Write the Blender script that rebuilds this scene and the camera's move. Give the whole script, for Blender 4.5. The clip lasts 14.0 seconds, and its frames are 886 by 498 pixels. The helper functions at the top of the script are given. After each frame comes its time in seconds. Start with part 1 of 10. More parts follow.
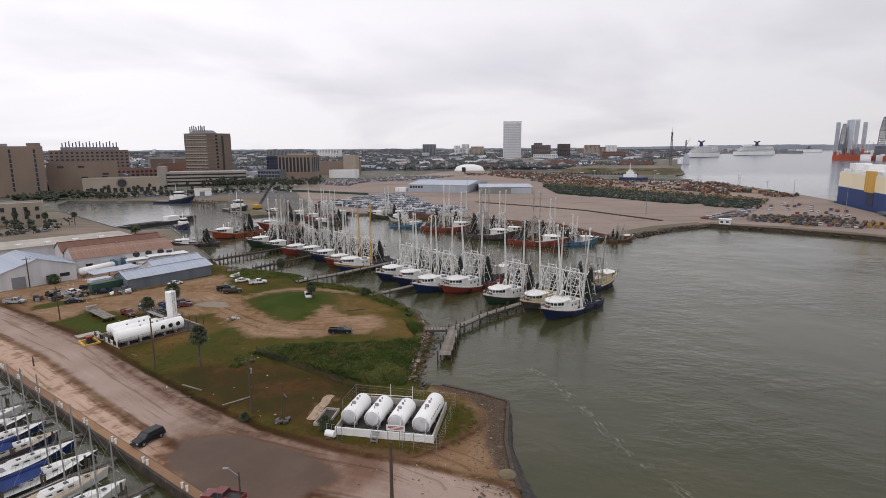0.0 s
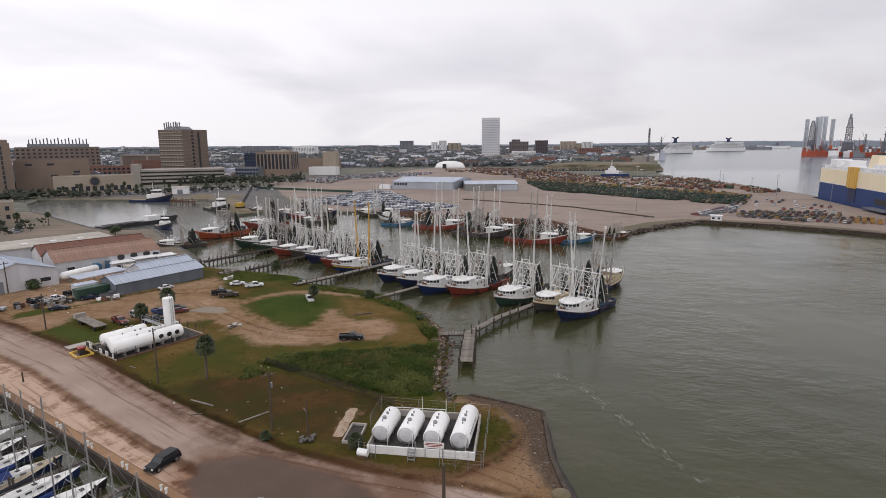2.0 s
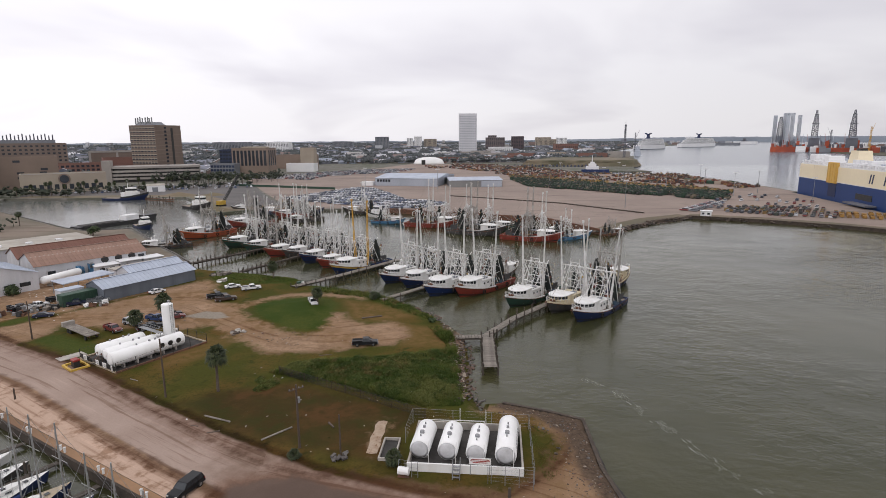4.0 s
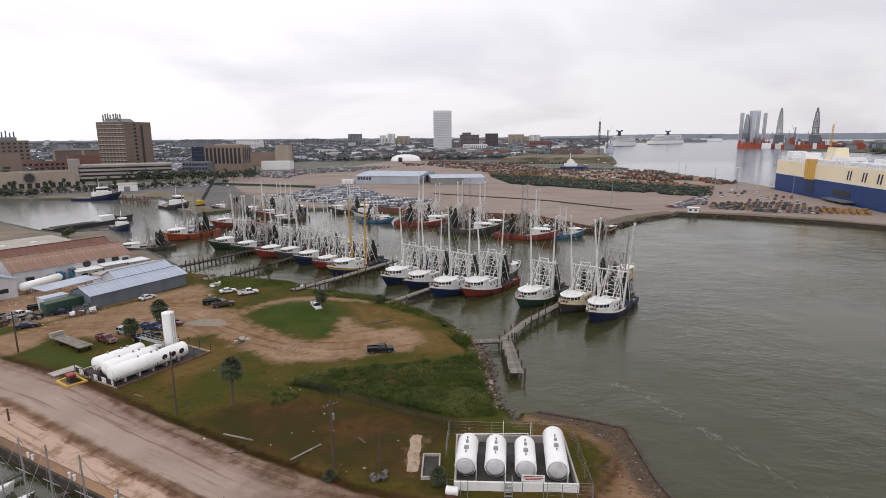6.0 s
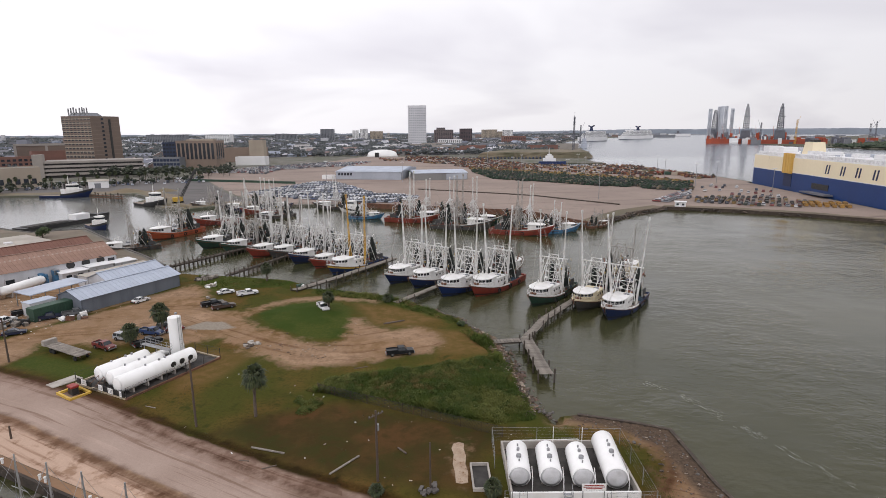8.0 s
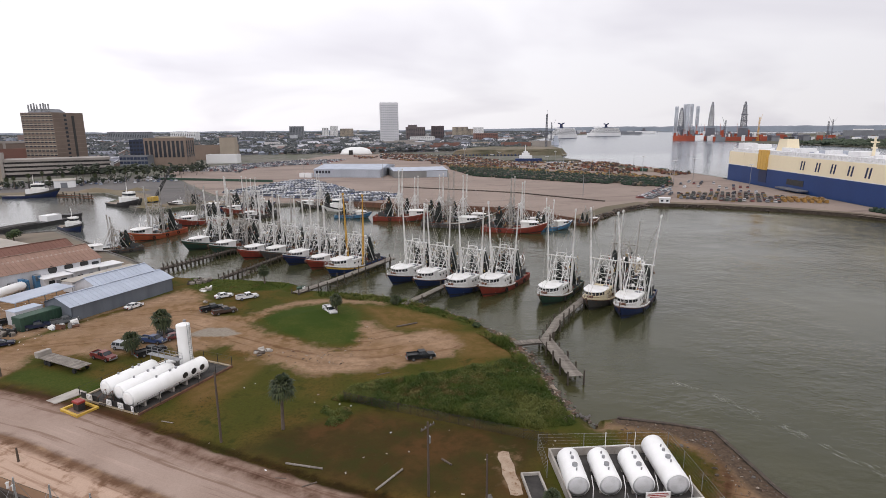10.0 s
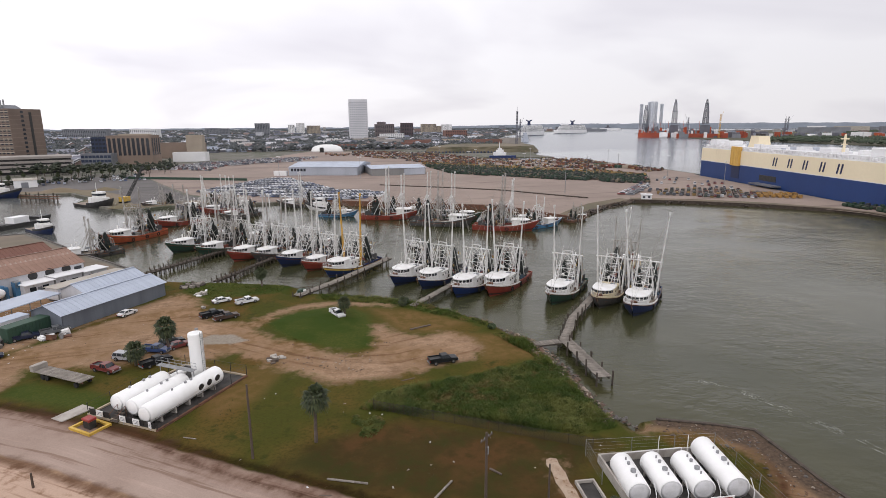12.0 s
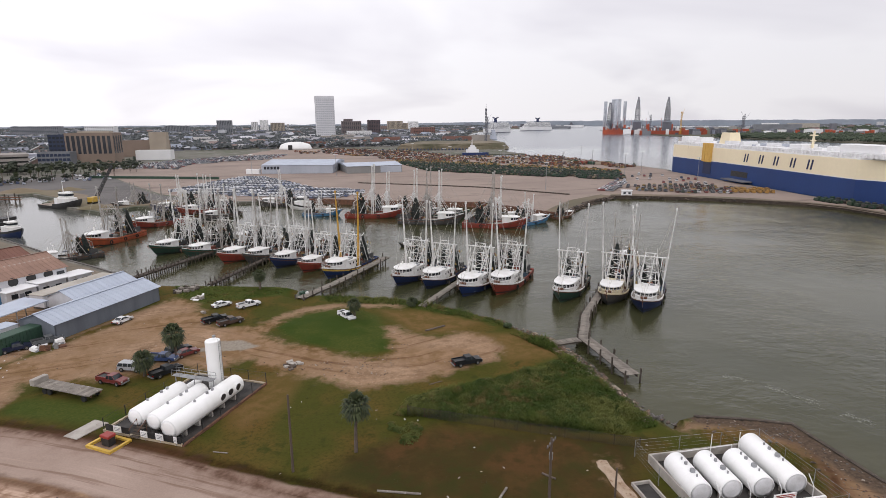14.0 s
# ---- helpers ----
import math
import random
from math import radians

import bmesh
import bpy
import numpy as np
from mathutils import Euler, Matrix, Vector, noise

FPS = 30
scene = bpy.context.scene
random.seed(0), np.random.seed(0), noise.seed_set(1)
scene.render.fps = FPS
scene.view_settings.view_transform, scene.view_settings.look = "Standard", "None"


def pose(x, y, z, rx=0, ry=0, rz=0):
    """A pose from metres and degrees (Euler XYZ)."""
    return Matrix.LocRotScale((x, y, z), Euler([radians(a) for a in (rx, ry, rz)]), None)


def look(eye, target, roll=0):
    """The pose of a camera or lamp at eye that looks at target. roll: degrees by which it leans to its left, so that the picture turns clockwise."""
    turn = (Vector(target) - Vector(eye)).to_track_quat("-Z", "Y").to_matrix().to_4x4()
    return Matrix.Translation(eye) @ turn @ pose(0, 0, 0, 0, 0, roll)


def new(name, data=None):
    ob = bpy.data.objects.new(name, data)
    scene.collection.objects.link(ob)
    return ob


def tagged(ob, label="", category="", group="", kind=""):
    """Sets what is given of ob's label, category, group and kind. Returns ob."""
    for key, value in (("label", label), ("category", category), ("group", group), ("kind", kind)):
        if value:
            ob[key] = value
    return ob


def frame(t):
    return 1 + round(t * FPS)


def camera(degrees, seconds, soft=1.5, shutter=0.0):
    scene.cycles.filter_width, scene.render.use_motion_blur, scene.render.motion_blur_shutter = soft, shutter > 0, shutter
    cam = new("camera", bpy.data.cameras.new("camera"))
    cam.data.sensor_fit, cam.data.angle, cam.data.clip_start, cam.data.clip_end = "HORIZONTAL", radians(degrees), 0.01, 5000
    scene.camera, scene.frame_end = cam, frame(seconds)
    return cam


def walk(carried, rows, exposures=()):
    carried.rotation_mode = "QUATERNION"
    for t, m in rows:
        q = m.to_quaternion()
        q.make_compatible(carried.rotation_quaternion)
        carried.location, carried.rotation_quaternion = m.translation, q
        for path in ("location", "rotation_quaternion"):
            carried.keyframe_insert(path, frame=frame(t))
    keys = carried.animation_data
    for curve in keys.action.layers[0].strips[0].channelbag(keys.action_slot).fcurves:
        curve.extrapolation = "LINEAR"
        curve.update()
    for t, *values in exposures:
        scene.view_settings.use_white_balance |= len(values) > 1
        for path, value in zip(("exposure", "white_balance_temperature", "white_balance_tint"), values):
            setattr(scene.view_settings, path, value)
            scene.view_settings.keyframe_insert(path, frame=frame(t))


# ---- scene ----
cam = camera(76.7, 14.0, soft=0.65)
METRES, EYE, TILT, LEAN, TURN = 70.0, 42.4, -10.45, 0.3, 0.0
ROWS = [
    (0.0, 0.0, 0.0, 0.0, -0.0, 0.0, -0.0),
    (0.5, -0.0297, 0.0197, 0.0022, -0.6, -0.13, 0.09),
    (1.0, -0.0601, 0.0398, 0.0053, -1.2, -0.23, 0.22),
    (1.5, -0.0903, 0.0599, 0.01, -1.8, -0.19, 0.36),
    (2.0, -0.1203, 0.0786, 0.014, -2.46, -0.35, 0.48),
    (2.5, -0.1507, 0.0979, 0.0174, -3.12, -0.51, 0.59),
    (3.0, -0.1807, 0.1174, 0.021, -3.79, -0.6, 0.71),
    (5.5, -0.3308, 0.2154, 0.0371, -7.16, -1.05, 1.41),
    (6.0, -0.3605, 0.2345, 0.0415, -7.93, -1.12, 1.53),
    (6.5, -0.3901, 0.2539, 0.0449, -8.63, -1.26, 1.69),
    (7.0, -0.4201, 0.2735, 0.0461, -9.33, -1.45, 1.8),
    (7.5, -0.4502, 0.2917, 0.0483, -10.05, -1.59, 1.92),
    (8.0, -0.4809, 0.3103, 0.0505, -10.79, -1.68, 2.03),
    (10.5, -0.63, 0.4028, 0.0649, -14.71, -2.16, 2.72),
    (11.0, -0.6599, 0.4216, 0.0685, -15.55, -2.26, 2.87),
    (11.5, -0.6897, 0.4398, 0.0726, -16.41, -2.38, 3.03),
    (12.0, -0.7196, 0.4586, 0.0756, -17.25, -2.52, 3.16),
    (12.5, -0.7496, 0.4773, 0.0788, -18.11, -2.68, 3.3),
    (13.0, -0.7796, 0.4957, 0.0821, -19.01, -2.73, 3.49),
    (13.5, -0.8095, 0.5151, 0.0845, -19.9, -2.88, 3.61),
    (14.0, -0.8404, 0.5341, 0.0879, -20.78, -3.01, 3.77),
]
walk(cam, [(t, pose(0, 0, EYE, TILT, LEAN, TURN) @ pose(METRES * x, METRES * y, METRES * z, 90 + pitch, roll, yaw)) for t, x, y, z, yaw, pitch, roll in ROWS], [(0.0, -0.5, 6500, 14), (7.0, -0.33, 6500, 14), (14.0, -0.25, 6500, 14)])

# ---- light ----
world = bpy.data.worlds.new("overcast_sky")
scene.world = world
world.use_nodes = True
wn, wl = world.node_tree.nodes, world.node_tree.links
wn.clear()
w_out = wn.new("ShaderNodeOutputWorld")
w_bg = wn.new("ShaderNodeBackground")
w_sky = wn.new("ShaderNodeTexSky")
w_sky.sky_type, w_sky.sun_disc = "NISHITA", False
w_sky.sun_elevation, w_sky.sun_rotation = radians(48), radians(205)
w_scale = wn.new("ShaderNodeVectorMath"); w_scale.operation = "SCALE"; w_scale.inputs[3].default_value = 0.10
wl.new(w_sky.outputs[0], w_scale.inputs[0])
w_co = wn.new("ShaderNodeTexCoord")
w_sep = wn.new("ShaderNodeSeparateXYZ"); wl.new(w_co.outputs["Generated"], w_sep.inputs[0])
w_den = wn.new("ShaderNodeMath"); w_den.operation = "MULTIPLY_ADD"
w_abs = wn.new("ShaderNodeMath"); w_abs.operation = "ABSOLUTE"; wl.new(w_sep.outputs[2], w_abs.inputs[0])
wl.new(w_abs.outputs[0], w_den.inputs[0]); w_den.inputs[1].default_value = 1.0; w_den.inputs[2].default_value = 0.22
w_inv = wn.new("ShaderNodeMath"); w_inv.operation = "DIVIDE"; w_inv.inputs[0].default_value = 1.0
wl.new(w_den.outputs[0], w_inv.inputs[1])
w_dir = wn.new("ShaderNodeVectorMath"); w_dir.operation = "SCALE"
wl.new(w_co.outputs["Generated"], w_dir.inputs[0]); wl.new(w_inv.outputs[0], w_dir.inputs[3])
w_noise = wn.new("ShaderNodeTexNoise")
w_noise.inputs["Scale"].default_value, w_noise.inputs["Detail"].default_value, w_noise.inputs["Roughness"].default_value = 0.75, 4.0, 0.48
w_noise.inputs["Distortion"].default_value = 0.4
wl.new(w_dir.outputs[0], w_noise.inputs["Vector"])
w_ramp = wn.new("ShaderNodeValToRGB")
w_ramp.color_ramp.elements[0].position, w_ramp.color_ramp.elements[0].color = 0.30, (0.82, 0.81, 0.86, 1)
w_ramp.color_ramp.elements[1].position, w_ramp.color_ramp.elements[1].color = 0.52, (1.04, 1.04, 1.06, 1)
wl.new(w_noise.outputs[0], w_ramp.inputs[0])
w_mix = wn.new("ShaderNodeMix"); w_mix.data_type = "RGBA"; w_mix.inputs[0].default_value = 0.93
w_side = wn.new("ShaderNodeMapRange"); wl.new(w_sep.outputs[0], w_side.inputs[0])
w_side.inputs[1].default_value, w_side.inputs[2].default_value, w_side.inputs[3].default_value, w_side.inputs[4].default_value = -0.75, 0.8, 1.42, 0.95
w_low = wn.new("ShaderNodeMapRange"); w_low.interpolation_type = "SMOOTHSTEP"; wl.new(w_sep.outputs[2], w_low.inputs[0])
w_low.inputs[1].default_value, w_low.inputs[2].default_value, w_low.inputs[3].default_value, w_low.inputs[4].default_value = 0.0, 0.22, 0.91, 1.0
w_gain = wn.new("ShaderNodeMath"); w_gain.operation = "MULTIPLY"; wl.new(w_side.outputs[0], w_gain.inputs[0]); wl.new(w_low.outputs[0], w_gain.inputs[1])
w_cloud = wn.new("ShaderNodeVectorMath"); w_cloud.operation = "SCALE"
wl.new(w_ramp.outputs[0], w_cloud.inputs[0]); wl.new(w_gain.outputs[0], w_cloud.inputs[3])
wl.new(w_scale.outputs[0], w_mix.inputs[6]); wl.new(w_cloud.outputs[0], w_mix.inputs[7])
wl.new(w_mix.outputs[2], w_bg.inputs[0]); w_bg.inputs[1].default_value = 1.1
wl.new(w_bg.outputs[0], w_out.inputs[0])

sun_data = bpy.data.lights.new("sun", "SUN")
sun_data.energy, sun_data.angle, sun_data.color = 0.65, radians(18), (1.0, 0.96, 0.9)
sun = new("sun", sun_data)
sun.matrix_world = look((0, 0, 0), (-math.sin(radians(205)) * math.cos(radians(48)), -math.cos(radians(205)) * math.cos(radians(48)), -math.sin(radians(48))))

# ---- materials ----
def nodes_of(name):
    m = bpy.data.materials.new(name)
    m.use_nodes = True
    return m, m.node_tree.nodes, m.node_tree.links, m.node_tree.nodes["Principled BSDF"]


def noise_node(n, l, vec, scale, detail=4.0, rough=0.55):
    t = n.new("ShaderNodeTexNoise")
    t.inputs["Scale"].default_value, t.inputs["Detail"].default_value, t.inputs["Roughness"].default_value = scale, detail, rough
    l.new(vec, t.inputs["Vector"])
    return t.outputs[0]


def mix_node(n, l, fac, a, b, mode="MIX"):
    m = n.new("ShaderNodeMix")
    m.data_type, m.blend_type = "RGBA", mode
    for socket, value in ((m.inputs[0], fac), (m.inputs[6], a), (m.inputs[7], b)):
        if isinstance(value, (int, float)):
            socket.default_value = value
        elif isinstance(value, tuple):
            socket.default_value = (*value, 1) if len(value) == 3 else value
        else:
            l.new(value, socket)
    return m.outputs[2]


def step_node(n, l, value, lo, hi):
    r = n.new("ShaderNodeMapRange")
    r.interpolation_type = "SMOOTHSTEP"
    r.inputs[1].default_value, r.inputs[2].default_value = lo, hi
    l.new(value, r.inputs[0])
    return r.outputs[0]


def surface(name, col, col2=None, scale=1.0, fine=12.0, rough=0.7, metal=0.0, bump=0.15, wear=None, wear_at=0.62, streak=False, vary=0.12, spec=0.4):
    """A worn surface: broad stains, fine grain, a third colour where it is worn, a little shift from piece to piece."""
    m, n, l, b = nodes_of(name)
    co = n.new("ShaderNodeTexCoord").outputs["Object"]
    if streak:
        mp = n.new("ShaderNodeMapping"); mp.inputs["Scale"].default_value = (1, 1, 0.18)
        l.new(co, mp.inputs[0]); co_s = mp.outputs[0]
    else:
        co_s = co
    col2 = col2 or tuple(c * 0.72 for c in col)
    broad = step_node(n, l, noise_node(n, l, co_s, scale), 0.35, 0.7)
    c = mix_node(n, l, broad, col, col2)
    grain = noise_node(n, l, co, fine, 3.0)
    g = n.new("ShaderNodeMapRange"); g.inputs[3].default_value, g.inputs[4].default_value = 1 - vary, 1 + vary
    l.new(grain, g.inputs[0])
    c = mix_node(n, l, 1.0, c, g.outputs[0], "MULTIPLY")
    if wear:
        w = step_node(n, l, noise_node(n, l, co_s, scale * 2.3, 6.0, 0.65), wear_at, wear_at + 0.08)
        c = mix_node(n, l, w, c, wear)
    info = n.new("ShaderNodeObjectInfo")
    r = n.new("ShaderNodeMapRange"); r.inputs[3].default_value, r.inputs[4].default_value = 1 - vary * 0.6, 1 + vary * 0.6
    l.new(info.outputs["Random"], r.inputs[0])
    c = mix_node(n, l, 1.0, c, r.outputs[0], "MULTIPLY")
    l.new(c, b.inputs["Base Color"])
    b.inputs["Roughness"].default_value, b.inputs["Metallic"].default_value = rough, metal
    b.inputs["Specular IOR Level"].default_value = spec
    if bump:
        bp = n.new("ShaderNodeBump"); bp.inputs["Strength"].default_value, bp.inputs["Distance"].default_value = bump, 0.05
        l.new(grain, bp.inputs["Height"]); l.new(bp.outputs[0], b.inputs["Normal"])
    return m


def island_colours(name, cols, rough=0.75, scale=0.6, metal=0.0):
    """For joined small pieces: each takes one of the colours by chance."""
    m, n, l, b = nodes_of(name)
    geo = n.new("ShaderNodeNewGeometry")
    ramp = n.new("ShaderNodeValToRGB")
    ramp.color_ramp.interpolation = "CONSTANT"
    e = ramp.color_ramp.elements
    while len(e) < len(cols):
        e.new(1.0)
    for i, c in enumerate(cols):
        e[i].position, e[i].color = i / len(cols), (*c, 1)
    l.new(geo.outputs["Random Per Island"], ramp.inputs[0])
    co = n.new("ShaderNodeTexCoord").outputs["Object"]
    g = n.new("ShaderNodeMapRange"); g.inputs[3].default_value, g.inputs[4].default_value = 0.75, 1.2
    l.new(noise_node(n, l, co, scale), g.inputs[0])
    l.new(mix_node(n, l, 1.0, ramp.outputs[0], g.outputs[0], "MULTIPLY"), b.inputs["Base Color"])
    b.inputs["Roughness"].default_value, b.inputs["Metallic"].default_value = rough, metal
    return m


M = {}
M["white_paint"] = surface("white_paint", (0.80, 0.80, 0.79), (0.70, 0.69, 0.66), 0.5, 8, 0.45, wear=(0.42, 0.30, 0.20), wear_at=0.66, streak=True, vary=0.05, bump=0.05)
M["rig_white"] = surface("rig_white", (0.74, 0.74, 0.73), (0.56, 0.54, 0.51), 0.7, 6, 0.5, wear=(0.34, 0.22, 0.14), wear_at=0.68, vary=0.06, bump=0.05)
M["rig_grey"] = surface("rig_grey", (0.42, 0.41, 0.39), (0.28, 0.25, 0.22), 0.8, 6, 0.6, wear=(0.2, 0.11, 0.07), wear_at=0.6)
M["rig_yellow"] = surface("rig_yellow", (0.62, 0.36, 0.05), (0.50, 0.28, 0.05), 0.7, 6, 0.5)
M["cream_paint"] = surface("cream_paint", (0.66, 0.58, 0.40), (0.55, 0.47, 0.32), 0.6, 8, 0.5, wear=(0.3, 0.17, 0.09), wear_at=0.66, streak=True)
M["tank_white"] = surface("tank_white", (0.90, 0.90, 0.89), (0.82, 0.82, 0.80), 0.35, 7, 0.4, wear=(0.55, 0.52, 0.48), wear_at=0.7, streak=True, vary=0.04, bump=0.04)
M["tank_end"] = surface("tank_end", (0.62, 0.62, 0.63), (0.50, 0.50, 0.50), 0.9, 7, 0.5, wear=(0.3, 0.25, 0.2), wear_at=0.68)
M["black_paint"] = surface("black_paint", (0.022, 0.022, 0.024), (0.04, 0.038, 0.035), 0.8, 9, 0.5, wear=(0.14, 0.08, 0.05), wear_at=0.68)
M["hull_navy"] = surface("hull_navy", (0.012, 0.025, 0.085), (0.02, 0.03, 0.07), 0.5, 6, 0.4, wear=(0.16, 0.10, 0.07), wear_at=0.69, streak=True)
M["hull_blue"] = surface("hull_blue", (0.012, 0.03, 0.115), (0.016, 0.033, 0.09), 0.5, 6, 0.4, wear=(0.18, 0.11, 0.08), wear_at=0.7, streak=True)
M["hull_sky"] = surface("hull_sky", (0.06, 0.20, 0.36), (0.05, 0.15, 0.27), 0.5, 6, 0.45, wear=(0.18, 0.11, 0.08), wear_at=0.7, streak=True)
M["hull_red"] = surface("hull_red", (0.26, 0.045, 0.03), (0.17, 0.035, 0.025), 0.5, 6, 0.5, wear=(0.12, 0.06, 0.04), wear_at=0.62, streak=True)
M["hull_orange"] = surface("hull_orange", (0.42, 0.09, 0.035), (0.30, 0.07, 0.03), 0.5, 6, 0.5, wear=(0.13, 0.06, 0.04), wear_at=0.64, streak=True)
M["hull_green"] = surface("hull_green", (0.02, 0.06, 0.045), (0.03, 0.05, 0.035), 0.5, 6, 0.5, wear=(0.15, 0.09, 0.06), wear_at=0.64, streak=True)
M["hull_grey"] = surface("hull_grey", (0.07, 0.07, 0.07), (0.05, 0.045, 0.04), 0.5, 6, 0.6, wear=(0.16, 0.09, 0.06), wear_at=0.6, streak=True)
M["rust"] = surface("rust", (0.16, 0.075, 0.045), (0.09, 0.05, 0.035), 0.8, 9, 0.85, wear=(0.24, 0.12, 0.06), wear_at=0.6)
M["yellow_paint"] = surface("yellow_paint", (0.62, 0.40, 0.06), (0.5, 0.32, 0.06), 0.7, 8, 0.5, wear=(0.2, 0.12, 0.06), wear_at=0.66)
M["red_paint"] = surface("red_paint", (0.32, 0.035, 0.028), (0.22, 0.03, 0.025), 0.8, 8, 0.45)
M["deck"] = surface("deck", (0.30, 0.25, 0.20), (0.20, 0.16, 0.13), 0.6, 9, 0.8, wear=(0.14, 0.09, 0.06), wear_at=0.6)
M["net"] = surface("net", (0.012, 0.02, 0.018), (0.03, 0.028, 0.025), 1.5, 14, 0.95, bump=0.6)
M["glass"] = surface("glass", (0.02, 0.025, 0.03), (0.03, 0.035, 0.04), 0.8, 5, 0.12, vary=0.2, bump=0, spec=0.6)
M["timber"] = surface("timber", (0.24, 0.215, 0.185), (0.15, 0.13, 0.11), 0.9, 14, 0.9, wear=(0.33, 0.30, 0.27), wear_at=0.58, vary=0.25)
M["pile"] = surface("pile", (0.06, 0.048, 0.038), (0.10, 0.085, 0.07), 0.7, 10, 0.9, vary=0.25)
M["pole_wood"] = surface("pole_wood", (0.075, 0.055, 0.042), (0.11, 0.085, 0.065), 0.5, 10, 0.9, streak=True)
M["concrete"] = surface("concrete", (0.42, 0.39, 0.35), (0.31, 0.28, 0.25), 0.5, 9, 0.9, wear=(0.2, 0.17, 0.14), wear_at=0.64, vary=0.15)
M["dark_concrete"] = surface("dark_concrete", (0.13, 0.12, 0.11), (0.09, 0.08, 0.075), 0.6, 9, 0.92, wear=(0.22, 0.2, 0.18), wear_at=0.66)
M["bund_floor"] = surface("bund_floor", (0.035, 0.032, 0.03), (0.07, 0.065, 0.06), 0.5, 9, 0.9)
M["roof_rust"] = surface("roof_rust", (0.29, 0.18, 0.135), (0.21, 0.125, 0.095), 0.16, 3, 0.8, wear=(0.37, 0.30, 0.26), wear_at=0.54, vary=0.14)
M["roof_rust_dark"] = surface("roof_rust_dark", (0.19, 0.085, 0.06), (0.14, 0.075, 0.058), 0.12, 3, 0.8, wear=(0.3, 0.2, 0.15), wear_at=0.6)
M["roof_blue"] = surface("roof_blue", (0.43, 0.48, 0.56), (0.35, 0.39, 0.47), 0.15, 4, 0.5, wear=(0.45, 0.47, 0.5), wear_at=0.62, vary=0.08)
M["roof_tan"] = surface("roof_tan", (0.42, 0.39, 0.34), (0.33, 0.30, 0.26), 0.15, 4, 0.85, wear=(0.25, 0.23, 0.2), wear_at=0.63)
M["wall_blue"] = surface("wall_blue", (0.15, 0.17, 0.20), (0.11, 0.125, 0.15), 0.3, 4, 0.7, streak=True)
M["wall_white"] = surface("wall_white", (0.60, 0.60, 0.62), (0.48, 0.48, 0.50), 0.25, 5, 0.75, wear=(0.35, 0.33, 0.31), wear_at=0.66, streak=True)
M["green_paint"] = surface("green_paint", (0.03, 0.07, 0.045), (0.025, 0.055, 0.04), 0.5, 6, 0.6)
M["rock"] = surface("rock", (0.13, 0.10, 0.078), (0.07, 0.052, 0.041), 0.8, 9, 0.92, wear=(0.22, 0.185, 0.155), wear_at=0.62, vary=0.3, bump=0.5)
M["brick_rubble"] = surface("brick_rubble", (0.13, 0.082, 0.062), (0.095, 0.07, 0.056), 0.8, 9, 0.92, vary=0.3, bump=0.4)
M["bark"] = surface("bark", (0.13, 0.10, 0.08), (0.09, 0.07, 0.055), 0.9, 12, 0.95, vary=0.2, bump=0.5)
M["leaf_dead"] = surface("leaf_dead", (0.19, 0.13, 0.07), (0.13, 0.09, 0.05), 0.9, 8, 0.9)
M["palm_leaf"] = island_colours("palm_leaf", [(0.030, 0.044, 0.014), (0.050, 0.064, 0.020), (0.021, 0.031, 0.011), (0.040, 0.048, 0.017)], 0.75)
M["leaf"] = island_colours("leaf", [(0.03, 0.05, 0.018), (0.045, 0.07, 0.022), (0.025, 0.04, 0.016), (0.06, 0.085, 0.03)], 0.8)
# Distance haze is mixed into these leaf colours as a blue-grey cast.
M["hazy_leaf"] = island_colours("hazy_leaf", [(0.074, 0.086, 0.088), (0.090, 0.102, 0.104), (0.062, 0.074, 0.078), (0.105, 0.114, 0.114), (0.115, 0.116, 0.118)], 0.9, 0.05)
M["scrub_leaf"] = island_colours("scrub_leaf", [(0.050, 0.072, 0.045), (0.062, 0.084, 0.050), (0.044, 0.062, 0.042), (0.072, 0.090, 0.056)], 0.9, 0.05)
M["street_leaf"] = island_colours("street_leaf", [(0.030, 0.040, 0.026), (0.044, 0.054, 0.034), (0.026, 0.034, 0.024), (0.055, 0.062, 0.042)], 0.9, 0.05)
def blade_material(name, dark, light, straw, spread):
    """Leaves that change in broad patches over the ground, and a little from leaf to leaf."""
    m, n, l, b = nodes_of(name)
    co = n.new("ShaderNodeTexCoord").outputs["Object"]
    geo = n.new("ShaderNodeNewGeometry")
    c = mix_node(n, l, step_node(n, l, noise_node(n, l, co, 0.14, 5.0, 0.6), 0.40, 0.60), dark, light)
    c = mix_node(n, l, step_node(n, l, noise_node(n, l, co, 0.31, 3.0), 0.53, 0.68), c, straw)
    c = mix_node(n, l, step_node(n, l, noise_node(n, l, co, 0.7, 3.0), 0.54, 0.66), c, tuple(v * 0.8 for v in dark))
    g = n.new("ShaderNodeMapRange"); g.inputs[3].default_value, g.inputs[4].default_value = 1 - spread, 1 + spread
    l.new(geo.outputs["Random Per Island"], g.inputs[0])
    l.new(mix_node(n, l, 1.0, c, g.outputs[0], "MULTIPLY"), b.inputs["Base Color"])
    b.inputs["Roughness"].default_value, b.inputs["Specular IOR Level"].default_value = 0.95, 0.15
    return m


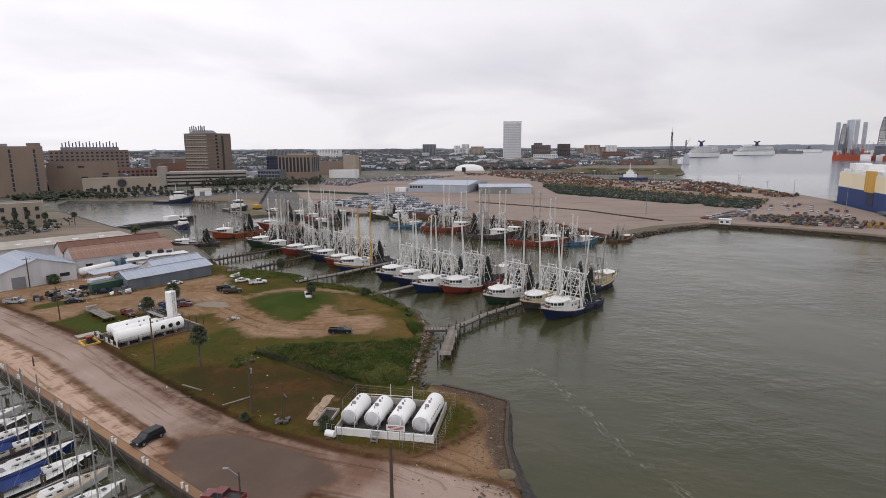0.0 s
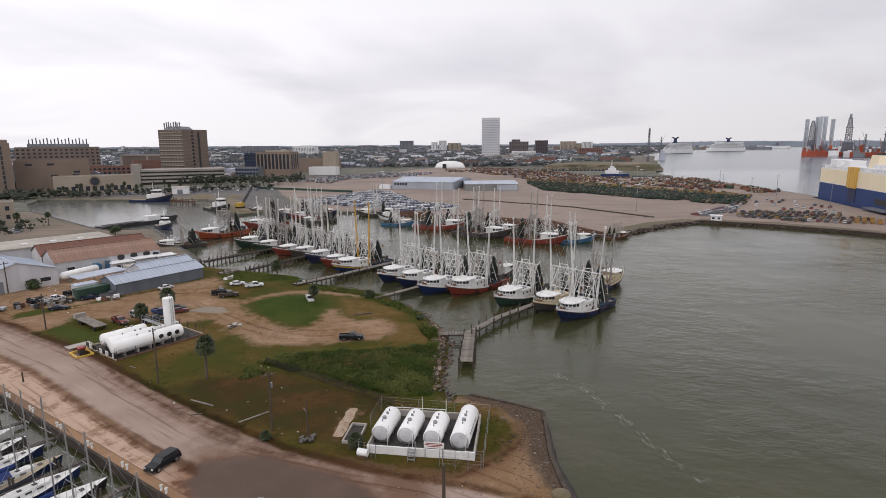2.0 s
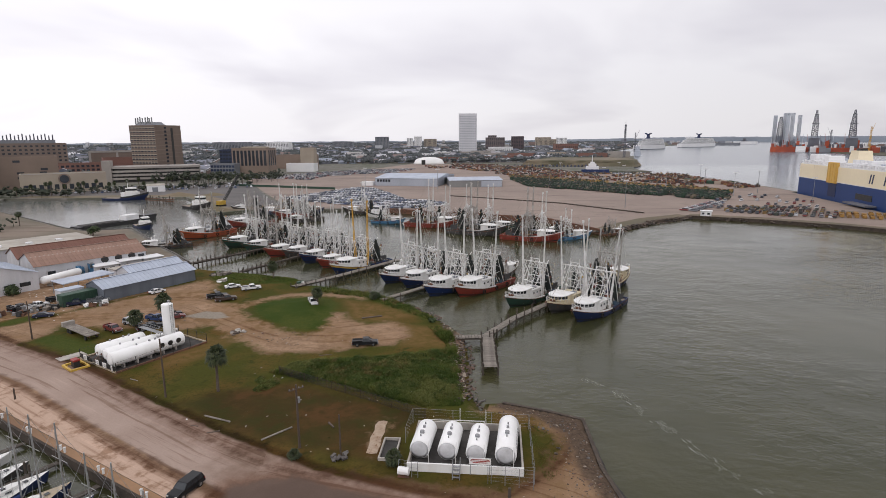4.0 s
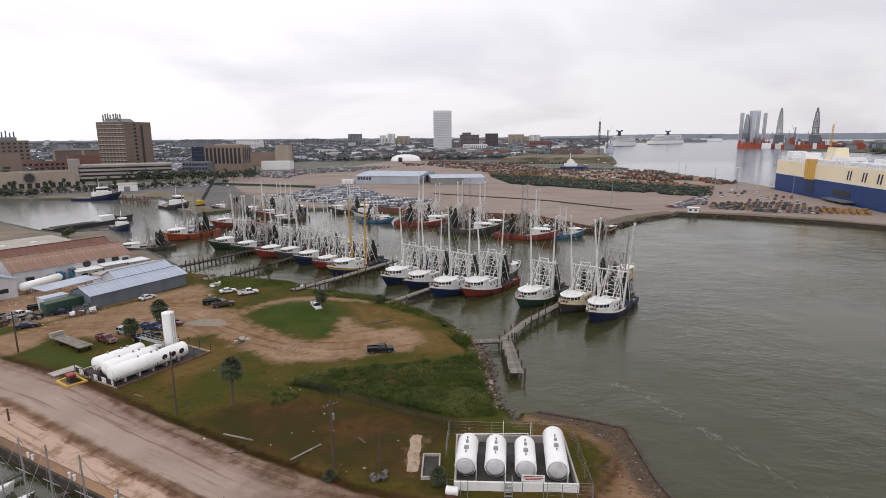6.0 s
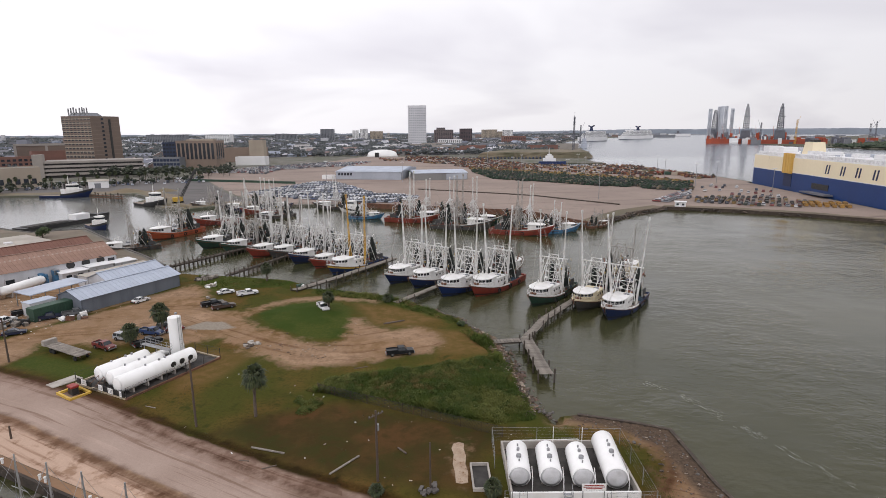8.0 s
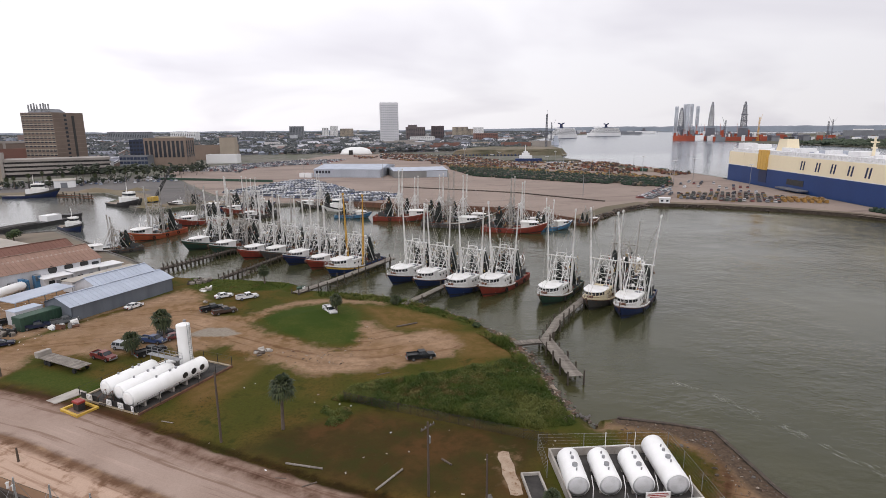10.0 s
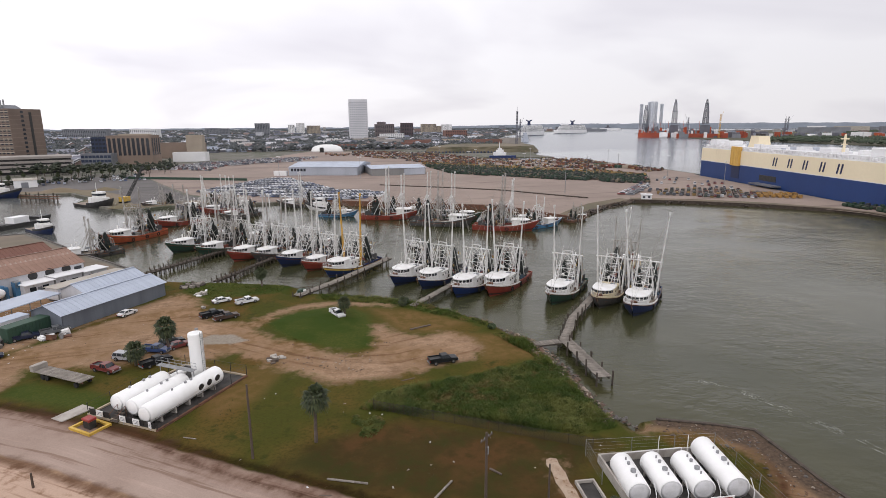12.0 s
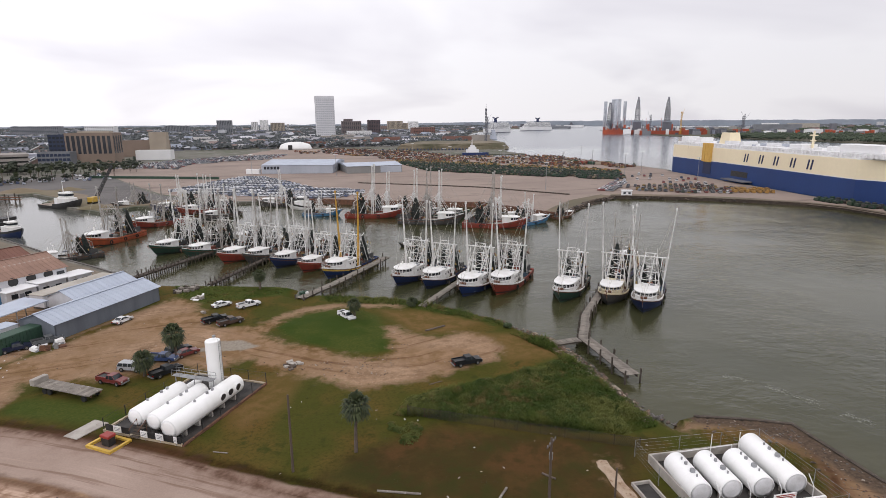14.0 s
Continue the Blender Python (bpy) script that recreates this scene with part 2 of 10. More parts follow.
M["grass_blade"] = blade_material("grass_blade", (0.058, 0.086, 0.018), (0.125, 0.132, 0.034), (0.15, 0.105, 0.042), 0.15)
M["turf_blade"] = island_colours("turf_blade", [(0.060, 0.055, 0.018), (0.048, 0.056, 0.016), (0.080, 0.058, 0.024), (0.040, 0.048, 0.014)], 0.9)
M["weed"] = blade_material("weed", (0.054, 0.082, 0.021), (0.128, 0.138, 0.042), (0.150, 0.122, 0.048), 0.13)
M["old_timber"] = surface("old_timber", (0.075, 0.058, 0.045), (0.045, 0.036, 0.03), 0.7, 9, 0.95, wear=(0.17, 0.14, 0.115), wear_at=0.6, vary=0.3, bump=0.5)
M["wet_rock"] = surface("wet_rock", (0.052, 0.045, 0.038), (0.034, 0.031, 0.027), 0.9, 7, 0.7, wear=(0.11, 0.09, 0.07), wear_at=0.62, vary=0.35, bump=0.8)
M["tyre"] = surface("tyre", (0.015, 0.015, 0.015), (0.025, 0.024, 0.022), 2, 20, 0.85)
M["rim"] = surface("rim", (0.35, 0.35, 0.36), (0.25, 0.25, 0.25), 3, 20, 0.35, metal=0.7)
M["lamp_white"] = surface("lamp_white", (0.7, 0.7, 0.68), None, 3, 20, 0.25)
M["lamp_red"] = surface("lamp_red", (0.35, 0.02, 0.02), None, 3, 20, 0.25)
for cname, ccol in (("car_black", (0.012, 0.013, 0.015)), ("car_white", (0.76, 0.76, 0.76)), ("car_red", (0.17, 0.032, 0.028)), ("car_blue", (0.03, 0.06, 0.16)), ("car_silver", (0.38, 0.39, 0.41)), ("car_brown", (0.07, 0.045, 0.035)), ("car_darkblue", (0.015, 0.02, 0.045)), ("car_grey", (0.12, 0.125, 0.13))):
    M[cname] = surface(cname, ccol, tuple(c * 0.85 + 0.003 for c in ccol), 0.8, 10, 0.34, vary=0.05, bump=0.0, spec=0.5 if max(ccol) > 0.1 else 0.25)
M["galv"] = surface("galv", (0.32, 0.33, 0.34), (0.24, 0.24, 0.24), 1, 8, 0.5, metal=0.4)
M["sail_cover"] = surface("sail_cover", (0.02, 0.045, 0.18), (0.018, 0.035, 0.12), 1, 8, 0.8)
M["sail_cover_dark"] = surface("sail_cover_dark", (0.015, 0.015, 0.025), (0.02, 0.02, 0.03), 1, 8, 0.8)
M["sail_cover_red"] = surface("sail_cover_red", (0.2, 0.03, 0.035), (0.15, 0.025, 0.03), 1, 8, 0.8)
M["gelcoat"] = surface("gelcoat", (0.74, 0.74, 0.72), (0.66, 0.65, 0.62), 0.6, 6, 0.35, vary=0.04, bump=0.0)
M["teak"] = surface("teak", (0.46, 0.38, 0.27), (0.38, 0.31, 0.22), 0.8, 9, 0.6)
M["alloy"] = surface("alloy", (0.42, 0.43, 0.43), (0.35, 0.35, 0.35), 0.6, 5, 0.4, metal=0.6)
M["letter_blue"] = surface("letter_blue", (0.012, 0.02, 0.07), (0.015, 0.025, 0.07), 0.2, 2, 0.5)
M["ship_blue"] = surface("ship_blue", (0.012, 0.046, 0.175), (0.012, 0.038, 0.145), 0.03, 0.6, 0.5, wear=(0.02, 0.03, 0.08), wear_at=0.66, streak=True, vary=0.1)
M["ship_cream"] = surface("ship_cream", (0.84, 0.74, 0.53), (0.78, 0.68, 0.48), 0.03, 0.6, 0.5, wear=(0.5, 0.42, 0.3), wear_at=0.7, streak=True, vary=0.05)
M["ship_ramp"] = surface("ship_ramp", (0.60, 0.37, 0.09), (0.48, 0.3, 0.08), 0.1, 1, 0.6, streak=True)
M["brown_brick"] = surface("brown_brick", (0.205, 0.158, 0.130), (0.17, 0.130, 0.108), 0.05, 0.9, 0.9, vary=0.08)
M["tan_stone"] = surface("tan_stone", (0.250, 0.190, 0.153), (0.212, 0.162, 0.131), 0.04, 0.9, 0.9, vary=0.06)
M["tan_light"] = surface("tan_light", (0.39, 0.335, 0.268), (0.33, 0.28, 0.225), 0.04, 0.9, 0.9, vary=0.06)
# Brick greyed towards mauve, with the haze of the far town in its colour.
M["hazy_brick"] = surface("hazy_brick", (0.165, 0.135, 0.135), (0.135, 0.115, 0.115), 0.05, 0.9, 0.9)
M["dark_brick"] = surface("dark_brick", (0.105, 0.08, 0.085), (0.085, 0.066, 0.07), 0.05, 0.9, 0.9)
M["red_brick"] = surface("red_brick", (0.225, 0.118, 0.095), (0.18, 0.10, 0.082), 0.05, 0.9, 0.9)
M["far_concrete"] = surface("far_concrete", (0.36, 0.33, 0.30), (0.29, 0.265, 0.245), 0.04, 0.9, 0.9, vary=0.06)
M["far_white"] = surface("far_white", (0.78, 0.78, 0.78), (0.70, 0.70, 0.71), 0.03, 0.6, 0.7, vary=0.05)
M["far_grey"] = surface("far_grey", (0.22, 0.23, 0.25), (0.17, 0.18, 0.2), 0.03, 0.6, 0.7)
M["far_roof"] = surface("far_roof", (0.30, 0.31, 0.33), (0.24, 0.25, 0.27), 0.05, 0.8, 0.7)
M["shed_wall"] = surface("shed_wall", (0.44, 0.47, 0.53), (0.36, 0.39, 0.44), 0.06, 0.9, 0.7, wear=(0.3, 0.29, 0.28), wear_at=0.66, streak=True)
M["shed_wall_dull"] = surface("shed_wall_dull", (0.25, 0.25, 0.245), (0.20, 0.20, 0.20), 0.06, 0.9, 0.7, streak=True)
M["far_glass"] = surface("far_glass", (0.03, 0.035, 0.045), (0.045, 0.05, 0.06), 0.08, 0.9, 0.2, vary=0.2, bump=0)
M["blue_glass"] = surface("blue_glass", (0.05, 0.065, 0.11), (0.04, 0.05, 0.085), 0.08, 0.9, 0.2, vary=0.2, bump=0)
M["tower_white"] = surface("tower_white", (0.66, 0.66, 0.68), (0.6, 0.6, 0.63), 0.02, 0.5, 0.6, vary=0.03)
M["tower_glass"] = surface("tower_glass", (0.44, 0.45, 0.48), (0.40, 0.41, 0.44), 0.05, 0.5, 0.3, vary=0.1, bump=0)
M["dome_white"] = surface("dome_white", (0.80, 0.80, 0.78), (0.72, 0.72, 0.71), 0.05, 0.8, 0.6, vary=0.03)
M["rig_steel"] = surface("rig_steel", (0.14, 0.145, 0.17), (0.10, 0.10, 0.12), 0.05, 0.8, 0.7)
M["rig_leg"] = surface("rig_leg", (0.55, 0.58, 0.63), (0.48, 0.5, 0.55), 0.05, 0.8, 0.7)
M["rig_orange"] = surface("rig_orange", (0.42, 0.085, 0.035), (0.28, 0.06, 0.035), 0.05, 0.8, 0.6)
M["houses"] = island_colours("houses", [(0.28, 0.28, 0.30), (0.17, 0.17, 0.19), (0.46, 0.47, 0.50), (0.12, 0.12, 0.14), (0.22, 0.16, 0.145), (0.22, 0.23, 0.27), (0.34, 0.33, 0.32), (0.13, 0.14, 0.18), (0.54, 0.54, 0.57), (0.28, 0.31, 0.37)], 0.85, 0.2)
M["parked_cars"] = island_colours("parked_cars", [(0.66, 0.67, 0.70), (0.04, 0.045, 0.06), (0.40, 0.43, 0.50), (0.78, 0.78, 0.79), (0.07, 0.085, 0.13), (0.55, 0.57, 0.62), (0.72, 0.73, 0.75), (0.07, 0.10, 0.20)], 0.35, 0.8)
M["parked_cars_mixed"] = island_colours("parked_cars_mixed", [(0.55, 0.55, 0.56), (0.05, 0.05, 0.06), (0.20, 0.05, 0.045), (0.66, 0.66, 0.67), (0.2, 0.21, 0.23), (0.05, 0.07, 0.12), (0.42, 0.42, 0.43), (0.09, 0.09, 0.10)], 0.35, 0.8)
M["machines_green"] = island_colours("machines_green", [(0.014, 0.042, 0.022), (0.02, 0.05, 0.026), (0.012, 0.028, 0.018), (0.03, 0.045, 0.025), (0.014, 0.03, 0.018), (0.03, 0.05, 0.03), (0.03, 0.03, 0.03), (0.05, 0.045, 0.04), (0.16, 0.13, 0.09), (0.012, 0.036, 0.02)], 0.6, 0.8)
M["machines_orange"] = island_colours("machines_orange", [(0.20, 0.06, 0.035), (0.24, 0.12, 0.05), (0.10, 0.045, 0.035), (0.32, 0.22, 0.10), (0.05, 0.045, 0.045), (0.24, 0.20, 0.165), (0.07, 0.04, 0.035), (0.04, 0.05, 0.035), (0.15, 0.055, 0.035), (0.5, 0.48, 0.46), (0.06, 0.06, 0.07)], 0.6, 0.8)
M["machines_gold"] = island_colours("machines_gold", [(0.30, 0.19, 0.05), (0.22, 0.13, 0.04), (0.05, 0.06, 0.03), (0.13, 0.09, 0.04), (0.35, 0.26, 0.12), (0.04, 0.05, 0.03), (0.16, 0.06, 0.03)], 0.6, 0.8)
M["machines_mixed"] = island_colours("machines_mixed", [(0.13, 0.035, 0.03), (0.22, 0.14, 0.05), (0.04, 0.04, 0.04), (0.12, 0.12, 0.12), (0.10, 0.035, 0.03), (0.07, 0.06, 0.055), (0.05, 0.06, 0.05)], 0.6, 0.8)


def water_material():
    m, n, l, b = nodes_of("harbour_water")
    co = n.new("ShaderNodeTexCoord").outputs["Object"]
    broad = step_node(n, l, noise_node(n, l, co, 0.018, 4.0, 0.6), 0.35, 0.65)
    c = mix_node(n, l, broad, (0.038, 0.040, 0.017), (0.056, 0.054, 0.024))
    b.inputs["IOR"].default_value = 1.33
    mp = n.new("ShaderNodeMapping"); mp.inputs["Rotation"].default_value = (0, 0, 0.5); mp.inputs["Scale"].default_value = (0.75, 1.0, 1.0)
    l.new(co, mp.inputs[0])
    n1, n2, n3 = noise_node(n, l, mp.outputs[0], 0.75, 4.0, 0.6), noise_node(n, l, mp.outputs[0], 0.2, 3.0), noise_node(n, l, co, 0.03, 2.0)
    add = n.new("ShaderNodeMath"); add.operation = "MULTIPLY_ADD"; l.new(n2, add.inputs[0]); add.inputs[1].default_value = 2.2; l.new(n1, add.inputs[2])
    mul = n.new("ShaderNodeMath"); mul.operation = "MULTIPLY"; l.new(add.outputs[0], mul.inputs[0]); l.new(step_node(n, l, n3, 0.25, 0.75), mul.inputs[1])
    where = n.new("ShaderNodeSeparateXYZ"); l.new(co, where.inputs[0])
    calm = n.new("ShaderNodeMapRange"); calm.interpolation_type = "SMOOTHSTEP"; l.new(where.outputs[0], calm.inputs[0])
    calm.inputs[1].default_value, calm.inputs[2].default_value, calm.inputs[3].default_value, calm.inputs[4].default_value = -130.0, -60.0, 0.16, 0.55
    still = n.new("ShaderNodeMapRange"); still.interpolation_type = "SMOOTHSTEP"; l.new(where.outputs[0], still.inputs[0])
    still.inputs[1].default_value, still.inputs[2].default_value, still.inputs[3].default_value, still.inputs[4].default_value = -130.0, -60.0, 0.17, 0.16
    open_reach = n.new("ShaderNodeMapRange"); open_reach.interpolation_type = "SMOOTHSTEP"; l.new(where.outputs[1], open_reach.inputs[0])
    open_reach.inputs[1].default_value, open_reach.inputs[2].default_value, open_reach.inputs[3].default_value, open_reach.inputs[4].default_value = 420.0, 900.0, 0.0, 0.21
    ruffled = n.new("ShaderNodeMath"); ruffled.operation = "MAXIMUM"; l.new(still.outputs[0], ruffled.inputs[0]); l.new(open_reach.outputs[0], ruffled.inputs[1])
    l.new(ruffled.outputs[0], b.inputs["Roughness"])
    # Inner basin paled: some silt, plus reflected sky put into the colour.
    silt_sky = n.new("ShaderNodeMapRange"); silt_sky.interpolation_type = "SMOOTHSTEP"; l.new(where.outputs[0], silt_sky.inputs[0])
    silt_sky.inputs[1].default_value, silt_sky.inputs[2].default_value, silt_sky.inputs[3].default_value, silt_sky.inputs[4].default_value = -150.0, -75.0, 1.0, 0.0
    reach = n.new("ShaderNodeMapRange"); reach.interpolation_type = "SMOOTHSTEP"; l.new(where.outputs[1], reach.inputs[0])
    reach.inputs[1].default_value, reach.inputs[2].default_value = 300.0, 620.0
    # Beyond the quays the sky's pale blue reflection is painted into the base colour.
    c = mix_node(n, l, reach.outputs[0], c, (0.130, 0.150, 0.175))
    l.new(mix_node(n, l, silt_sky.outputs[0], c, (0.112, 0.116, 0.104)), b.inputs["Base Color"])
    gloss = n.new("ShaderNodeMapRange"); gloss.interpolation_type = "SMOOTHSTEP"; l.new(where.outputs[0], gloss.inputs[0])
    gloss.inputs[1].default_value, gloss.inputs[2].default_value, gloss.inputs[3].default_value, gloss.inputs[4].default_value = -110.0, -20.0, 1.0, 0.5
    shine = n.new("ShaderNodeMath"); shine.operation = "MAXIMUM"; l.new(gloss.outputs[0], shine.inputs[0]); l.new(reach.outputs[0], shine.inputs[1])
    l.new(shine.outputs[0], b.inputs["Specular IOR Level"])
    bp = n.new("ShaderNodeBump"); bp.inputs["Distance"].default_value = 0.35
    lee = n.new("ShaderNodeMapRange"); lee.interpolation_type = "SMOOTHSTEP"; l.new(where.outputs[1], lee.inputs[0])
    lee.inputs[1].default_value, lee.inputs[2].default_value, lee.inputs[3].default_value, lee.inputs[4].default_value = 170.0, 520.0, 1.0, 0.25
    chop = n.new("ShaderNodeMath"); chop.operation = "MULTIPLY"; l.new(calm.outputs[0], chop.inputs[0]); l.new(lee.outputs[0], chop.inputs[1])
    l.new(chop.outputs[0], bp.inputs["Strength"])
    l.new(mul.outputs[0], bp.inputs["Height"]); l.new(bp.outputs[0], b.inputs["Normal"])
    return m


def ground_material():
    """Grass, bare soil, sand, wet asphalt and puddles, by the fields stored on the sheet."""
    m, n, l, b = nodes_of("ground_cover")
    co = n.new("ShaderNodeTexCoord").outputs["Object"]
    a1 = n.new("ShaderNodeAttribute"); a1.attribute_name = "cover_a"
    a2 = n.new("ShaderNodeAttribute"); a2.attribute_name = "cover_b"
    s1 = n.new("ShaderNodeSeparateColor"); l.new(a1.outputs["Color"], s1.inputs[0])
    s2 = n.new("ShaderNodeSeparateColor"); l.new(a2.outputs["Color"], s2.inputs[0])
    a4 = n.new("ShaderNodeAttribute"); a4.attribute_name = "cover_c"
    s2_mud = n.new("ShaderNodeSeparateColor"); l.new(a4.outputs["Color"], s2_mud.inputs[0])
    nb, nm, nf = noise_node(n, l, co, 0.09, 4.0), noise_node(n, l, co, 0.45, 5.0, 0.6), noise_node(n, l, co, 2.2, 5.0, 0.65)

    def edge(value, wild, sharp):
        t = n.new("ShaderNodeMath"); t.operation = "SUBTRACT"; l.new(nm, t.inputs[0]); t.inputs[1].default_value = 0.5
        u = n.new("ShaderNodeMath"); u.operation = "MULTIPLY_ADD"; l.new(t.outputs[0], u.inputs[0]); u.inputs[1].default_value = wild; l.new(value, u.inputs[2])
        return step_node(n, l, u.outputs[0], 0.5 - sharp, 0.5 + sharp)
    nl = noise_node(n, l, co, 0.045, 5.0, 0.62)
    grass = mix_node(n, l, step_node(n, l, nb, 0.38, 0.62), (0.056, 0.058, 0.010), (0.098, 0.066, 0.016))
    grass = mix_node(n, l, step_node(n, l, nl, 0.52, 0.62), grass, (0.112, 0.064, 0.018))
    grass = mix_node(n, l, step_node(n, l, nm, 0.54, 0.70), grass, (0.036, 0.044, 0.008))
    grass = mix_node(n, l, step_node(n, l, nf, 0.45, 0.75), grass, (0.046, 0.044, 0.009))
    green = mix_node(n, l, step_node(n, l, nf, 0.35, 0.7), (0.041, 0.059, 0.010), (0.066, 0.073, 0.014))
    green = mix_node(n, l, step_node(n, l, nl, 0.46, 0.58), green, (0.032, 0.054, 0.007))
    dry = mix_node(n, l, step_node(n, l, nm, 0.35, 0.65), (0.150, 0.092, 0.034), (0.104, 0.072, 0.020))
    soil = mix_node(n, l, step_node(n, l, nb, 0.40, 0.58), (0.078, 0.041, 0.015), (0.038, 0.036, 0.009))
    soil = mix_node(n, l, step_node(n, l, nm, 0.42, 0.66), soil, (0.048, 0.032, 0.010))
    sand = mix_node(n, l, step_node(n, l, nm, 0.35, 0.68), (0.325, 0.216, 0.138), (0.205, 0.130, 0.078))
    sand = mix_node(n, l, step_node(n, l, nf, 0.50, 0.80), sand, (0.37, 0.272, 0.192))
    road = mix_node(n, l, step_node(n, l, nb, 0.3, 0.7), (0.372, 0.284, 0.236), (0.318, 0.237, 0.194))
    road = mix_node(n, l, step_node(n, l, nl, 0.56, 0.66), road, (0.260, 0.190, 0.150))
    c = mix_node(n, l, edge(s2.outputs[1], 0.35, 0.25), grass, dry)
    c = mix_node(n, l, edge(s2.outputs[2], 0.4, 0.3), c, soil)
    c = mix_node(n, l, edge(s2.outputs[0], 0.25, 0.18), c, green)
    bare_edge = edge(s1.outputs[0], 0.95, 0.20)
    tramped = mix_node(n, l, step_node(n, l, nl, 0.44, 0.60), sand, mix_node(n, l, step_node(n, l, nm, 0.40, 0.62), (0.190, 0.116, 0.058), (0.262, 0.166, 0.098)))
    tramped = mix_node(n, l, edge(a1.outputs["Alpha"], 0.5, 0.25), tramped, mix_node(n, l, step_node(n, l, nm, 0.50, 0.64), (0.47, 0.336, 0.255), (0.30, 0.192, 0.130)))
    c = mix_node(n, l, bare_edge, c, tramped)
    c = mix_node(n, l, edge(s1.outputs[1], 0.16, 0.04), c, road)
    a3 = n.new("ShaderNodeAttribute"); a3.attribute_name = "lanes"
    lanes = noise_node(n, l, a3.outputs["Vector"], 1.0, 5.0, 0.6)
    bare = n.new("ShaderNodeMath"); bare.operation = "MAXIMUM"
    l.new(bare_edge, bare.inputs[0]); l.new(edge(s1.outputs[1], 0.22, 0.05), bare.inputs[1])
    rut = n.new("ShaderNodeMath"); rut.operation = "MULTIPLY"; l.new(step_node(n, l, lanes, 0.54, 0.64), rut.inputs[0]); l.new(bare.outputs[0], rut.inputs[1])
    c = mix_node(n, l, rut.outputs[0], c, mix_node(n, l, 1.0, c, (0.70, 0.64, 0.60), "MULTIPLY"))
    pale = n.new("ShaderNodeMath"); pale.operation = "MULTIPLY"; l.new(step_node(n, l, lanes, 0.46, 0.34), pale.inputs[0]); l.new(bare.outputs[0], pale.inputs[1])
    c = mix_node(n, l, pale.outputs[0], c, mix_node(n, l, 1.0, c, (1.12, 1.11, 1.11), "MULTIPLY"))
    mud = edge(s2_mud.outputs[0], 0.5, 0.3)
    c = mix_node(n, l, mud, c, mix_node(n, l, 1.0, c, (0.50, 0.40, 0.34), "MULTIPLY"))
    gutter = edge(s2_mud.outputs[1], 0.75, 0.22)
    c = mix_node(n, l, gutter, c, mix_node(n, l, 1.0, c, (0.46, 0.40, 0.36), "MULTIPLY"))
    silt = edge(s2_mud.outputs[2], 0.35, 0.2)
    c = mix_node(n, l, silt, c, mix_node(n, l, step_node(n, l, nf, 0.35, 0.65), (0.115, 0.082, 0.058), (0.070, 0.050, 0.036)))
    wet = edge(s1.outputs[2], 0.55, 0.14)
    c = mix_node(n, l, wet, c, mix_node(n, l, step_node(n, l, nb, 0.4, 0.62), (0.118, 0.076, 0.055), (0.092, 0.058, 0.042)))
    # The pond's pale grey is reflected sky, given as plain colour.
    pond = edge(a2.outputs["Alpha"], 0.6, 0.12)
    c = mix_node(n, l, pond, c, mix_node(n, l, step_node(n, l, nf, 0.4, 0.65), (0.285, 0.250, 0.205), (0.235, 0.200, 0.158)))
    grain = n.new("ShaderNodeMapRange"); grain.inputs[3].default_value, grain.inputs[4].default_value = 0.78, 1.22
    l.new(noise_node(n, l, co, 5.0, 6.0, 0.7), grain.inputs[0])
    c = mix_node(n, l, 1.0, c, grain.outputs[0], "MULTIPLY")
    l.new(c, b.inputs["Base Color"])
    r = n.new("ShaderNodeMapRange"); r.inputs[3].default_value, r.inputs[4].default_value = 0.95, 0.45
    l.new(wet, r.inputs[0]); l.new(r.outputs[0], b.inputs["Roughness"])
    sheen = n.new("ShaderNodeMapRange"); sheen.inputs[3].default_value, sheen.inputs[4].default_value = 0.08, 0.14
    l.new(wet, sheen.inputs[0]); l.new(sheen.outputs[0], b.inputs["Specular IOR Level"])
    bp = n.new("ShaderNodeBump"); bp.inputs["Distance"].default_value = 0.12
    dryness = n.new("ShaderNodeMapRange"); dryness.inputs[3].default_value, dryness.inputs[4].default_value = 0.32, 0.02
    l.new(wet, dryness.inputs[0]); l.new(dryness.outputs[0], bp.inputs["Strength"])
    l.new(nf, bp.inputs["Height"]); l.new(bp.outputs[0], b.inputs["Normal"])
    return m


def far_ground_material():
    m, n, l, b = nodes_of("town_ground")
    co = n.new("ShaderNodeTexCoord").outputs["Object"]
    nb, nm = noise_node(n, l, co, 0.012, 5.0), noise_node(n, l, co, 0.08, 5.0, 0.6)
    c = mix_node(n, l, step_node(n, l, nb, 0.35, 0.65), (0.075, 0.085, 0.05), (0.14, 0.13, 0.11))
    c = mix_node(n, l, step_node(n, l, nm, 0.5, 0.65), c, (0.20, 0.185, 0.165))
    l.new(c, b.inputs["Base Color"]); b.inputs["Roughness"].default_value = 0.95
    return m


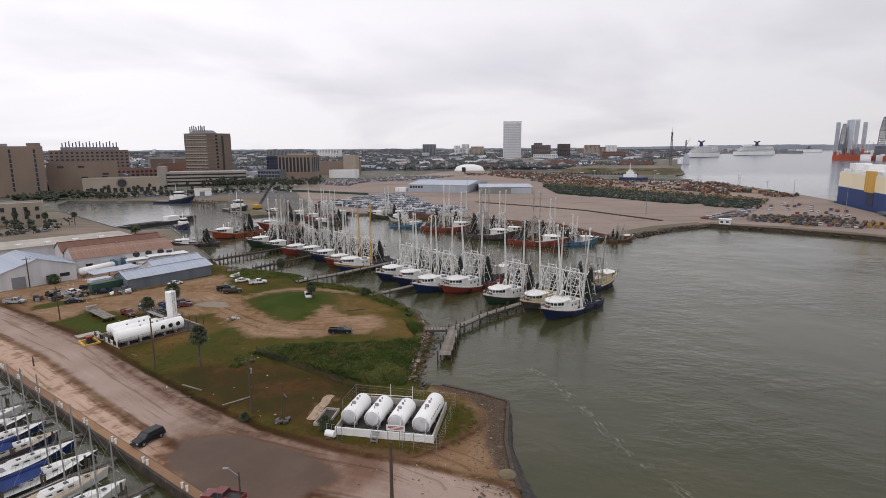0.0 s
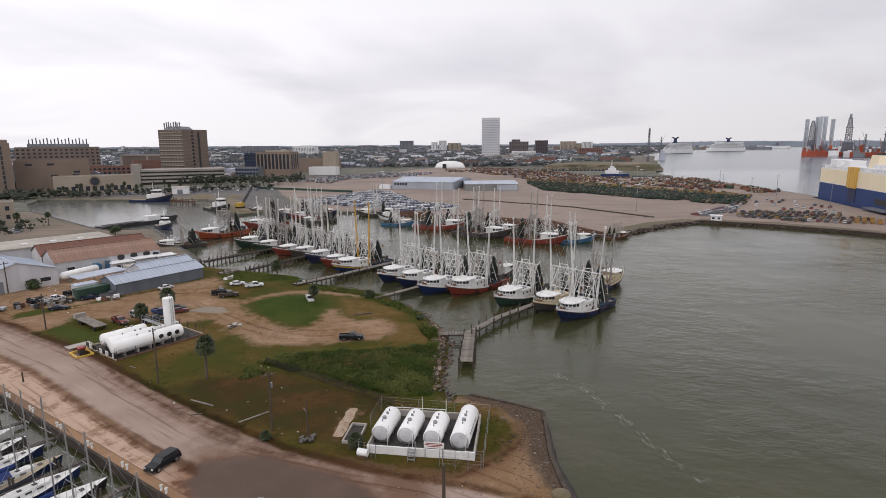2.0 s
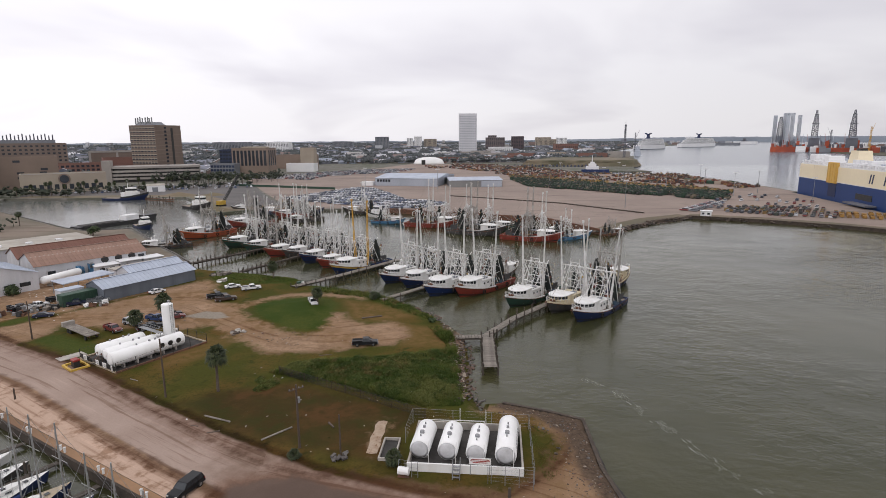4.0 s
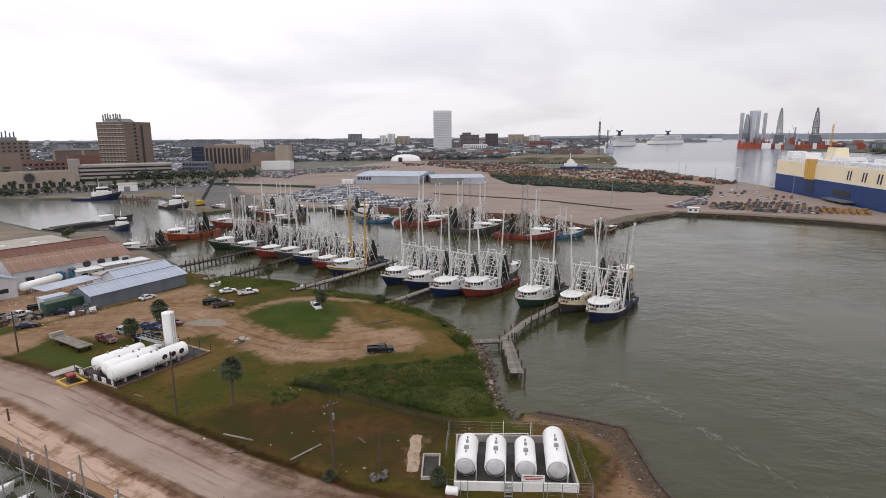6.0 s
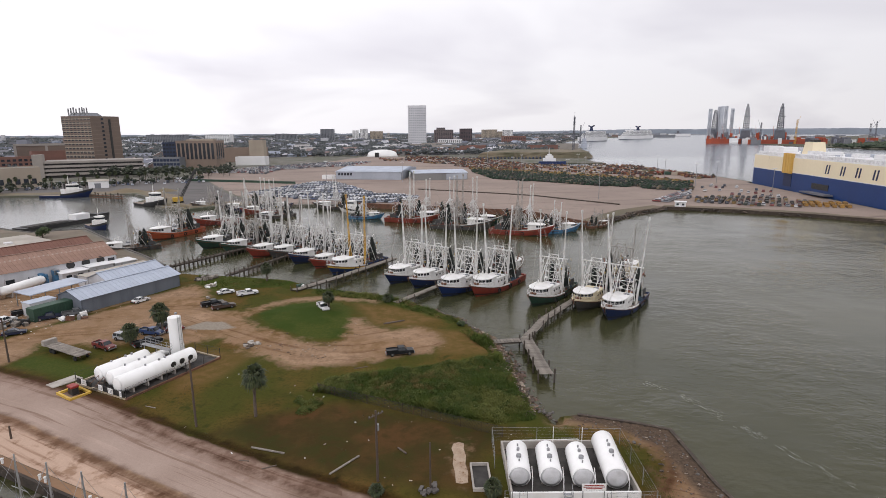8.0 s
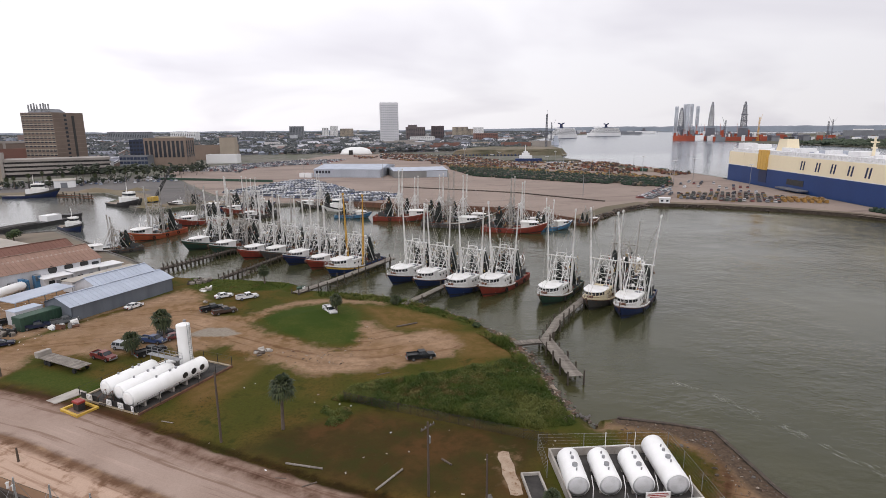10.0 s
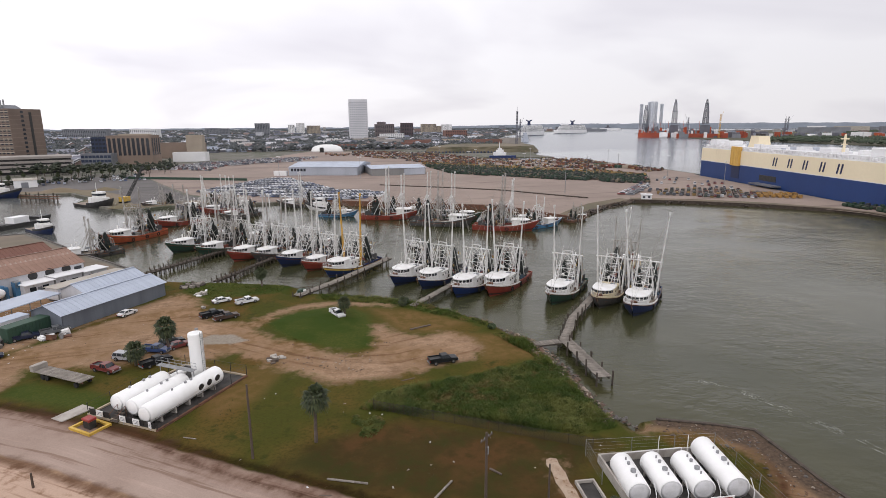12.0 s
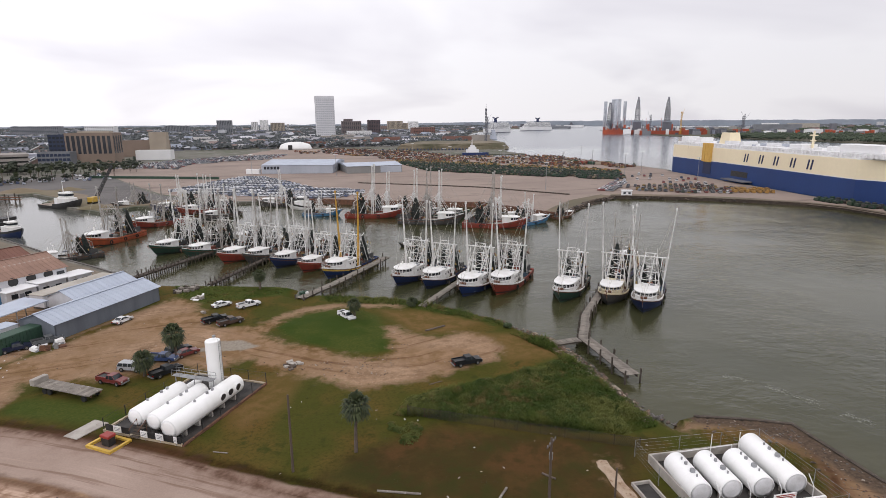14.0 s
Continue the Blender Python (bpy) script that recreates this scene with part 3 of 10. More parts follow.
def lot_material(name, base, other):
    m, n, l, b = nodes_of(name)
    co = n.new("ShaderNodeTexCoord").outputs["Object"]
    nb, nm, nf = noise_node(n, l, co, 0.02, 4.0), noise_node(n, l, co, 0.12, 5.0, 0.6), noise_node(n, l, co, 1.2, 4.0)
    c = mix_node(n, l, step_node(n, l, nb, 0.35, 0.65), base, other)
    c = mix_node(n, l, step_node(n, l, nm, 0.55, 0.72), c, tuple(v * 0.75 for v in base))
    mp = n.new("ShaderNodeMapping"); mp.inputs["Rotation"].default_value, mp.inputs["Scale"].default_value = (0, 0, 0.62), (0.012, 0.16, 1.0)
    l.new(co, mp.inputs[0])
    c = mix_node(n, l, step_node(n, l, noise_node(n, l, mp.outputs[0], 1.0, 5.0, 0.6), 0.53, 0.66), c, mix_node(n, l, 1.0, c, (0.74, 0.71, 0.70), "MULTIPLY"))
    g = n.new("ShaderNodeMapRange"); g.inputs[3].default_value, g.inputs[4].default_value = 0.88, 1.12
    l.new(nf, g.inputs[0])
    l.new(mix_node(n, l, 1.0, c, g.outputs[0], "MULTIPLY"), b.inputs["Base Color"]); b.inputs["Roughness"].default_value = 0.93
    return m


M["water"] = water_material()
M["ground"] = ground_material()
M["far_ground"] = far_ground_material()
M["lot"] = lot_material("gravel_lot", (0.285, 0.222, 0.185), (0.24, 0.185, 0.155))
M["asphalt"] = lot_material("worn_asphalt", (0.13, 0.12, 0.115), (0.10, 0.095, 0.09))
M["bank_grass"] = lot_material("bank_grass", (0.062, 0.065, 0.035), (0.085, 0.075, 0.048))
M["verge"] = lot_material("verge_soil", (0.20, 0.155, 0.105), (0.13, 0.115, 0.06))
M["yellow_old"] = surface("yellow_old", (0.36, 0.20, 0.05), (0.2, 0.12, 0.05), 0.3, 3, 0.7)

# ---- building helpers ----


def finish(bm, name, mat, smooth=False):
    me = bpy.data.meshes.new(name)
    bm.normal_update()
    bm.to_mesh(me)
    bm.free()
    if mat:
        me.materials.append(M[mat] if isinstance(mat, str) else mat)
    if smooth:
        me.shade_smooth()
    return me


def part(name, bm, mat, parent, label="", smooth=False):
    me = bm if isinstance(bm, bpy.types.Mesh) else finish(bm, name, mat, smooth)
    ob = new(name, me)
    ob.parent = parent
    if label:
        ob["label"] = label
    return ob


def thing(name, m, label, category, group="", kind=""):
    ob = new(name)
    ob.empty_display_size = 0.5
    ob.matrix_world = m
    return tagged(ob, label, category, group, kind)


def solid(name, bm, mat, label, category, kind="", m=None, group="", smooth=False):
    ob = new(name, finish(bm, name, mat, smooth))
    if m is not None:
        ob.matrix_world = m
    return tagged(ob, label, category, group, kind)


def box(bm, x0, y0, z0, x1, y1, z1, m=None):
    vs = [Vector(p) for p in ((x0, y0, z0), (x1, y0, z0), (x1, y1, z0), (x0, y1, z0), (x0, y0, z1), (x1, y0, z1), (x1, y1, z1), (x0, y1, z1))]
    if m is not None:
        vs = [m @ v for v in vs]
    v = [bm.verts.new(p) for p in vs]
    for f in ((3, 2, 1, 0), (4, 5, 6, 7), (0, 1, 5, 4), (1, 2, 6, 5), (2, 3, 7, 6), (3, 0, 4, 7)):
        bm.faces.new([v[i] for i in f])
    return bm


def tube(bm, p0, p1, r0, r1=None, n=6, caps=True):
    p0, p1 = Vector(p0), Vector(p1)
    r1 = r0 if r1 is None else r1
    d = (p1 - p0).normalized()
    a = d.orthogonal().normalized()
    b = d.cross(a)
    rings = []
    for p, r in ((p0, r0), (p1, r1)):
        rings.append([bm.verts.new(p + (a * math.cos(2 * math.pi * i / n) + b * math.sin(2 * math.pi * i / n)) * r) for i in range(n)])
    for i in range(n):
        bm.faces.new((rings[0][i], rings[0][(i + 1) % n], rings[1][(i + 1) % n], rings[1][i]))
    if caps:
        bm.faces.new(rings[0][::-1]); bm.faces.new(rings[1])
    return bm


def chain(bm, pts, r, n=5):
    for p, q in zip(pts, pts[1:]):
        tube(bm, p, q, r, r, n)
    return bm


def prism(bm, pts, z0, z1, m=None, top=1.0):
    """A plan outline drawn up from z0 to z1; top shrinks the upper outline about its middle."""
    cx, cy = sum(p[0] for p in pts) / len(pts), sum(p[1] for p in pts) / len(pts)
    lo = [Vector((p[0], p[1], z0)) for p in pts]
    hi = [Vector((cx + (p[0] - cx) * top, cy + (p[1] - cy) * top, z1)) for p in pts]
    if m is not None:
        lo, hi = [m @ v for v in lo], [m @ v for v in hi]
    lo, hi = [bm.verts.new(v) for v in lo], [bm.verts.new(v) for v in hi]
    k = len(pts)
    for i in range(k):
        bm.faces.new((lo[i], lo[(i + 1) % k], hi[(i + 1) % k], hi[i]))
    bm.faces.new(lo[::-1]); bm.faces.new(hi)
    return bm


def loft(bm, rings, closed=True, caps=True):
    vs = [[bm.verts.new(p) for p in ring] for ring in rings]
    k = len(rings[0])
    for a, b in zip(vs, vs[1:]):
        for i in range(k if closed else k - 1):
            j = (i + 1) % k
            bm.faces.new((a[i], a[j], b[j], b[i]))
    if caps and closed:
        bm.faces.new(vs[0][::-1]); bm.faces.new(vs[-1])
    return bm


def bevelled(bm, w, seg=1):
    bmesh.ops.bevel(bm, geom=bm.edges[:], offset=w, segments=seg, affect="EDGES", clamp_overlap=True)
    return bm


def B():
    return bmesh.new()


def facing(x, y, z, dx, dy):
    """A pose at a place whose own x axis points along (dx, dy)."""
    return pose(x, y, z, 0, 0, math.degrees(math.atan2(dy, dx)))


def poly_sheet(pts, z0, z1):
    """A flat sheet of any outline with upright edges down to z0."""
    from mathutils import geometry
    area = sum(p[0] * q[1] - q[0] * p[1] for p, q in zip(pts, pts[1:] + pts[:1]))
    pts = pts if area > 0 else pts[::-1]
    bm = B()
    hi = [bm.verts.new((p[0], p[1], z1)) for p in pts]
    lo = [bm.verts.new((p[0], p[1], z0)) for p in pts]
    for tri in geometry.tessellate_polygon([[Vector((p[0], p[1], 0)) for p in pts]]):
        f = bm.faces.new([hi[i] for i in tri])
        f.normal_update()
        if f.normal.z < 0:
            f.normal_flip()
    for i in range(len(pts)):
        j = (i + 1) % len(pts)
        bm.faces.new((hi[j], hi[i], lo[i], lo[j])).normal_flip()
    return bm

# ---- water and land ----
bm = B()
for ring in ((-4900, -900, 4900, 4900),):
    x0, y0, x1, y1 = ring
    bm.faces.new([bm.verts.new(p) for p in ((x0, y0, 0), (x1, y0, 0), (x1, y1, 0), (x0, y1, 0))])
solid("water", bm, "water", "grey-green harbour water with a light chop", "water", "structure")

GZ = 1.3
SHORE = [(-134.5, 137.2), (-29.6, 59.6), (-15, 48.8), (12.5, 44), (9.4, 61.4), (9.0, 66.4), (9.0, 73.2), (10.8, 85.6), (6.3, 88.7), (-0.2, 92.3), (-3.6, 92.2),
         (-4.3, 97.5), (-3.7, 104.5), (-2.8, 111), (-2.2, 118.5), (-2.3, 124.6), (-4.2, 128.3), (-5.9, 137), (-10.6, 146.5), (-16.5, 154.8), (-22, 161),
         (-31, 166.6), (-40.5, 171.8), (-46, 172), (-43.8, 178.8), (-47.5, 181.8), (-61, 188.2), (-74.5, 193.8), (-80, 197), (-86.5, 207), (-134.5, 207)]
MARINA_LINE = ((-134.5, 137.2), (-29.6, 59.6), (-15, 48.8))
BULKHEAD_LINE = ((9.4, 61.4), (9.0, 66.4), (9.0, 73.2), (10.8, 85.6), (6.3, 88.7), (-0.2, 92.3))


def line_distance(pts, X, Y):
    best = np.full(X.shape, 1e9)
    for (x0, y0), (x1, y1) in zip(pts, pts[1:]):
        dx, dy = x1 - x0, y1 - y0
        u = np.clip(((X - x0) * dx + (Y - y0) * dy) / (dx * dx + dy * dy + 1e-9), 0, 1)
        best = np.minimum(best, np.hypot(X - x0 - u * dx, Y - y0 - u * dy))
    return best


def inside_distance(pts, X, Y):
    """Metres to an outline: plus within it, minus outside."""
    ring = list(pts) + [pts[0]]
    d = line_distance(ring, X, Y)
    odd = np.zeros(X.shape, bool)
    for (x0, y0), (x1, y1) in zip(ring, ring[1:]):
        if y0 != y1:
            odd ^= ((y0 > Y) != (y1 > Y)) & (X < (x1 - x0) * (Y - y0) / (y1 - y0) + x0)
    return np.where(odd, d, -d)


def field(d, width=4.0):
    return np.clip(0.5 + d / (2 * width), 0, 1)


ROAD_AXIS = [(-140, 152), (-104, 128), (-78, 110), (-60, 95), (-44, 82), (-30, 72), (-18, 66), (-6, 62), (4, 58)]
ROAD_NORTH = [(-140, 160), (-118, 146), (-106, 135.8), (-90, 124.5), (-78, 116.8), (-69, 110.5), (-60, 100.5), (-46.3, 88.8), (-32.6, 78.1), (-21.4, 73.9), (-14.5, 71.6), (-4, 69.5), (4, 76), (8, 84), (20, 84), (20, 40), (-40, 40), (-145, 130)]
YARD = [(-134, 170), (-122, 162), (-106, 151), (-95, 139), (-88, 138.5), (-80, 136), (-70, 138), (-64, 134), (-58, 136), (-52, 127.5), (-42.5, 117.8), (-34.2, 117), (-25.8, 118.3), (-17, 119.8), (-14, 124), (-14.8, 129.7), (-17.5, 133.5), (-23, 132.6),
        (-28, 136.5), (-29.5, 142), (-31.5, 141.5), (-32.5, 134), (-33.4, 128.5), (-36, 127), (-41.2, 130.6), (-48.2, 137.5), (-54, 144.5), (-57.5, 152), (-64, 156), (-66.4, 164), (-67.5, 171.5), (-72.5, 179), (-83, 168), (-91, 158.5), (-98, 161), (-112, 178), (-106, 204), (-134, 206)]
TRACK = [(-57, 147), (-53.8, 151.3), (-50.0, 156.4), (-45, 158.8), (-37.3, 159.3), (-30, 156.8), (-25.5, 154.4)]
HILL = [(-52.8, 149.8), (-47.7, 155.0), (-40.0, 157.5), (-33.0, 154.3), (-30.9, 148.5), (-31.8, 136.9), (-33.5, 130.1), (-36.6, 129.4), (-40.8, 132.1), (-47.8, 138.9)]
TALL = [(-39.9, 107.7), (-35.9, 112.0), (-22.3, 113.0), (-11.6, 114.5), (-4.7, 117.1), (-5.0, 103.9), (-6.7, 91.5), (-13, 92), (-21.8, 97.5), (-27.6, 102.1)]
BANK = [(-40, 168), (-28, 163), (-18, 155), (-10, 144), (-6, 135), (-9, 133), (-16, 143), (-26, 155), (-40, 163)]
DRY_FIELD = [(-16, 132), (-3, 127), (-2.5, 119), (-8, 117), (-16, 119), (-14, 125)]
DRY_TANKS = [(-66, 133), (-50, 125), (-54, 116), (-60, 112), (-66, 126)]
DRY_NORTH = [(-30, 153), (-17, 146), (-12, 138), (-20, 134), (-27, 137)]
SOIL = [(-34, 103), (-22, 96), (-10, 89), (-17, 84), (-17, 76), (-40, 86), (-52, 97), (-46, 101)]
PUDDLE = [(-31.5, 61.5), (-37.8, 69.6), (-36.9, 74.2), (-30, 75.5), (-24.5, 72.0), (-19.5, 70.2), (-15.0, 67.2), (-13.2, 64.2), (-16.5, 61.5), (-19, 57), (-27, 55)]
POND = [(-67.1, 143.0), (-63.3, 147.0), (-58.3, 145.4), (-55.9, 141.5), (-59.4, 140.4)]
SHORE_BARE = [(-4.2, 92), (7, 89), (11, 86), (9.5, 72), (9.2, 60), (3, 62), (3.0, 72), (5.5, 82), (2, 88), (-4, 90)]

WEST_BARE = [(-134, 150), (-134, 206), (-106, 204), (-95, 165), (-96, 152), (-91.6, 136.3), (-94, 127), (-97, 122), (-110, 132), (-120, 140)]
WEST_GRASS = ([(-106.2, 138), (-101.6, 142.6), (-97.3, 146.7), (-96.8, 149), (-101.5, 149.5), (-106, 146.5), (-109, 142.5)],
              [(-94.3, 128), (-92.8, 132.2), (-90.8, 135.1), (-84.6, 132.6), (-74.1, 124.9), (-73, 120.3), (-76.3, 117.2), (-85.3, 122.5)],
              [(-98, 147.8), (-92.6, 152.3), (-87, 159.6), (-80, 166.5), (-82, 168), (-90, 159.5), (-95, 154)])

YARD_AXIS = [(-112, 158), (-95, 149), (-80, 150), (-70, 150), (-61, 141), (-50, 129.5), (-41, 122.5), (-30, 120.5), (-16, 124)]
POINT_AXIS = [(-34, 76), (-20, 70), (-8, 66), (-2, 62), (2, 54)]


def lane_coords(lines, X, Y):
    """Metres along and across the nearest of some lines."""
    best, u_out, v_out = np.full(X.shape, 1e9), np.zeros(X.shape), np.zeros(X.shape)
    for k, pts in enumerate(lines):
        run = 300.0 * k
        for (x0, y0), (x1, y1) in zip(pts, pts[1:]):
            L = math.hypot(x1 - x0, y1 - y0)
            dx, dy = (x1 - x0) / L, (y1 - y0) / L
            u = np.clip((X - x0) * dx + (Y - y0) * dy, 0, L)
            d = np.hypot(X - x0 - u * dx, Y - y0 - u * dy)
            side = np.where((X - x0) * dy - (Y - y0) * dx > 0, 1, -1)
            near = d < best
            best, u_out, v_out = np.where(near, d, best), np.where(near, run + u, u_out), np.where(near, d * side, v_out)
            run += L
    return u_out, v_out


STEP = 0.55
gx, gy = np.arange(-134.5, 14.5, STEP), np.arange(44, 207.2, STEP)
X, Y = np.meshgrid(gx, gy)
sd = inside_distance(SHORE, X, Y)
hard = np.minimum(line_distance(MARINA_LINE, X, Y), line_distance(BULKHEAD_LINE, X, Y)) < 3.0
rough = np.array([noise.noise((x * 0.11, y * 0.11, 0.0)) + 0.5 * noise.noise((x * 0.37, y * 0.37, 3.0)) for x, y in zip(X.ravel(), Y.ravel())]).reshape(X.shape)
bank = np.where(sd > 0, -0.15 + sd * 0.55, -0.15 + sd * 0.45)
edge_at = np.where(line_distance(MARINA_LINE, X, Y) < 3.0, 0.8, 0.2)
Z = np.where(hard, np.where(sd > edge_at, GZ, -1.5), np.clip(bank, -2.0, GZ))
Z = Z + rough * 0.10 * np.clip(sd / 4, 0, 1)
hill_d = inside_distance(HILL, X, Y)
Z += 0.5 * np.clip(hill_d / 6, 0, 1)
wet_d = inside_distance(PUDDLE, X, Y)
Z = np.where(wet_d > -1, np.minimum(Z, GZ - 0.02), Z)
ny, nx = X.shape
me = bpy.data.meshes.new("ground")
me.vertices.add(nx * ny)
me.vertices.foreach_set("co", np.stack([X, Y, Z], -1).astype(np.float32).ravel())
idx = np.arange(nx * ny).reshape(ny, nx)
keep = (sd > -9)[:-1, :-1]
quads = np.stack([idx[:-1, :-1], idx[:-1, 1:], idx[1:, 1:], idx[1:, :-1]], -1)[keep]
me.loops.add(quads.size)
me.loops.foreach_set("vertex_index", quads.astype(np.int32).ravel())
me.polygons.add(len(quads))
me.polygons.foreach_set("loop_start", np.arange(0, quads.size, 4, dtype=np.int32))
road_d = inside_distance(ROAD_NORTH, X, Y)
road_v = lane_coords([ROAD_AXIS], X, Y)[1]
shoulder = np.minimum(road_v - 4.4, 10.5 - road_v)
paved = np.where(road_v > 0, 3.9 - road_v, 5.0 + road_v)
sand_d = np.maximum.reduce([inside_distance(YARD, X, Y), 1.3 - line_distance(TRACK, X, Y), road_d, inside_distance(SHORE_BARE, X, Y) * 0.8, 0.2 - line_distance([(-20.4, 79.8), (-19.2, 87.6)], X, Y)])
sand_d = np.maximum(sand_d, inside_distance(WEST_BARE, X, Y))
for q in WEST_GRASS:
    sand_d = np.minimum(sand_d, -1.6 * inside_distance(q, X, Y))
dry_d = np.maximum.reduce([inside_distance(q, X, Y) for q in (DRY_FIELD, DRY_TANKS, DRY_NORTH)])
green_d = np.maximum.reduce([inside_distance(WEST_GRASS[0], X, Y) - 1.5, inside_distance(WEST_GRASS[1], X, Y) - 1.5, hill_d, inside_distance(TALL, X, Y), inside_distance(BANK, X, Y), inside_distance([(-74, 192), (-45, 179), (-47, 172), (-66, 172), (-72, 181)], X, Y)])
mud_d = np.maximum.reduce([wet_d + 2.5, inside_distance([(-34, 78), (-20, 74), (-8, 70.5), (-6, 64), (-13, 60), (-16, 72)], X, Y), -np.abs(road_d - 0.4) + 1.2])
gutter_d = np.maximum(0.75 - np.abs(paved + 0.6), 0.2 - np.abs(road_d - 0.8))
silt_d = inside_distance([(-1, 92.5), (6.5, 89.2), (11, 86), (9.4, 73), (9.4, 64), (6.4, 66), (5.6, 74), (6.6, 82), (3.5, 87), (-2, 90.6)], X, Y)
for name, layers in (("cover_c", (field(mud_d, 5.0), field(gutter_d, 1.4), field(silt_d, 2.5))), ("cover_a", (field(sand_d), field(paved), field(wet_d, 3.0), field(shoulder, 3.0))), ("cover_b", (field(green_d), field(dry_d), field(inside_distance(SOIL, X, Y)), field(inside_distance(POND, X, Y), 2.0)))):
    attr = me.attributes.new(name, "FLOAT_COLOR", "POINT")
    rgba = np.stack([*layers, np.ones(X.shape)][:4], -1)
    attr.data.foreach_set("color", rgba.astype(np.float32).ravel())
lane_u, lane_v = lane_coords([ROAD_AXIS, YARD_AXIS, POINT_AXIS], X, Y)
attr = me.attributes.new("lanes", "FLOAT_VECTOR", "POINT")
attr.data.foreach_set("vector", np.stack([lane_u * 0.03, lane_v * 0.85, np.zeros(X.shape)], -1).astype(np.float32).ravel())
me.materials.append(M["ground"])
me.update()
me.shade_smooth()
ground = tagged(new("ground", me), "rough grass, pale dirt tracks and wet road on a point of land", "ground", "", "structure")

FAR_LAND = [(-134, 205), (-86.5, 205), (-97, 221), (-108, 236), (-122, 258), (-140, 285), (-159, 281), (-173, 291), (-251, 365), (-283, 409), (-295, 440), (-215, 436), (-167, 433),
            (-148, 403), (-150, 385), (-116, 338), (-102, 350), (-65, 347), (-32, 345), (5, 320), (60, 287), (71, 256), (75, 246), (92, 261), (114, 278), (138, 290), (166, 272), (190, 250),
            (207, 228), (211, 214), (208, 193), (205, 150), (214, 120), (222, 195), (279, 402), (286, 406), (293, 454), (303, 600), (200, 650), (204, 690), (296, 668), (298, 722), (364, 877),
            (500, 1184), (522, 1290), (650, 1668), (835, 1990), (1160, 2461), (2900, 4070), (3500, 4890), (-4890, 4890), (-4890, 250), (-160, 156), (-134, 137)]
solid("ground", poly_sheet(FAR_LAND, -3, 1.25), "far_ground", "flat town ground running to the horizon", "ground", "structure")
ISLAND = [(960, 300), (960, 650), (1020, 1215), (1354, 1957), (2100, 2350), (3300, 2350), (4200, 900), (4200, 100)]
solid("ground", poly_sheet(ISLAND, -3, 1.3), "bank_grass", "low green island across the channel", "ground", "structure")
LOT = [(-60, 352), (-32, 346.5), (5, 321.5), (61, 288.5), (72.5, 257), (76, 248), (92, 263), (114, 280), (138, 292), (166, 274), (190, 252), (205.5, 228.5), (209.5, 214), (206.5, 193), (204, 152), (213, 125), (220.5, 195), (277.5, 402), (284, 407), (291, 455), (301, 598), (198, 648), (202, 692), (150, 870), (20, 940), (-40, 800), (-170, 620), (-120, 470), (-95, 400)]
solid("pavement", poly_sheet(LOT, 1.1, 1.32), "lot", "pale pinkish gravel storage lot on the quay", "pavement", "structure")
ROADSIDE = [(-290, 445), (-215, 440), (-166, 436), (-146, 404), (-148, 388), (-116, 342), (-102, 354), (-66, 351), (-98, 400), (-122, 470), (-150, 560), (-250, 540), (-300, 470)]
solid("pavement", poly_sheet(ROADSIDE, 1.1, 1.31), "asphalt", "grey asphalt parking beside the basin", "pavement", "structure")
VERGE = [(-290, 444), (-215, 439), (-166, 435.5), (-146, 404), (-148, 388), (-116, 341), (-102, 353), (-66, 350), (-74, 366), (-100, 372), (-118, 364), (-132, 392), (-134, 412), (-158, 450), (-215, 454), (-288, 458)]
solid("pavement", poly_sheet(VERGE, 1.1, 1.36), "verge", "bare sandy verge along the basin edge", "pavement", "structure")
QUAY_YARD = [(-134.2, 203), (-87.5, 203), (-98, 220), (-109, 235), (-123, 257), (-141, 283), (-159, 279.5), (-173, 289), (-250, 363), (-330, 330), (-170, 165), (-134.2, 160)]
solid("pavement", poly_sheet(QUAY_YARD, 1.1, 1.30), lot_material("quay_dust", (0.21, 0.165, 0.125), (0.13, 0.115, 0.08)), "dusty yard round the waterside sheds", "pavement", "structure")
M["quay_earth"] = lot_material("quay_earth", (0.165, 0.125, 0.08), (0.10, 0.088, 0.052))
solid("pavement", poly_sheet([(138, 291.5), (166, 273.5), (190, 251.5), (205.6, 228.4), (209.6, 214), (206.6, 193), (204.2, 152), (211, 152), (213, 193), (216.5, 215), (212, 232.5), (196, 257.5), (171, 281), (143, 298.5)], 1.1, 1.37), "quay_earth", "brown earth strip behind the lot quay", "pavement", "structure")
solid("pavement", poly_sheet([(75.4, 247.2), (92, 262), (114, 279), (138, 291.3), (136, 298), (109, 286), (87, 268.5), (71.5, 254)], 1.1, 1.38), "quay_earth", "rough earth and weeds along the stone edge", "pavement", "structure")
EMBANK = [(170, 825), (326, 777), (348, 812), (372, 903), (250, 960)]
bm = B()
rim = [Vector(a).lerp(Vector(b), k / 26) for a, b in zip(EMBANK, EMBANK[1:] + EMBANK[:1]) for k in range(26)]
mid = sum(rim, Vector((0, 0))) / len(rim)
rings = []
for z, inset, wild in ((1.0, 0.0, 3.0), (3.4, 0.03, 3.5), (6.2, 0.055, 3.0), (8.6, 0.075, 2.2), (9.5, 0.105, 1.6)):
    ring = []
    for p in rim:
        q = p.lerp(mid, inset) + (p - mid).normalized() * wild * noise.noise((p.x * 0.09, p.y * 0.09, z * 0.3))
        ring.append(Vector((q.x, q.y, z + (0.9 * noise.noise((p.x * 0.12, p.y * 0.12, 9.0 + z)) if z > 2 else 0.0))))
    rings.append(ring)
loft(bm, rings)
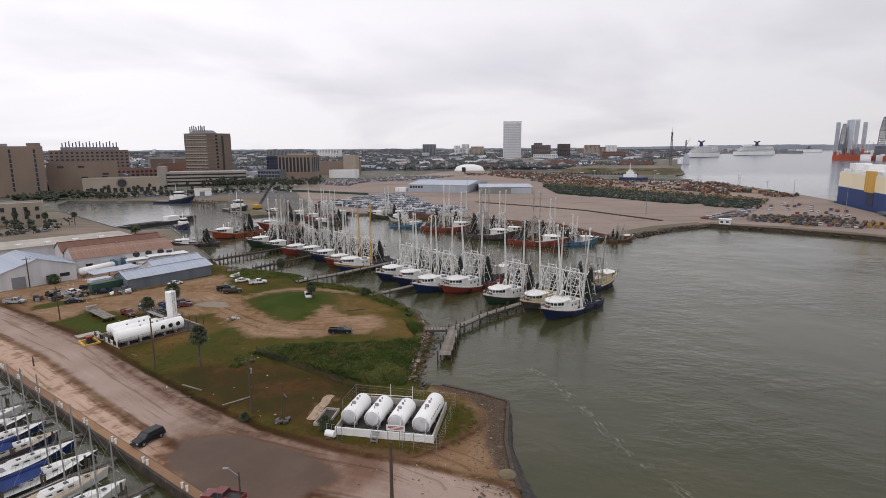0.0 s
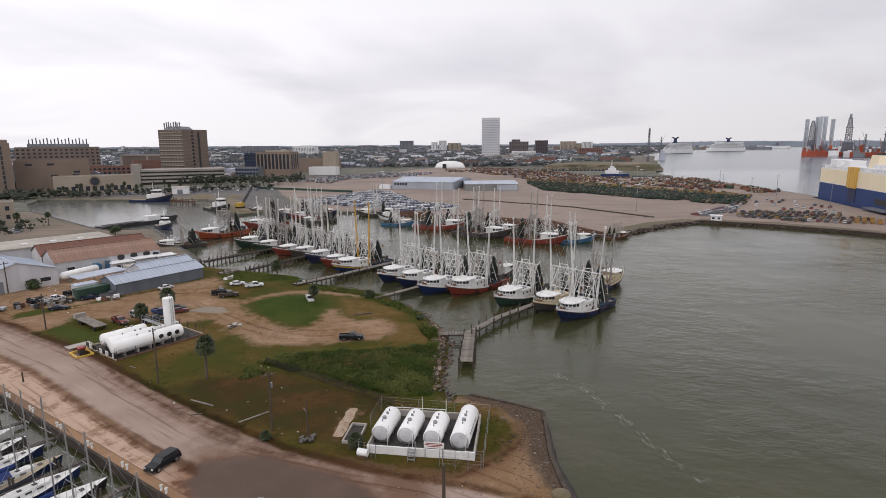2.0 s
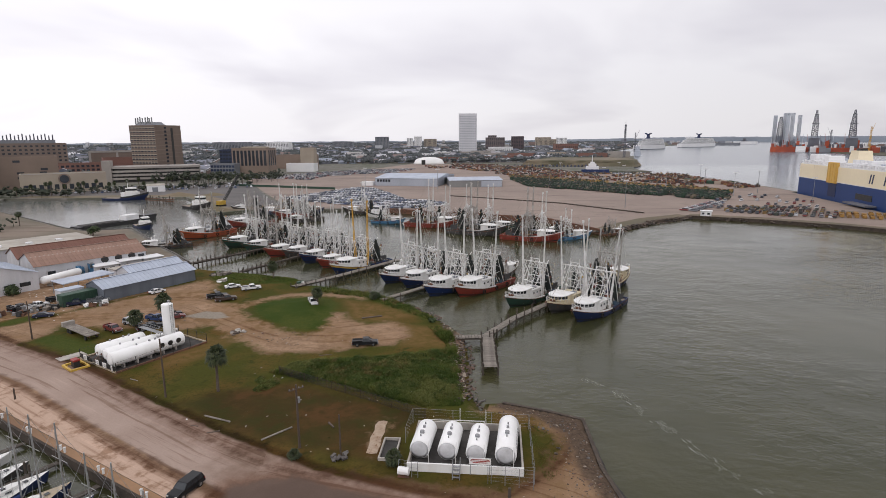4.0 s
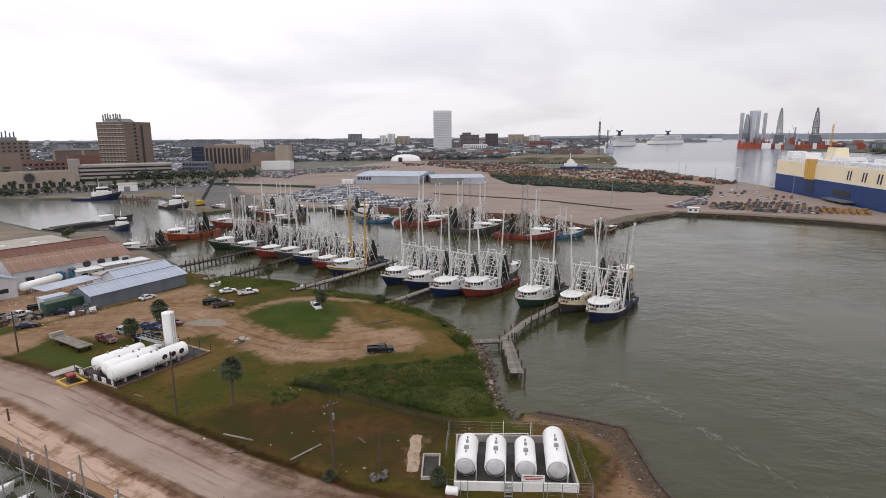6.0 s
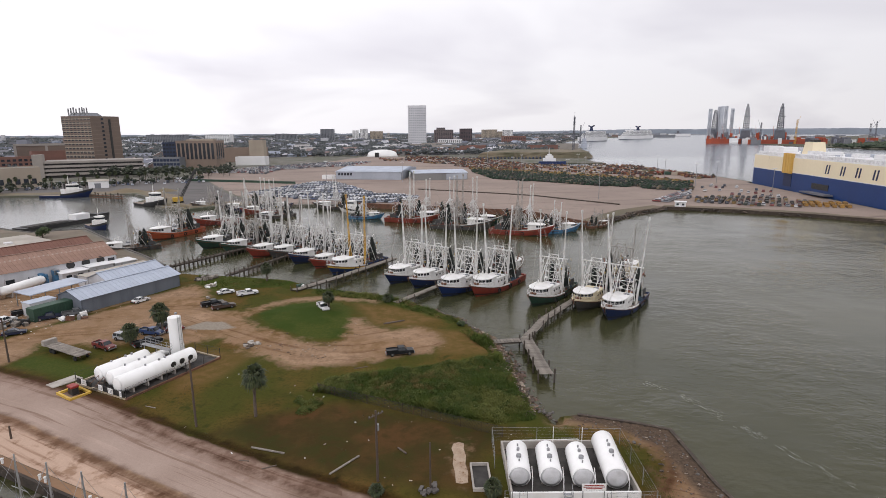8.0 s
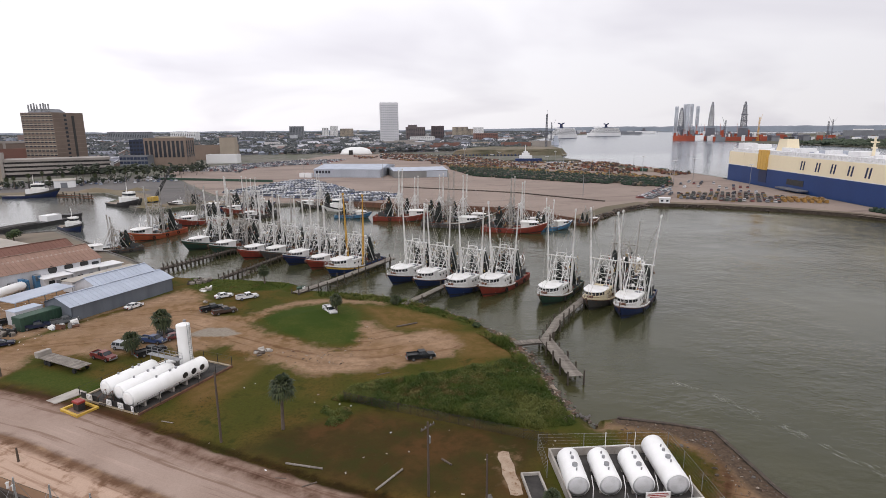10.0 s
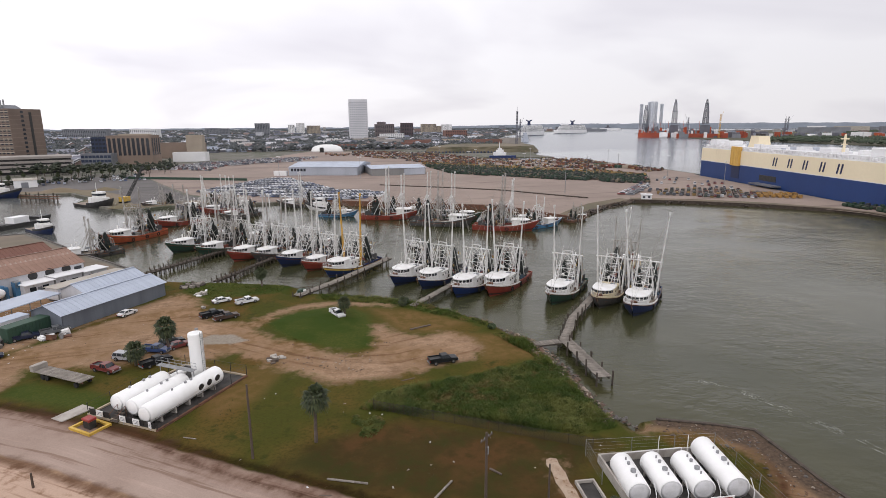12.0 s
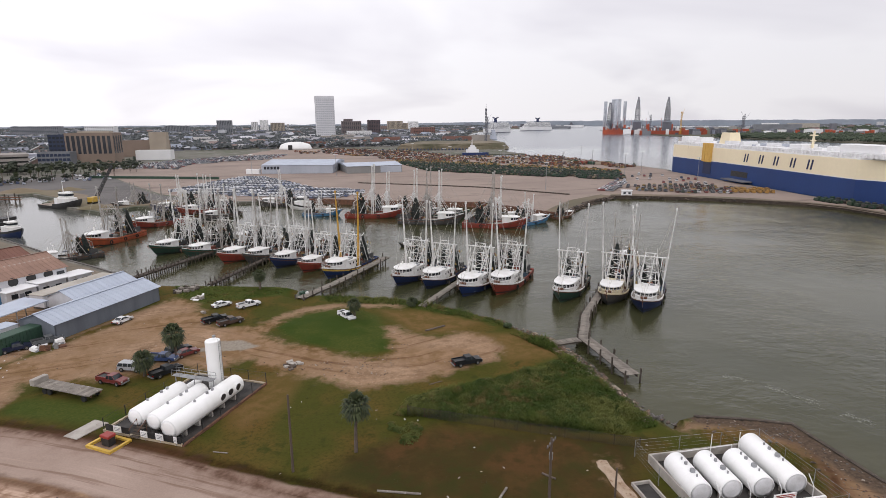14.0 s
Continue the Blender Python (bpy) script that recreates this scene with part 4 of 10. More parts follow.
solid("embankment", bm, lot_material("bank_earth", (0.20, 0.162, 0.112), (0.085, 0.082, 0.048)), "grass-sided embankment with a flat top", "embankment", "structure")


def along_in(x, y):
    """A point of the yacht-basin wall, moved half a wall's width inland."""
    return x + 0.595 * 0.8, y + 0.804 * 0.8


def wall_run(name, pts, width, z0, z1, mat, label, category):
    bm = B()
    rings = []
    for i, p in enumerate(pts):
        p = Vector(p)
        a = (p - Vector(pts[i - 1])).normalized() if i else None
        b = (Vector(pts[i + 1]) - p).normalized() if i < len(pts) - 1 else None
        t = ((a or b) + (b or a)).normalized()
        h = width / 2 / max(0.5, t.dot(a or b))
        o = Vector((-t.y, t.x)) * h
        l, r = p + o, p - o
        rings.append([Vector((l.x, l.y, z0)), Vector((r.x, r.y, z0)), Vector((r.x, r.y, z1)), Vector((l.x, l.y, z1))])
    loft(bm, rings)
    return solid(name, bm, mat, label, category, "structure")


# Its dark timber colour stands in for a shaded face that merges with the water.
wall_run("quay_wall", [along_in(*p) for p in MARINA_LINE], 1.6, -2, 1.33, "old_timber", "long quay wall along the yacht basin, face coloured dark like shade", "quay wall")
wall_run("quay_wall", [(9.1, 61.4), (8.7, 66.4), (8.7, 73.25), (10.45, 85.43), (6.17, 88.42), (-0.3, 92.0)], 0.5, -2, 1.42, "old_timber", "broken dark timber and concrete bulkhead", "quay wall")
wall_run("quay_wall", [(-86.5, 205), (-97, 221), (-108, 236), (-122, 258), (-140, 285), (-159, 281), (-173, 291), (-251, 365), (-283, 409)], 0.6, -2, 1.5, "dark_concrete", "dark quay wall of the inner basin", "quay wall")
wall_run("quay_wall", [(-32, 345), (5, 320), (60, 287), (71, 256), (75, 246)], 0.8, -2, 2.6, "rust", "rusty brown high bulkhead behind the moored boats", "quay wall")
wall_run("quay_wall", [(75, 246), (92, 261), (114, 278), (138, 290)], 1.6, -2, 1.35, "rock", "rough stone edge of the storage lot", "quay wall")
wall_run("quay_wall", [(138, 290), (166, 272), (190, 250), (207, 228), (211, 214), (208, 193), (205, 150)], 1.4, -2, 1.5, "old_timber", "dark timber face of the storage lot quay", "quay wall")
wall_run("quay_cap", [(138, 290), (166, 272), (190, 250), (207, 228), (211, 214), (208, 193), (205, 150)], 1.7, 1.5, 1.75, "pole_wood", "weathered timber cap along the lot quay", "quay wall")
wall_run("kerb", [(24, 412), (48, 392), (72.5, 371), (90, 354), (103, 331), (119.5, 304)], 1.3, 1.2, 1.9, "old_timber", "long dark low barrier across the gravel lot", "kerb")
wall_run("boundary_wall", [(-158, 530), (-103, 500.5), (-64, 478.5)], 0.8, 1.2, 3.1, "green_paint", "long dark green boundary wall beside the car lot", "wall")
# dirt strip along the yacht basin
bm = poly_sheet([(-134.29, 137.48), (-29.39, 59.88), (-14.79, 49.08), (-14.1, 50.0), (-28.7, 60.8), (-133.6, 138.4)], 1.0, 1.37)
solid("pavement", bm, lot_material("orange_dirt", (0.30, 0.175, 0.095), (0.20, 0.12, 0.07)), "orange dirt strip along the quay wall", "pavement", "structure")

# dark stony slope outside the bulkhead
bm = B()
EDGE = [(9.0, 52), (9.3, 61.4), (9.0, 66.4), (9.0, 73.2), (10.6, 84)]
rings = []
for k, (x, y) in enumerate(EDGE):
    w = (2.6, 2.2, 1.6, 0.9, 0.3)[k]
    rings.append([Vector((x - 0.4, y, 1.05)), Vector((x + w * 0.4, y, 0.6 + 0.15 * (k % 2))), Vector((x + w * 0.8, y, 0.15)), Vector((x + w * 1.3, y, -0.6))])
fine = []
for a, b in zip(rings, rings[1:]):
    for i in range(12):
        u = i / 12
        fine.append([p.lerp(q, u) + Vector((0.22 * noise.noise((p.x * 3, i * 1.7 + p.y, 1.0)), 0, 0.16 * noise.noise((p.x * 2, i * 2.3 + p.y, 7.0)))) for p, q in zip(a, b)])
loft(bm, fine, False, False)
solid("shore_slope", bm, "wet_rock", "dark wet stones sloping into the water", "shore", "structure")

# ---- boats ----
CACHE = {}


def cached(key, make):
    if key not in CACHE:
        CACHE[key] = make()
    return CACHE[key]


def hull_half(s, beam):
    b = 1 - max(0.0, (s - 0.5) / 0.5) ** 2.4
    return beam / 2 * max(0.02, b) * (0.88 + 0.12 * min(1.0, s / 0.25))


def sheer(s):
    return 1.1 + 2.35 * max(0.0, (s - 0.32) / 0.68) ** 2.0 + 0.25 * (1 - s) ** 2


def hull_mesh(L, beam, mat, z0, z1, flare=0.0, thick=0.0):
    """One strake of the hull between two shares of the way from keel (0) to rail (1)."""
    def ring(s, side):
        pts = []
        b, zs = hull_half(s, beam), sheer(s)
        for k in range(5):
            u = z0 + (z1 - z0) * k / 4
            z = -1.3 + (zs + 1.3) * u
            w = b * (0.50 + 0.5 * min(1.0, (u / 0.62)) ** 0.6) if u < 0.62 else b * (1 + 0.04 * (u - 0.62))
            w *= 1 - 0.45 * max(0, s - 0.6) * (1 - min(u, 1.0)) * 2
            rake = 3.4 * max(0, s - 0.55) / 0.45 * (1 - min(u, 1.05)) * 1.0
            pts.append(Vector(((s - 0.5) * L - rake, side * (w + flare), z)))
        return pts
    bm = B()
    S = [0, 0.08, 0.2, 0.35, 0.5, 0.6, 0.7, 0.78, 0.85, 0.91, 0.96, 1.0]
    for side in (1, -1):
        rows = [ring(s, side) for s in S]
        vs = [[bm.verts.new(p) for p in r] for r in rows]
        for a, c in zip(vs, vs[1:]):
            for i in range(4):
                f = (a[i], c[i], c[i + 1], a[i + 1])
                bm.faces.new(f if side < 0 else f[::-1])
    stern = [ring(0, 1), ring(0, -1)]
    a, c = [bm.verts.new(p) for p in stern[0]], [bm.verts.new(p) for p in stern[1]]
    for i in range(4):
        bm.faces.new((a[i], c[i], c[i + 1], a[i + 1]))
    bmesh.ops.remove_doubles(bm, verts=bm.verts[:], dist=0.01)
    return finish(bm, "hull", mat, True)


def bulwark_mesh(L, beam, mat, h0=0.0, h1=0.75, s0=0.0, s1=1.0):
    bm = B()
    S = [s0 + (s1 - s0) * i / 16 for i in range(17)]
    for side in (1, -1):
        rows = []
        for s in S:
            b, z = hull_half(s, beam), sheer(s)
            x = (s - 0.5) * L
            up = h1 * (0.75 + 0.5 * s)
            rows.append([Vector((x, side * (b + 0.03), z + h0)), Vector((x + 0.12 * s, side * (b + 0.07), z + up)), Vector((x + 0.08 * s - 0.1 * s, side * max(0.01, b - 0.13), z + up)), Vector((x - 0.12 * s, side * max(0.01, b - 0.13), z + h0))])
        vs = [[bm.verts.new(p) for p in r] for r in rows]
        for a, c in zip(vs, vs[1:]):
            for i in range(3):
                f = (a[i], c[i], c[i + 1], a[i + 1])
                bm.faces.new(f if side < 0 else f[::-1])
    if s0 == 0.0:
        b, z = hull_half(0, beam), sheer(0)
        box(bm, -L / 2 - 0.05, -b, z, -L / 2 + 0.12, b, z + h1 * 0.75)
    return finish(bm, "bulwark", mat)


def deck_mesh(L, beam, mat="deck"):
    bm = B()
    S = [i / 16 for i in range(17)]
    a = [bm.verts.new(((s - 0.5) * L, hull_half(s, beam), sheer(s) - 0.05)) for s in S]
    c = [bm.verts.new(((s - 0.5) * L, -hull_half(s, beam), sheer(s) - 0.05)) for s in S]
    for i in range(16):
        bm.faces.new((c[i], c[i + 1], a[i + 1], a[i]))
    return finish(bm, "deck", mat)


def house_outline(x0, x1, w, nose=2.2, k=8, grow=0.0):
    """Plan of a cabin: square aft, rounded forward."""
    pts = [(x0 - grow, -w / 2 - grow), (x1 - nose, -w / 2 - grow)]
    for i in range(1, k):
        t = -math.pi / 2 + math.pi * i / k
        pts.append((x1 - nose + (nose + grow) * math.cos(t), (w / 2 + grow) * math.sin(t)))
    return pts + [(x1 - nose, w / 2 + grow), (x0 - grow, w / 2 + grow)]


def camber_roof(bm, pts, z0, z1, crown):
    cx = sum(p[0] for p in pts) / len(pts)
    lo = [(p[0], p[1], z0) for p in pts]
    mid = [(p[0], p[1], z1) for p in pts]
    inn = [(cx + (p[0] - cx) * 0.55, p[1] * 0.5, z1 + crown) for p in pts]
    return loft(bm, [[Vector(p) for p in r] for r in (lo, mid, inn)])


def wheel_panes(x0, x1, w, z, nose, k=8):
    """Slim window panes round the rounded front of a cabin, as separate meshes."""
    out = house_outline(x0, x1, w + 0.06, nose, k)[1:-1]
    panes = []
    for (ax, ay), (bx, by) in zip(out, out[1:]):
        dx, dy = bx - ax, by - ay
        d = math.hypot(dx, dy)
        if d < 0.15:
            continue
        m = facing(ax, ay, z, dx, dy)
        bm = B(); box(bm, d * 0.1, -0.03, 0, d * 0.9, 0.03, 0.72, m)
        panes.append(finish(bm, "window_pane", "glass"))
    return panes


def outrigger_mesh(side, H, rig, lean):
    bm = B()
    p0, p1 = Vector((-1.2, side * 3.0, 1.5)), Vector((-0.9, side * (3.0 + lean), H))
    off = Vector((0.34, 0, 0))
    tube(bm, p0 - off, p1 - off * 0.3, 0.16, 0.10, 5)
    tube(bm, p0 + off, p1 + off * 0.3, 0.16, 0.10, 5)
    steps = 15
    for i in range(steps):
        u = (i + 0.5) / steps
        c, w = p0.lerp(p1, u), off * (1 - 0.7 * u)
        tube(bm, c - w, c + w, 0.05, 0.05, 4, False)
    box(bm, p1.x - 0.3, p1.y - 0.16, H - 0.3, p1.x + 0.3, p1.y + 0.16, H + 0.35)
    return finish(bm, "outrigger", rig)


def gantry_mesh(rig, top=11.3):
    bm = B()
    for sy in (1, -1):
        tube(bm, (-1.6, sy * 2.5, 2.0), (-2.0, sy * 1.25, top), 0.15, 0.11, 6)
        tube(bm, (-4.2, sy * 2.3, 1.8), (-2.2, sy * 1.25, top - 0.3), 0.10, 0.08, 5)
        tube(bm, (2.6, sy * 1.7, 3.7), (-1.8, sy * 1.25, top - 0.8), 0.07, 0.07, 5)
        tube(bm, (-2.0, sy * 1.25, top), (-2.0, sy * 1.25, top + 1.1), 0.05, 0.04, 4)
        tube(bm, (-9.2, sy * 2.4, 1.4), (-8.6, sy * 1.9, 6.2), 0.11, 0.09, 5)
        tube(bm, (-8.6, sy * 1.9, 6.2), (-2.3, sy * 1.2, top - 1.6), 0.07, 0.07, 5)
        tube(bm, (-8.7, sy * 2.0, 5.0), (-3.2, sy * 1.8, 4.2), 0.06, 0.06, 4)
    for z, w in ((4.6, 2.15), (6.6, 1.85), (8.7, 1.55), (top - 0.1, 1.35)):
        tube(bm, (-1.8, -w, z), (-1.8, w, z), 0.09, 0.09, 5)
    tube(bm, (-1.9, -4.0, top - 1.0), (-1.9, 4.0, top - 1.0), 0.15, 0.15, 6)
    for sy in (1, -1):
        tube(bm, (-1.4, sy * 3.1, 1.5), (-1.9, sy * 3.4, top - 1.0), 0.12, 0.10, 5)
        tube(bm, (-6.2, sy * 2.9, 2.0), (-1.9, sy * 3.5, top - 1.0), 0.11, 0.09, 5)
        tube(bm, (1.6, sy * 2.0, 3.1), (-1.9, sy * 2.6, top - 1.0), 0.08, 0.08, 5)
        tube(bm, (-1.5, sy * 3.1, 4.8), (-1.9, sy * 1.4, top - 1.0), 0.06, 0.06, 4)
        tube(bm, (-4.4, sy * 3.2, 6.2), (-1.8, sy * 1.7, 7.6), 0.06, 0.06, 4)
    tube(bm, (-8.6, -2.0, 6.2), (-8.6, 2.0, 6.2), 0.11, 0.11, 5)
    tube(bm, (-9.0, -2.2, 3.6), (-9.0, 2.2, 3.6), 0.08, 0.08, 5)
    for sy in (1, -1):
        tube(bm, (-1.8, sy * 2.1, 4.6), (-1.8, -sy * 1.8, 6.6), 0.05, 0.05, 4)
        tube(bm, (-1.8, sy * 1.85, 6.6), (-1.8, -sy * 1.5, 8.7), 0.05, 0.05, 4)
        tube(bm, (-1.85, sy * 1.5, 8.7), (-1.85, -sy * 1.3, top - 0.1), 0.05, 0.05, 4)
    return finish(bm, "mast_frame", rig)


def boom_mesh(rig):
    bm = B()
    tube(bm, (-2.2, 0, 3.4), (-8.4, 0.4, 9.6), 0.13, 0.09, 6)
    for i in range(4):
        u = (i + 1) / 5
        tube(bm, Vector((-2.2, 0, 3.4)).lerp(Vector((-8.4, 0.4, 9.6)), u), (-2.0, 0, 10.6), 0.03, 0.03, 4)
    return finish(bm, "boom", rig)


def rigging_mesh(H, lean):
    bm = B()
    for sy in (1, -1):
        tip = (-0.9, sy * (3.0 + lean), H - 0.4)
        tube(bm, tip, (-2.0, sy * 1.3, 11.2), 0.035, 0.035, 3, False)
        tube(bm, tip, (10.6, 0, 3.6), 0.025, 0.025, 3, False)
        tube(bm, (-1.0, sy * (3.0 + lean * 0.55), H * 0.58), (-2.0, sy * 1.3, 11.0), 0.03, 0.03, 3, False)
        tube(bm, tip, (-9.0, sy * 2.2, 4.0), 0.025, 0.025, 3, False)
    tube(bm, (-2.0, 0, 11.3), (11.2, 0, 3.6), 0.03, 0.03, 3, False)
    return finish(bm, "rigging", "rig_grey")


def net_mesh(seed, x, y, z0, z1, r):
    rng = random.Random(seed)
    bm = B()
    rings = []
    for i in range(9):
        u = i / 8
        z = z1 + (z0 - z1) * u
        rr = r * (0.22 + 0.9 * u ** 0.7 * (1 if u < 0.85 else 0.8))
        rings.append([Vector((x + rr * 1.2 * math.cos(a) * rng.uniform(0.7, 1.2) - 0.5 * u, y + rr * math.sin(a) * rng.uniform(0.7, 1.2), z)) for a in [2 * math.pi * k / 9 for k in range(9)]])
    loft(bm, rings)
    return finish(bm, "net", "net")


def clutter_mesh(seed):
    rng = random.Random(seed)
    bm = B()
    for i in range(44):
        x, y = rng.uniform(-11.2, -1.2), rng.uniform(-2.5, 2.5)
        w, d, h = rng.uniform(0.2, 0.8), rng.uniform(0.2, 0.8), rng.uniform(0.25, 1.0)
        box(bm, -w, -d, 1.1, w, d, 1.2 + h, pose(x, y, 0, 0, 0, rng.uniform(0, 90)))
    return finish(bm, "deck_gear", island_mat())


def tackle_mesh(seed):
    """Blocks, spreaders, chains and doors hung about the mast frame."""
    rng = random.Random(seed + 40)
    bm = B()
    for i in range(34):
        x, y, z = rng.uniform(-9.5, -1.0), rng.uniform(-2.8, 2.8), rng.uniform(1.6, 9.0)
        d = Vector((rng.uniform(-1.6, 1.6), rng.uniform(-1.2, 1.2), rng.uniform(-2.2, 2.2)))
        tube(bm, (x, y, z), Vector((x, y, z)) + d, 0.05, 0.04, 4)
    for i in range(16):
        x, y, z = rng.uniform(-9, -1.5), rng.choice((-1, 1)) * rng.uniform(1.2, 3.2), rng.uniform(2.0, 8.0)
        box(bm, -0.16, -0.12, -0.3, 0.16, 0.12, 0.3, pose(x, y, z, rng.uniform(-30, 30), rng.uniform(-30, 30), rng.uniform(0, 180)))
    for sy in (-1, 1):
        box(bm, -9.8, sy * 2.6 - 0.12, 2.0, -7.2, sy * 2.6 + 0.12, 3.5)
    return finish(bm, "tackle", island_mat())


def island_mat():
    if "deck_gear" not in M:
        M["deck_gear"] = island_colours("deck_gear", [(0.16, 0.10, 0.07), (0.06, 0.06, 0.06), (0.3, 0.28, 0.25), (0.12, 0.14, 0.12), (0.35, 0.25, 0.08), (0.05, 0.09, 0.13), (0.2, 0.06, 0.04)], 0.8)
    return M["deck_gear"]


def winch_mesh():
    bm = B()
    for sy in (-0.8, 0, 0.8):
        tube(bm, (-3.4, sy - 0.3, 2.1), (-3.4, sy + 0.3, 2.1), 0.5, 0.5, 10)
    box(bm, -3.9, -1.3, 1.1, -2.9, 1.3, 1.6)
    return finish(bm, "winch", "rust")


def windlass_mesh():
    bm = B()
    tube(bm, (9.3, -0.7, 3.4), (9.3, 0.7, 3.4), 0.3, 0.3, 8)
    box(bm, 9.0, -0.5, 2.4, 9.6, 0.5, 3.25)
    return finish(bm, "windlass", "rust")


def tyre_ring(x, y, z, r=0.5, axis="y"):
    bm = B()
    rings = []
    for i in range(10):
        a = 2 * math.pi * i / 10
        c = Vector((x + r * math.cos(a), y, z + r * math.sin(a)))
        o = Vector((math.cos(a), 0, math.sin(a)))
        rings.append([c + o * (0.16 * math.cos(b)) + Vector((0, 0.16 * math.sin(b), 0)) for b in [2 * math.pi * k / 5 for k in range(5)]])
    loft(bm, rings + [rings[0]], True, False)
    bmesh.ops.remove_doubles(bm, verts=bm.verts[:], dist=0.005)
    return finish(bm, "fender_tyre", "tyre")


def shrimp_boat(bow_x, bow_y, dx, dy, hull, label, rig="rig_white", upper="white_paint", stripe=None, scale=1.0, H=22.0, lean=0.9, seed=0, nets=(1, 1), bow_first=True, group="moored shrimp boats", low=False, heel=0.0, rails=True):
    """bow_x, bow_y: the stem at the waterline; (dx, dy) points from stern to bow."""
    L, beam = 24.0, 7.0
    d = math.hypot(dx, dy)
    ux, uy = dx / d, dy / d
    back = (L / 2 - 1.9) * scale
    m = facing(bow_x - ux * back, bow_y - uy * back, 0, ux, uy) @ pose(0, 0, 0, heel, 0, 0) @ Matrix.Scale(scale, 4)
    boat = thing("shrimp_boat", m, label, "fishing boat", group)
    part("hull", cached(("hull", hull), lambda: hull_mesh(L, beam, hull, 0.0, 1.0)), None, boat)
    if stripe:
        part("hull_stripe", cached(("stripe", stripe), lambda: hull_mesh(L, beam, stripe, 0.83, 0.985, 0.03)), None, boat, "painted band along the hull")
    part("boot_top", cached("boot", lambda: hull_mesh(L, beam, "black_paint", 0.40, 0.50, 0.025)), None, boat)
    part("deck", cached("deck", lambda: deck_mesh(L, beam)), None, boat)
    side = hull if low and upper == "white_paint" else upper
    rise = 0.5 if low else 0.36
    part("bulwark", cached(("bulwark", side, low), lambda: bulwark_mesh(L, beam, side, 0.0, rise, 0.42, 1.0)), None, boat)
    if low:
        part("rail_cap", cached("rail_cap", lambda: bulwark_mesh(L + 0.06, beam + 0.14, "white_paint", 0.5, 0.62, 0.5, 0.99)), None, boat, "white painted rail cap")
    part("bulwark", cached(("bulwark_aft", hull), lambda: bulwark_mesh(L, beam, hull, 0.0, 0.6, 0.0, 0.42)), None, boat)
    part("rub_rail", cached("rail", lambda: bulwark_mesh(L + 0.05, beam + 0.12, "rust", -0.12, 0.05, 0.0, 0.99)), None, boat)

    TOP = 4.0 if low else 4.3

    def cabin():
        bm = B(); prism(bm, house_outline(2.6 if low else 3.0, 8.2, 4.2 if low else 4.6, 2.6), 0.8, TOP)
        if not low:
            box(bm, -2.4, -2.1, 0.8, 3.0, 2.1, 3.4)
            box(bm, -2.6, -2.3, 3.4, 3.02, 2.3, 3.56)
        return finish(bm, "deckhouse", upper)

    def roof():
        bm = B(); camber_roof(bm, house_outline(2.2 if low else 2.5, 8.9, 4.8 if low else 5.2, 3.0), TOP, TOP + 0.2, 0.3)
        return finish(bm, "roof", "white_paint")

    def eyebrow():
        bm = B(); prism(bm, house_outline(4.4, 8.55, 4.8, 2.7), 3.2, 3.3)
        return finish(bm, "brow", upper)
    part("deckhouse", cached(("cabin", upper, low), cabin), None, boat)
    part("roof", cached(("roof", low), roof), None, boat)
    for pane in cached(("panes", low), lambda: wheel_panes(5.2, 8.2, 4.2 if low else 4.6, 3.15 if low else 3.42, 2.6, 8)):
        part("window_pane", pane, None, boat, "dark wheelhouse window")

    def side_window(x, sy):
        bm = B(); tube(bm, (x, sy * 2.1 - 0.04, 2.6), (x, sy * 2.1 + 0.04, 2.6), 0.3, 0.3, 10)
        return finish(bm, "window_pane", "glass")
    for x in () if low else (-1.6, 0.0, 1.6):
        for sy in (1, -1):
            part("window_pane", cached(("side", x, sy), lambda: side_window(x, sy)), None, boat, "dark cabin window")

    def door():
        bm = B(); box(bm, -2.46, -0.5, 1.05, -2.4, 0.4, 2.85)
        return finish(bm, "door", "glass")
    if not low:
        part("door", cached("door", door), None, boat)
        part("brow", cached(("brow", upper), eyebrow), None, boat)
    part("mast_frame", cached(("gantry", rig), lambda: gantry_mesh(rig if rig != "rig_yellow" else "rig_white")), None, boat, "welded pipe mast frame")
    part("boom", cached(("boom", rig), lambda: boom_mesh(rig if rig != "rig_yellow" else "rig_white")), None, boat)
    for sy in (1, -1):
        part("outrigger", cached(("outrigger", sy, rig, H, lean), lambda: outrigger_mesh(sy, H, rig, lean)), None, boat, "raised lattice outrigger")
    part("rigging", cached(("rigging", H, lean), lambda: rigging_mesh(H, lean)), None, boat)["kind"] = "stuff"
    k = seed % 3
    if nets[0]:
        part("net", cached(("net_a", k), lambda: net_mesh(k, -6.2, 1.5, 1.8, 9.2, 1.2)), None, boat, "dark hanging trawl net")
    if nets[1]:
        part("net", cached(("net_b", k), lambda: net_mesh(k + 9, -5.0, -1.6, 2.0, 8.2, 1.1)), None, boat, "dark hanging trawl net")
    part("tackle", cached(("tackle", k), lambda: tackle_mesh(k)), None, boat, "hanging blocks, spreaders and trawl doors")["kind"] = "stuff"
    part("winch", cached("winch", winch_mesh), None, boat)
    part("windlass", cached("windlass", windlass_mesh), None, boat)
    part("deck_gear", cached(("gear", k), lambda: clutter_mesh(k)), None, boat, "ropes, boxes and gear on the aft deck")["kind"] = "stuff"

    def radar():
        bm = B(); tube(bm, (3.4, 0.6, 4.2), (3.4, 0.6, 6.3), 0.06, 0.05, 5); tube(bm, (3.4, 0.6, 6.3), (3.4, 0.6, 6.55), 0.4, 0.32, 9)
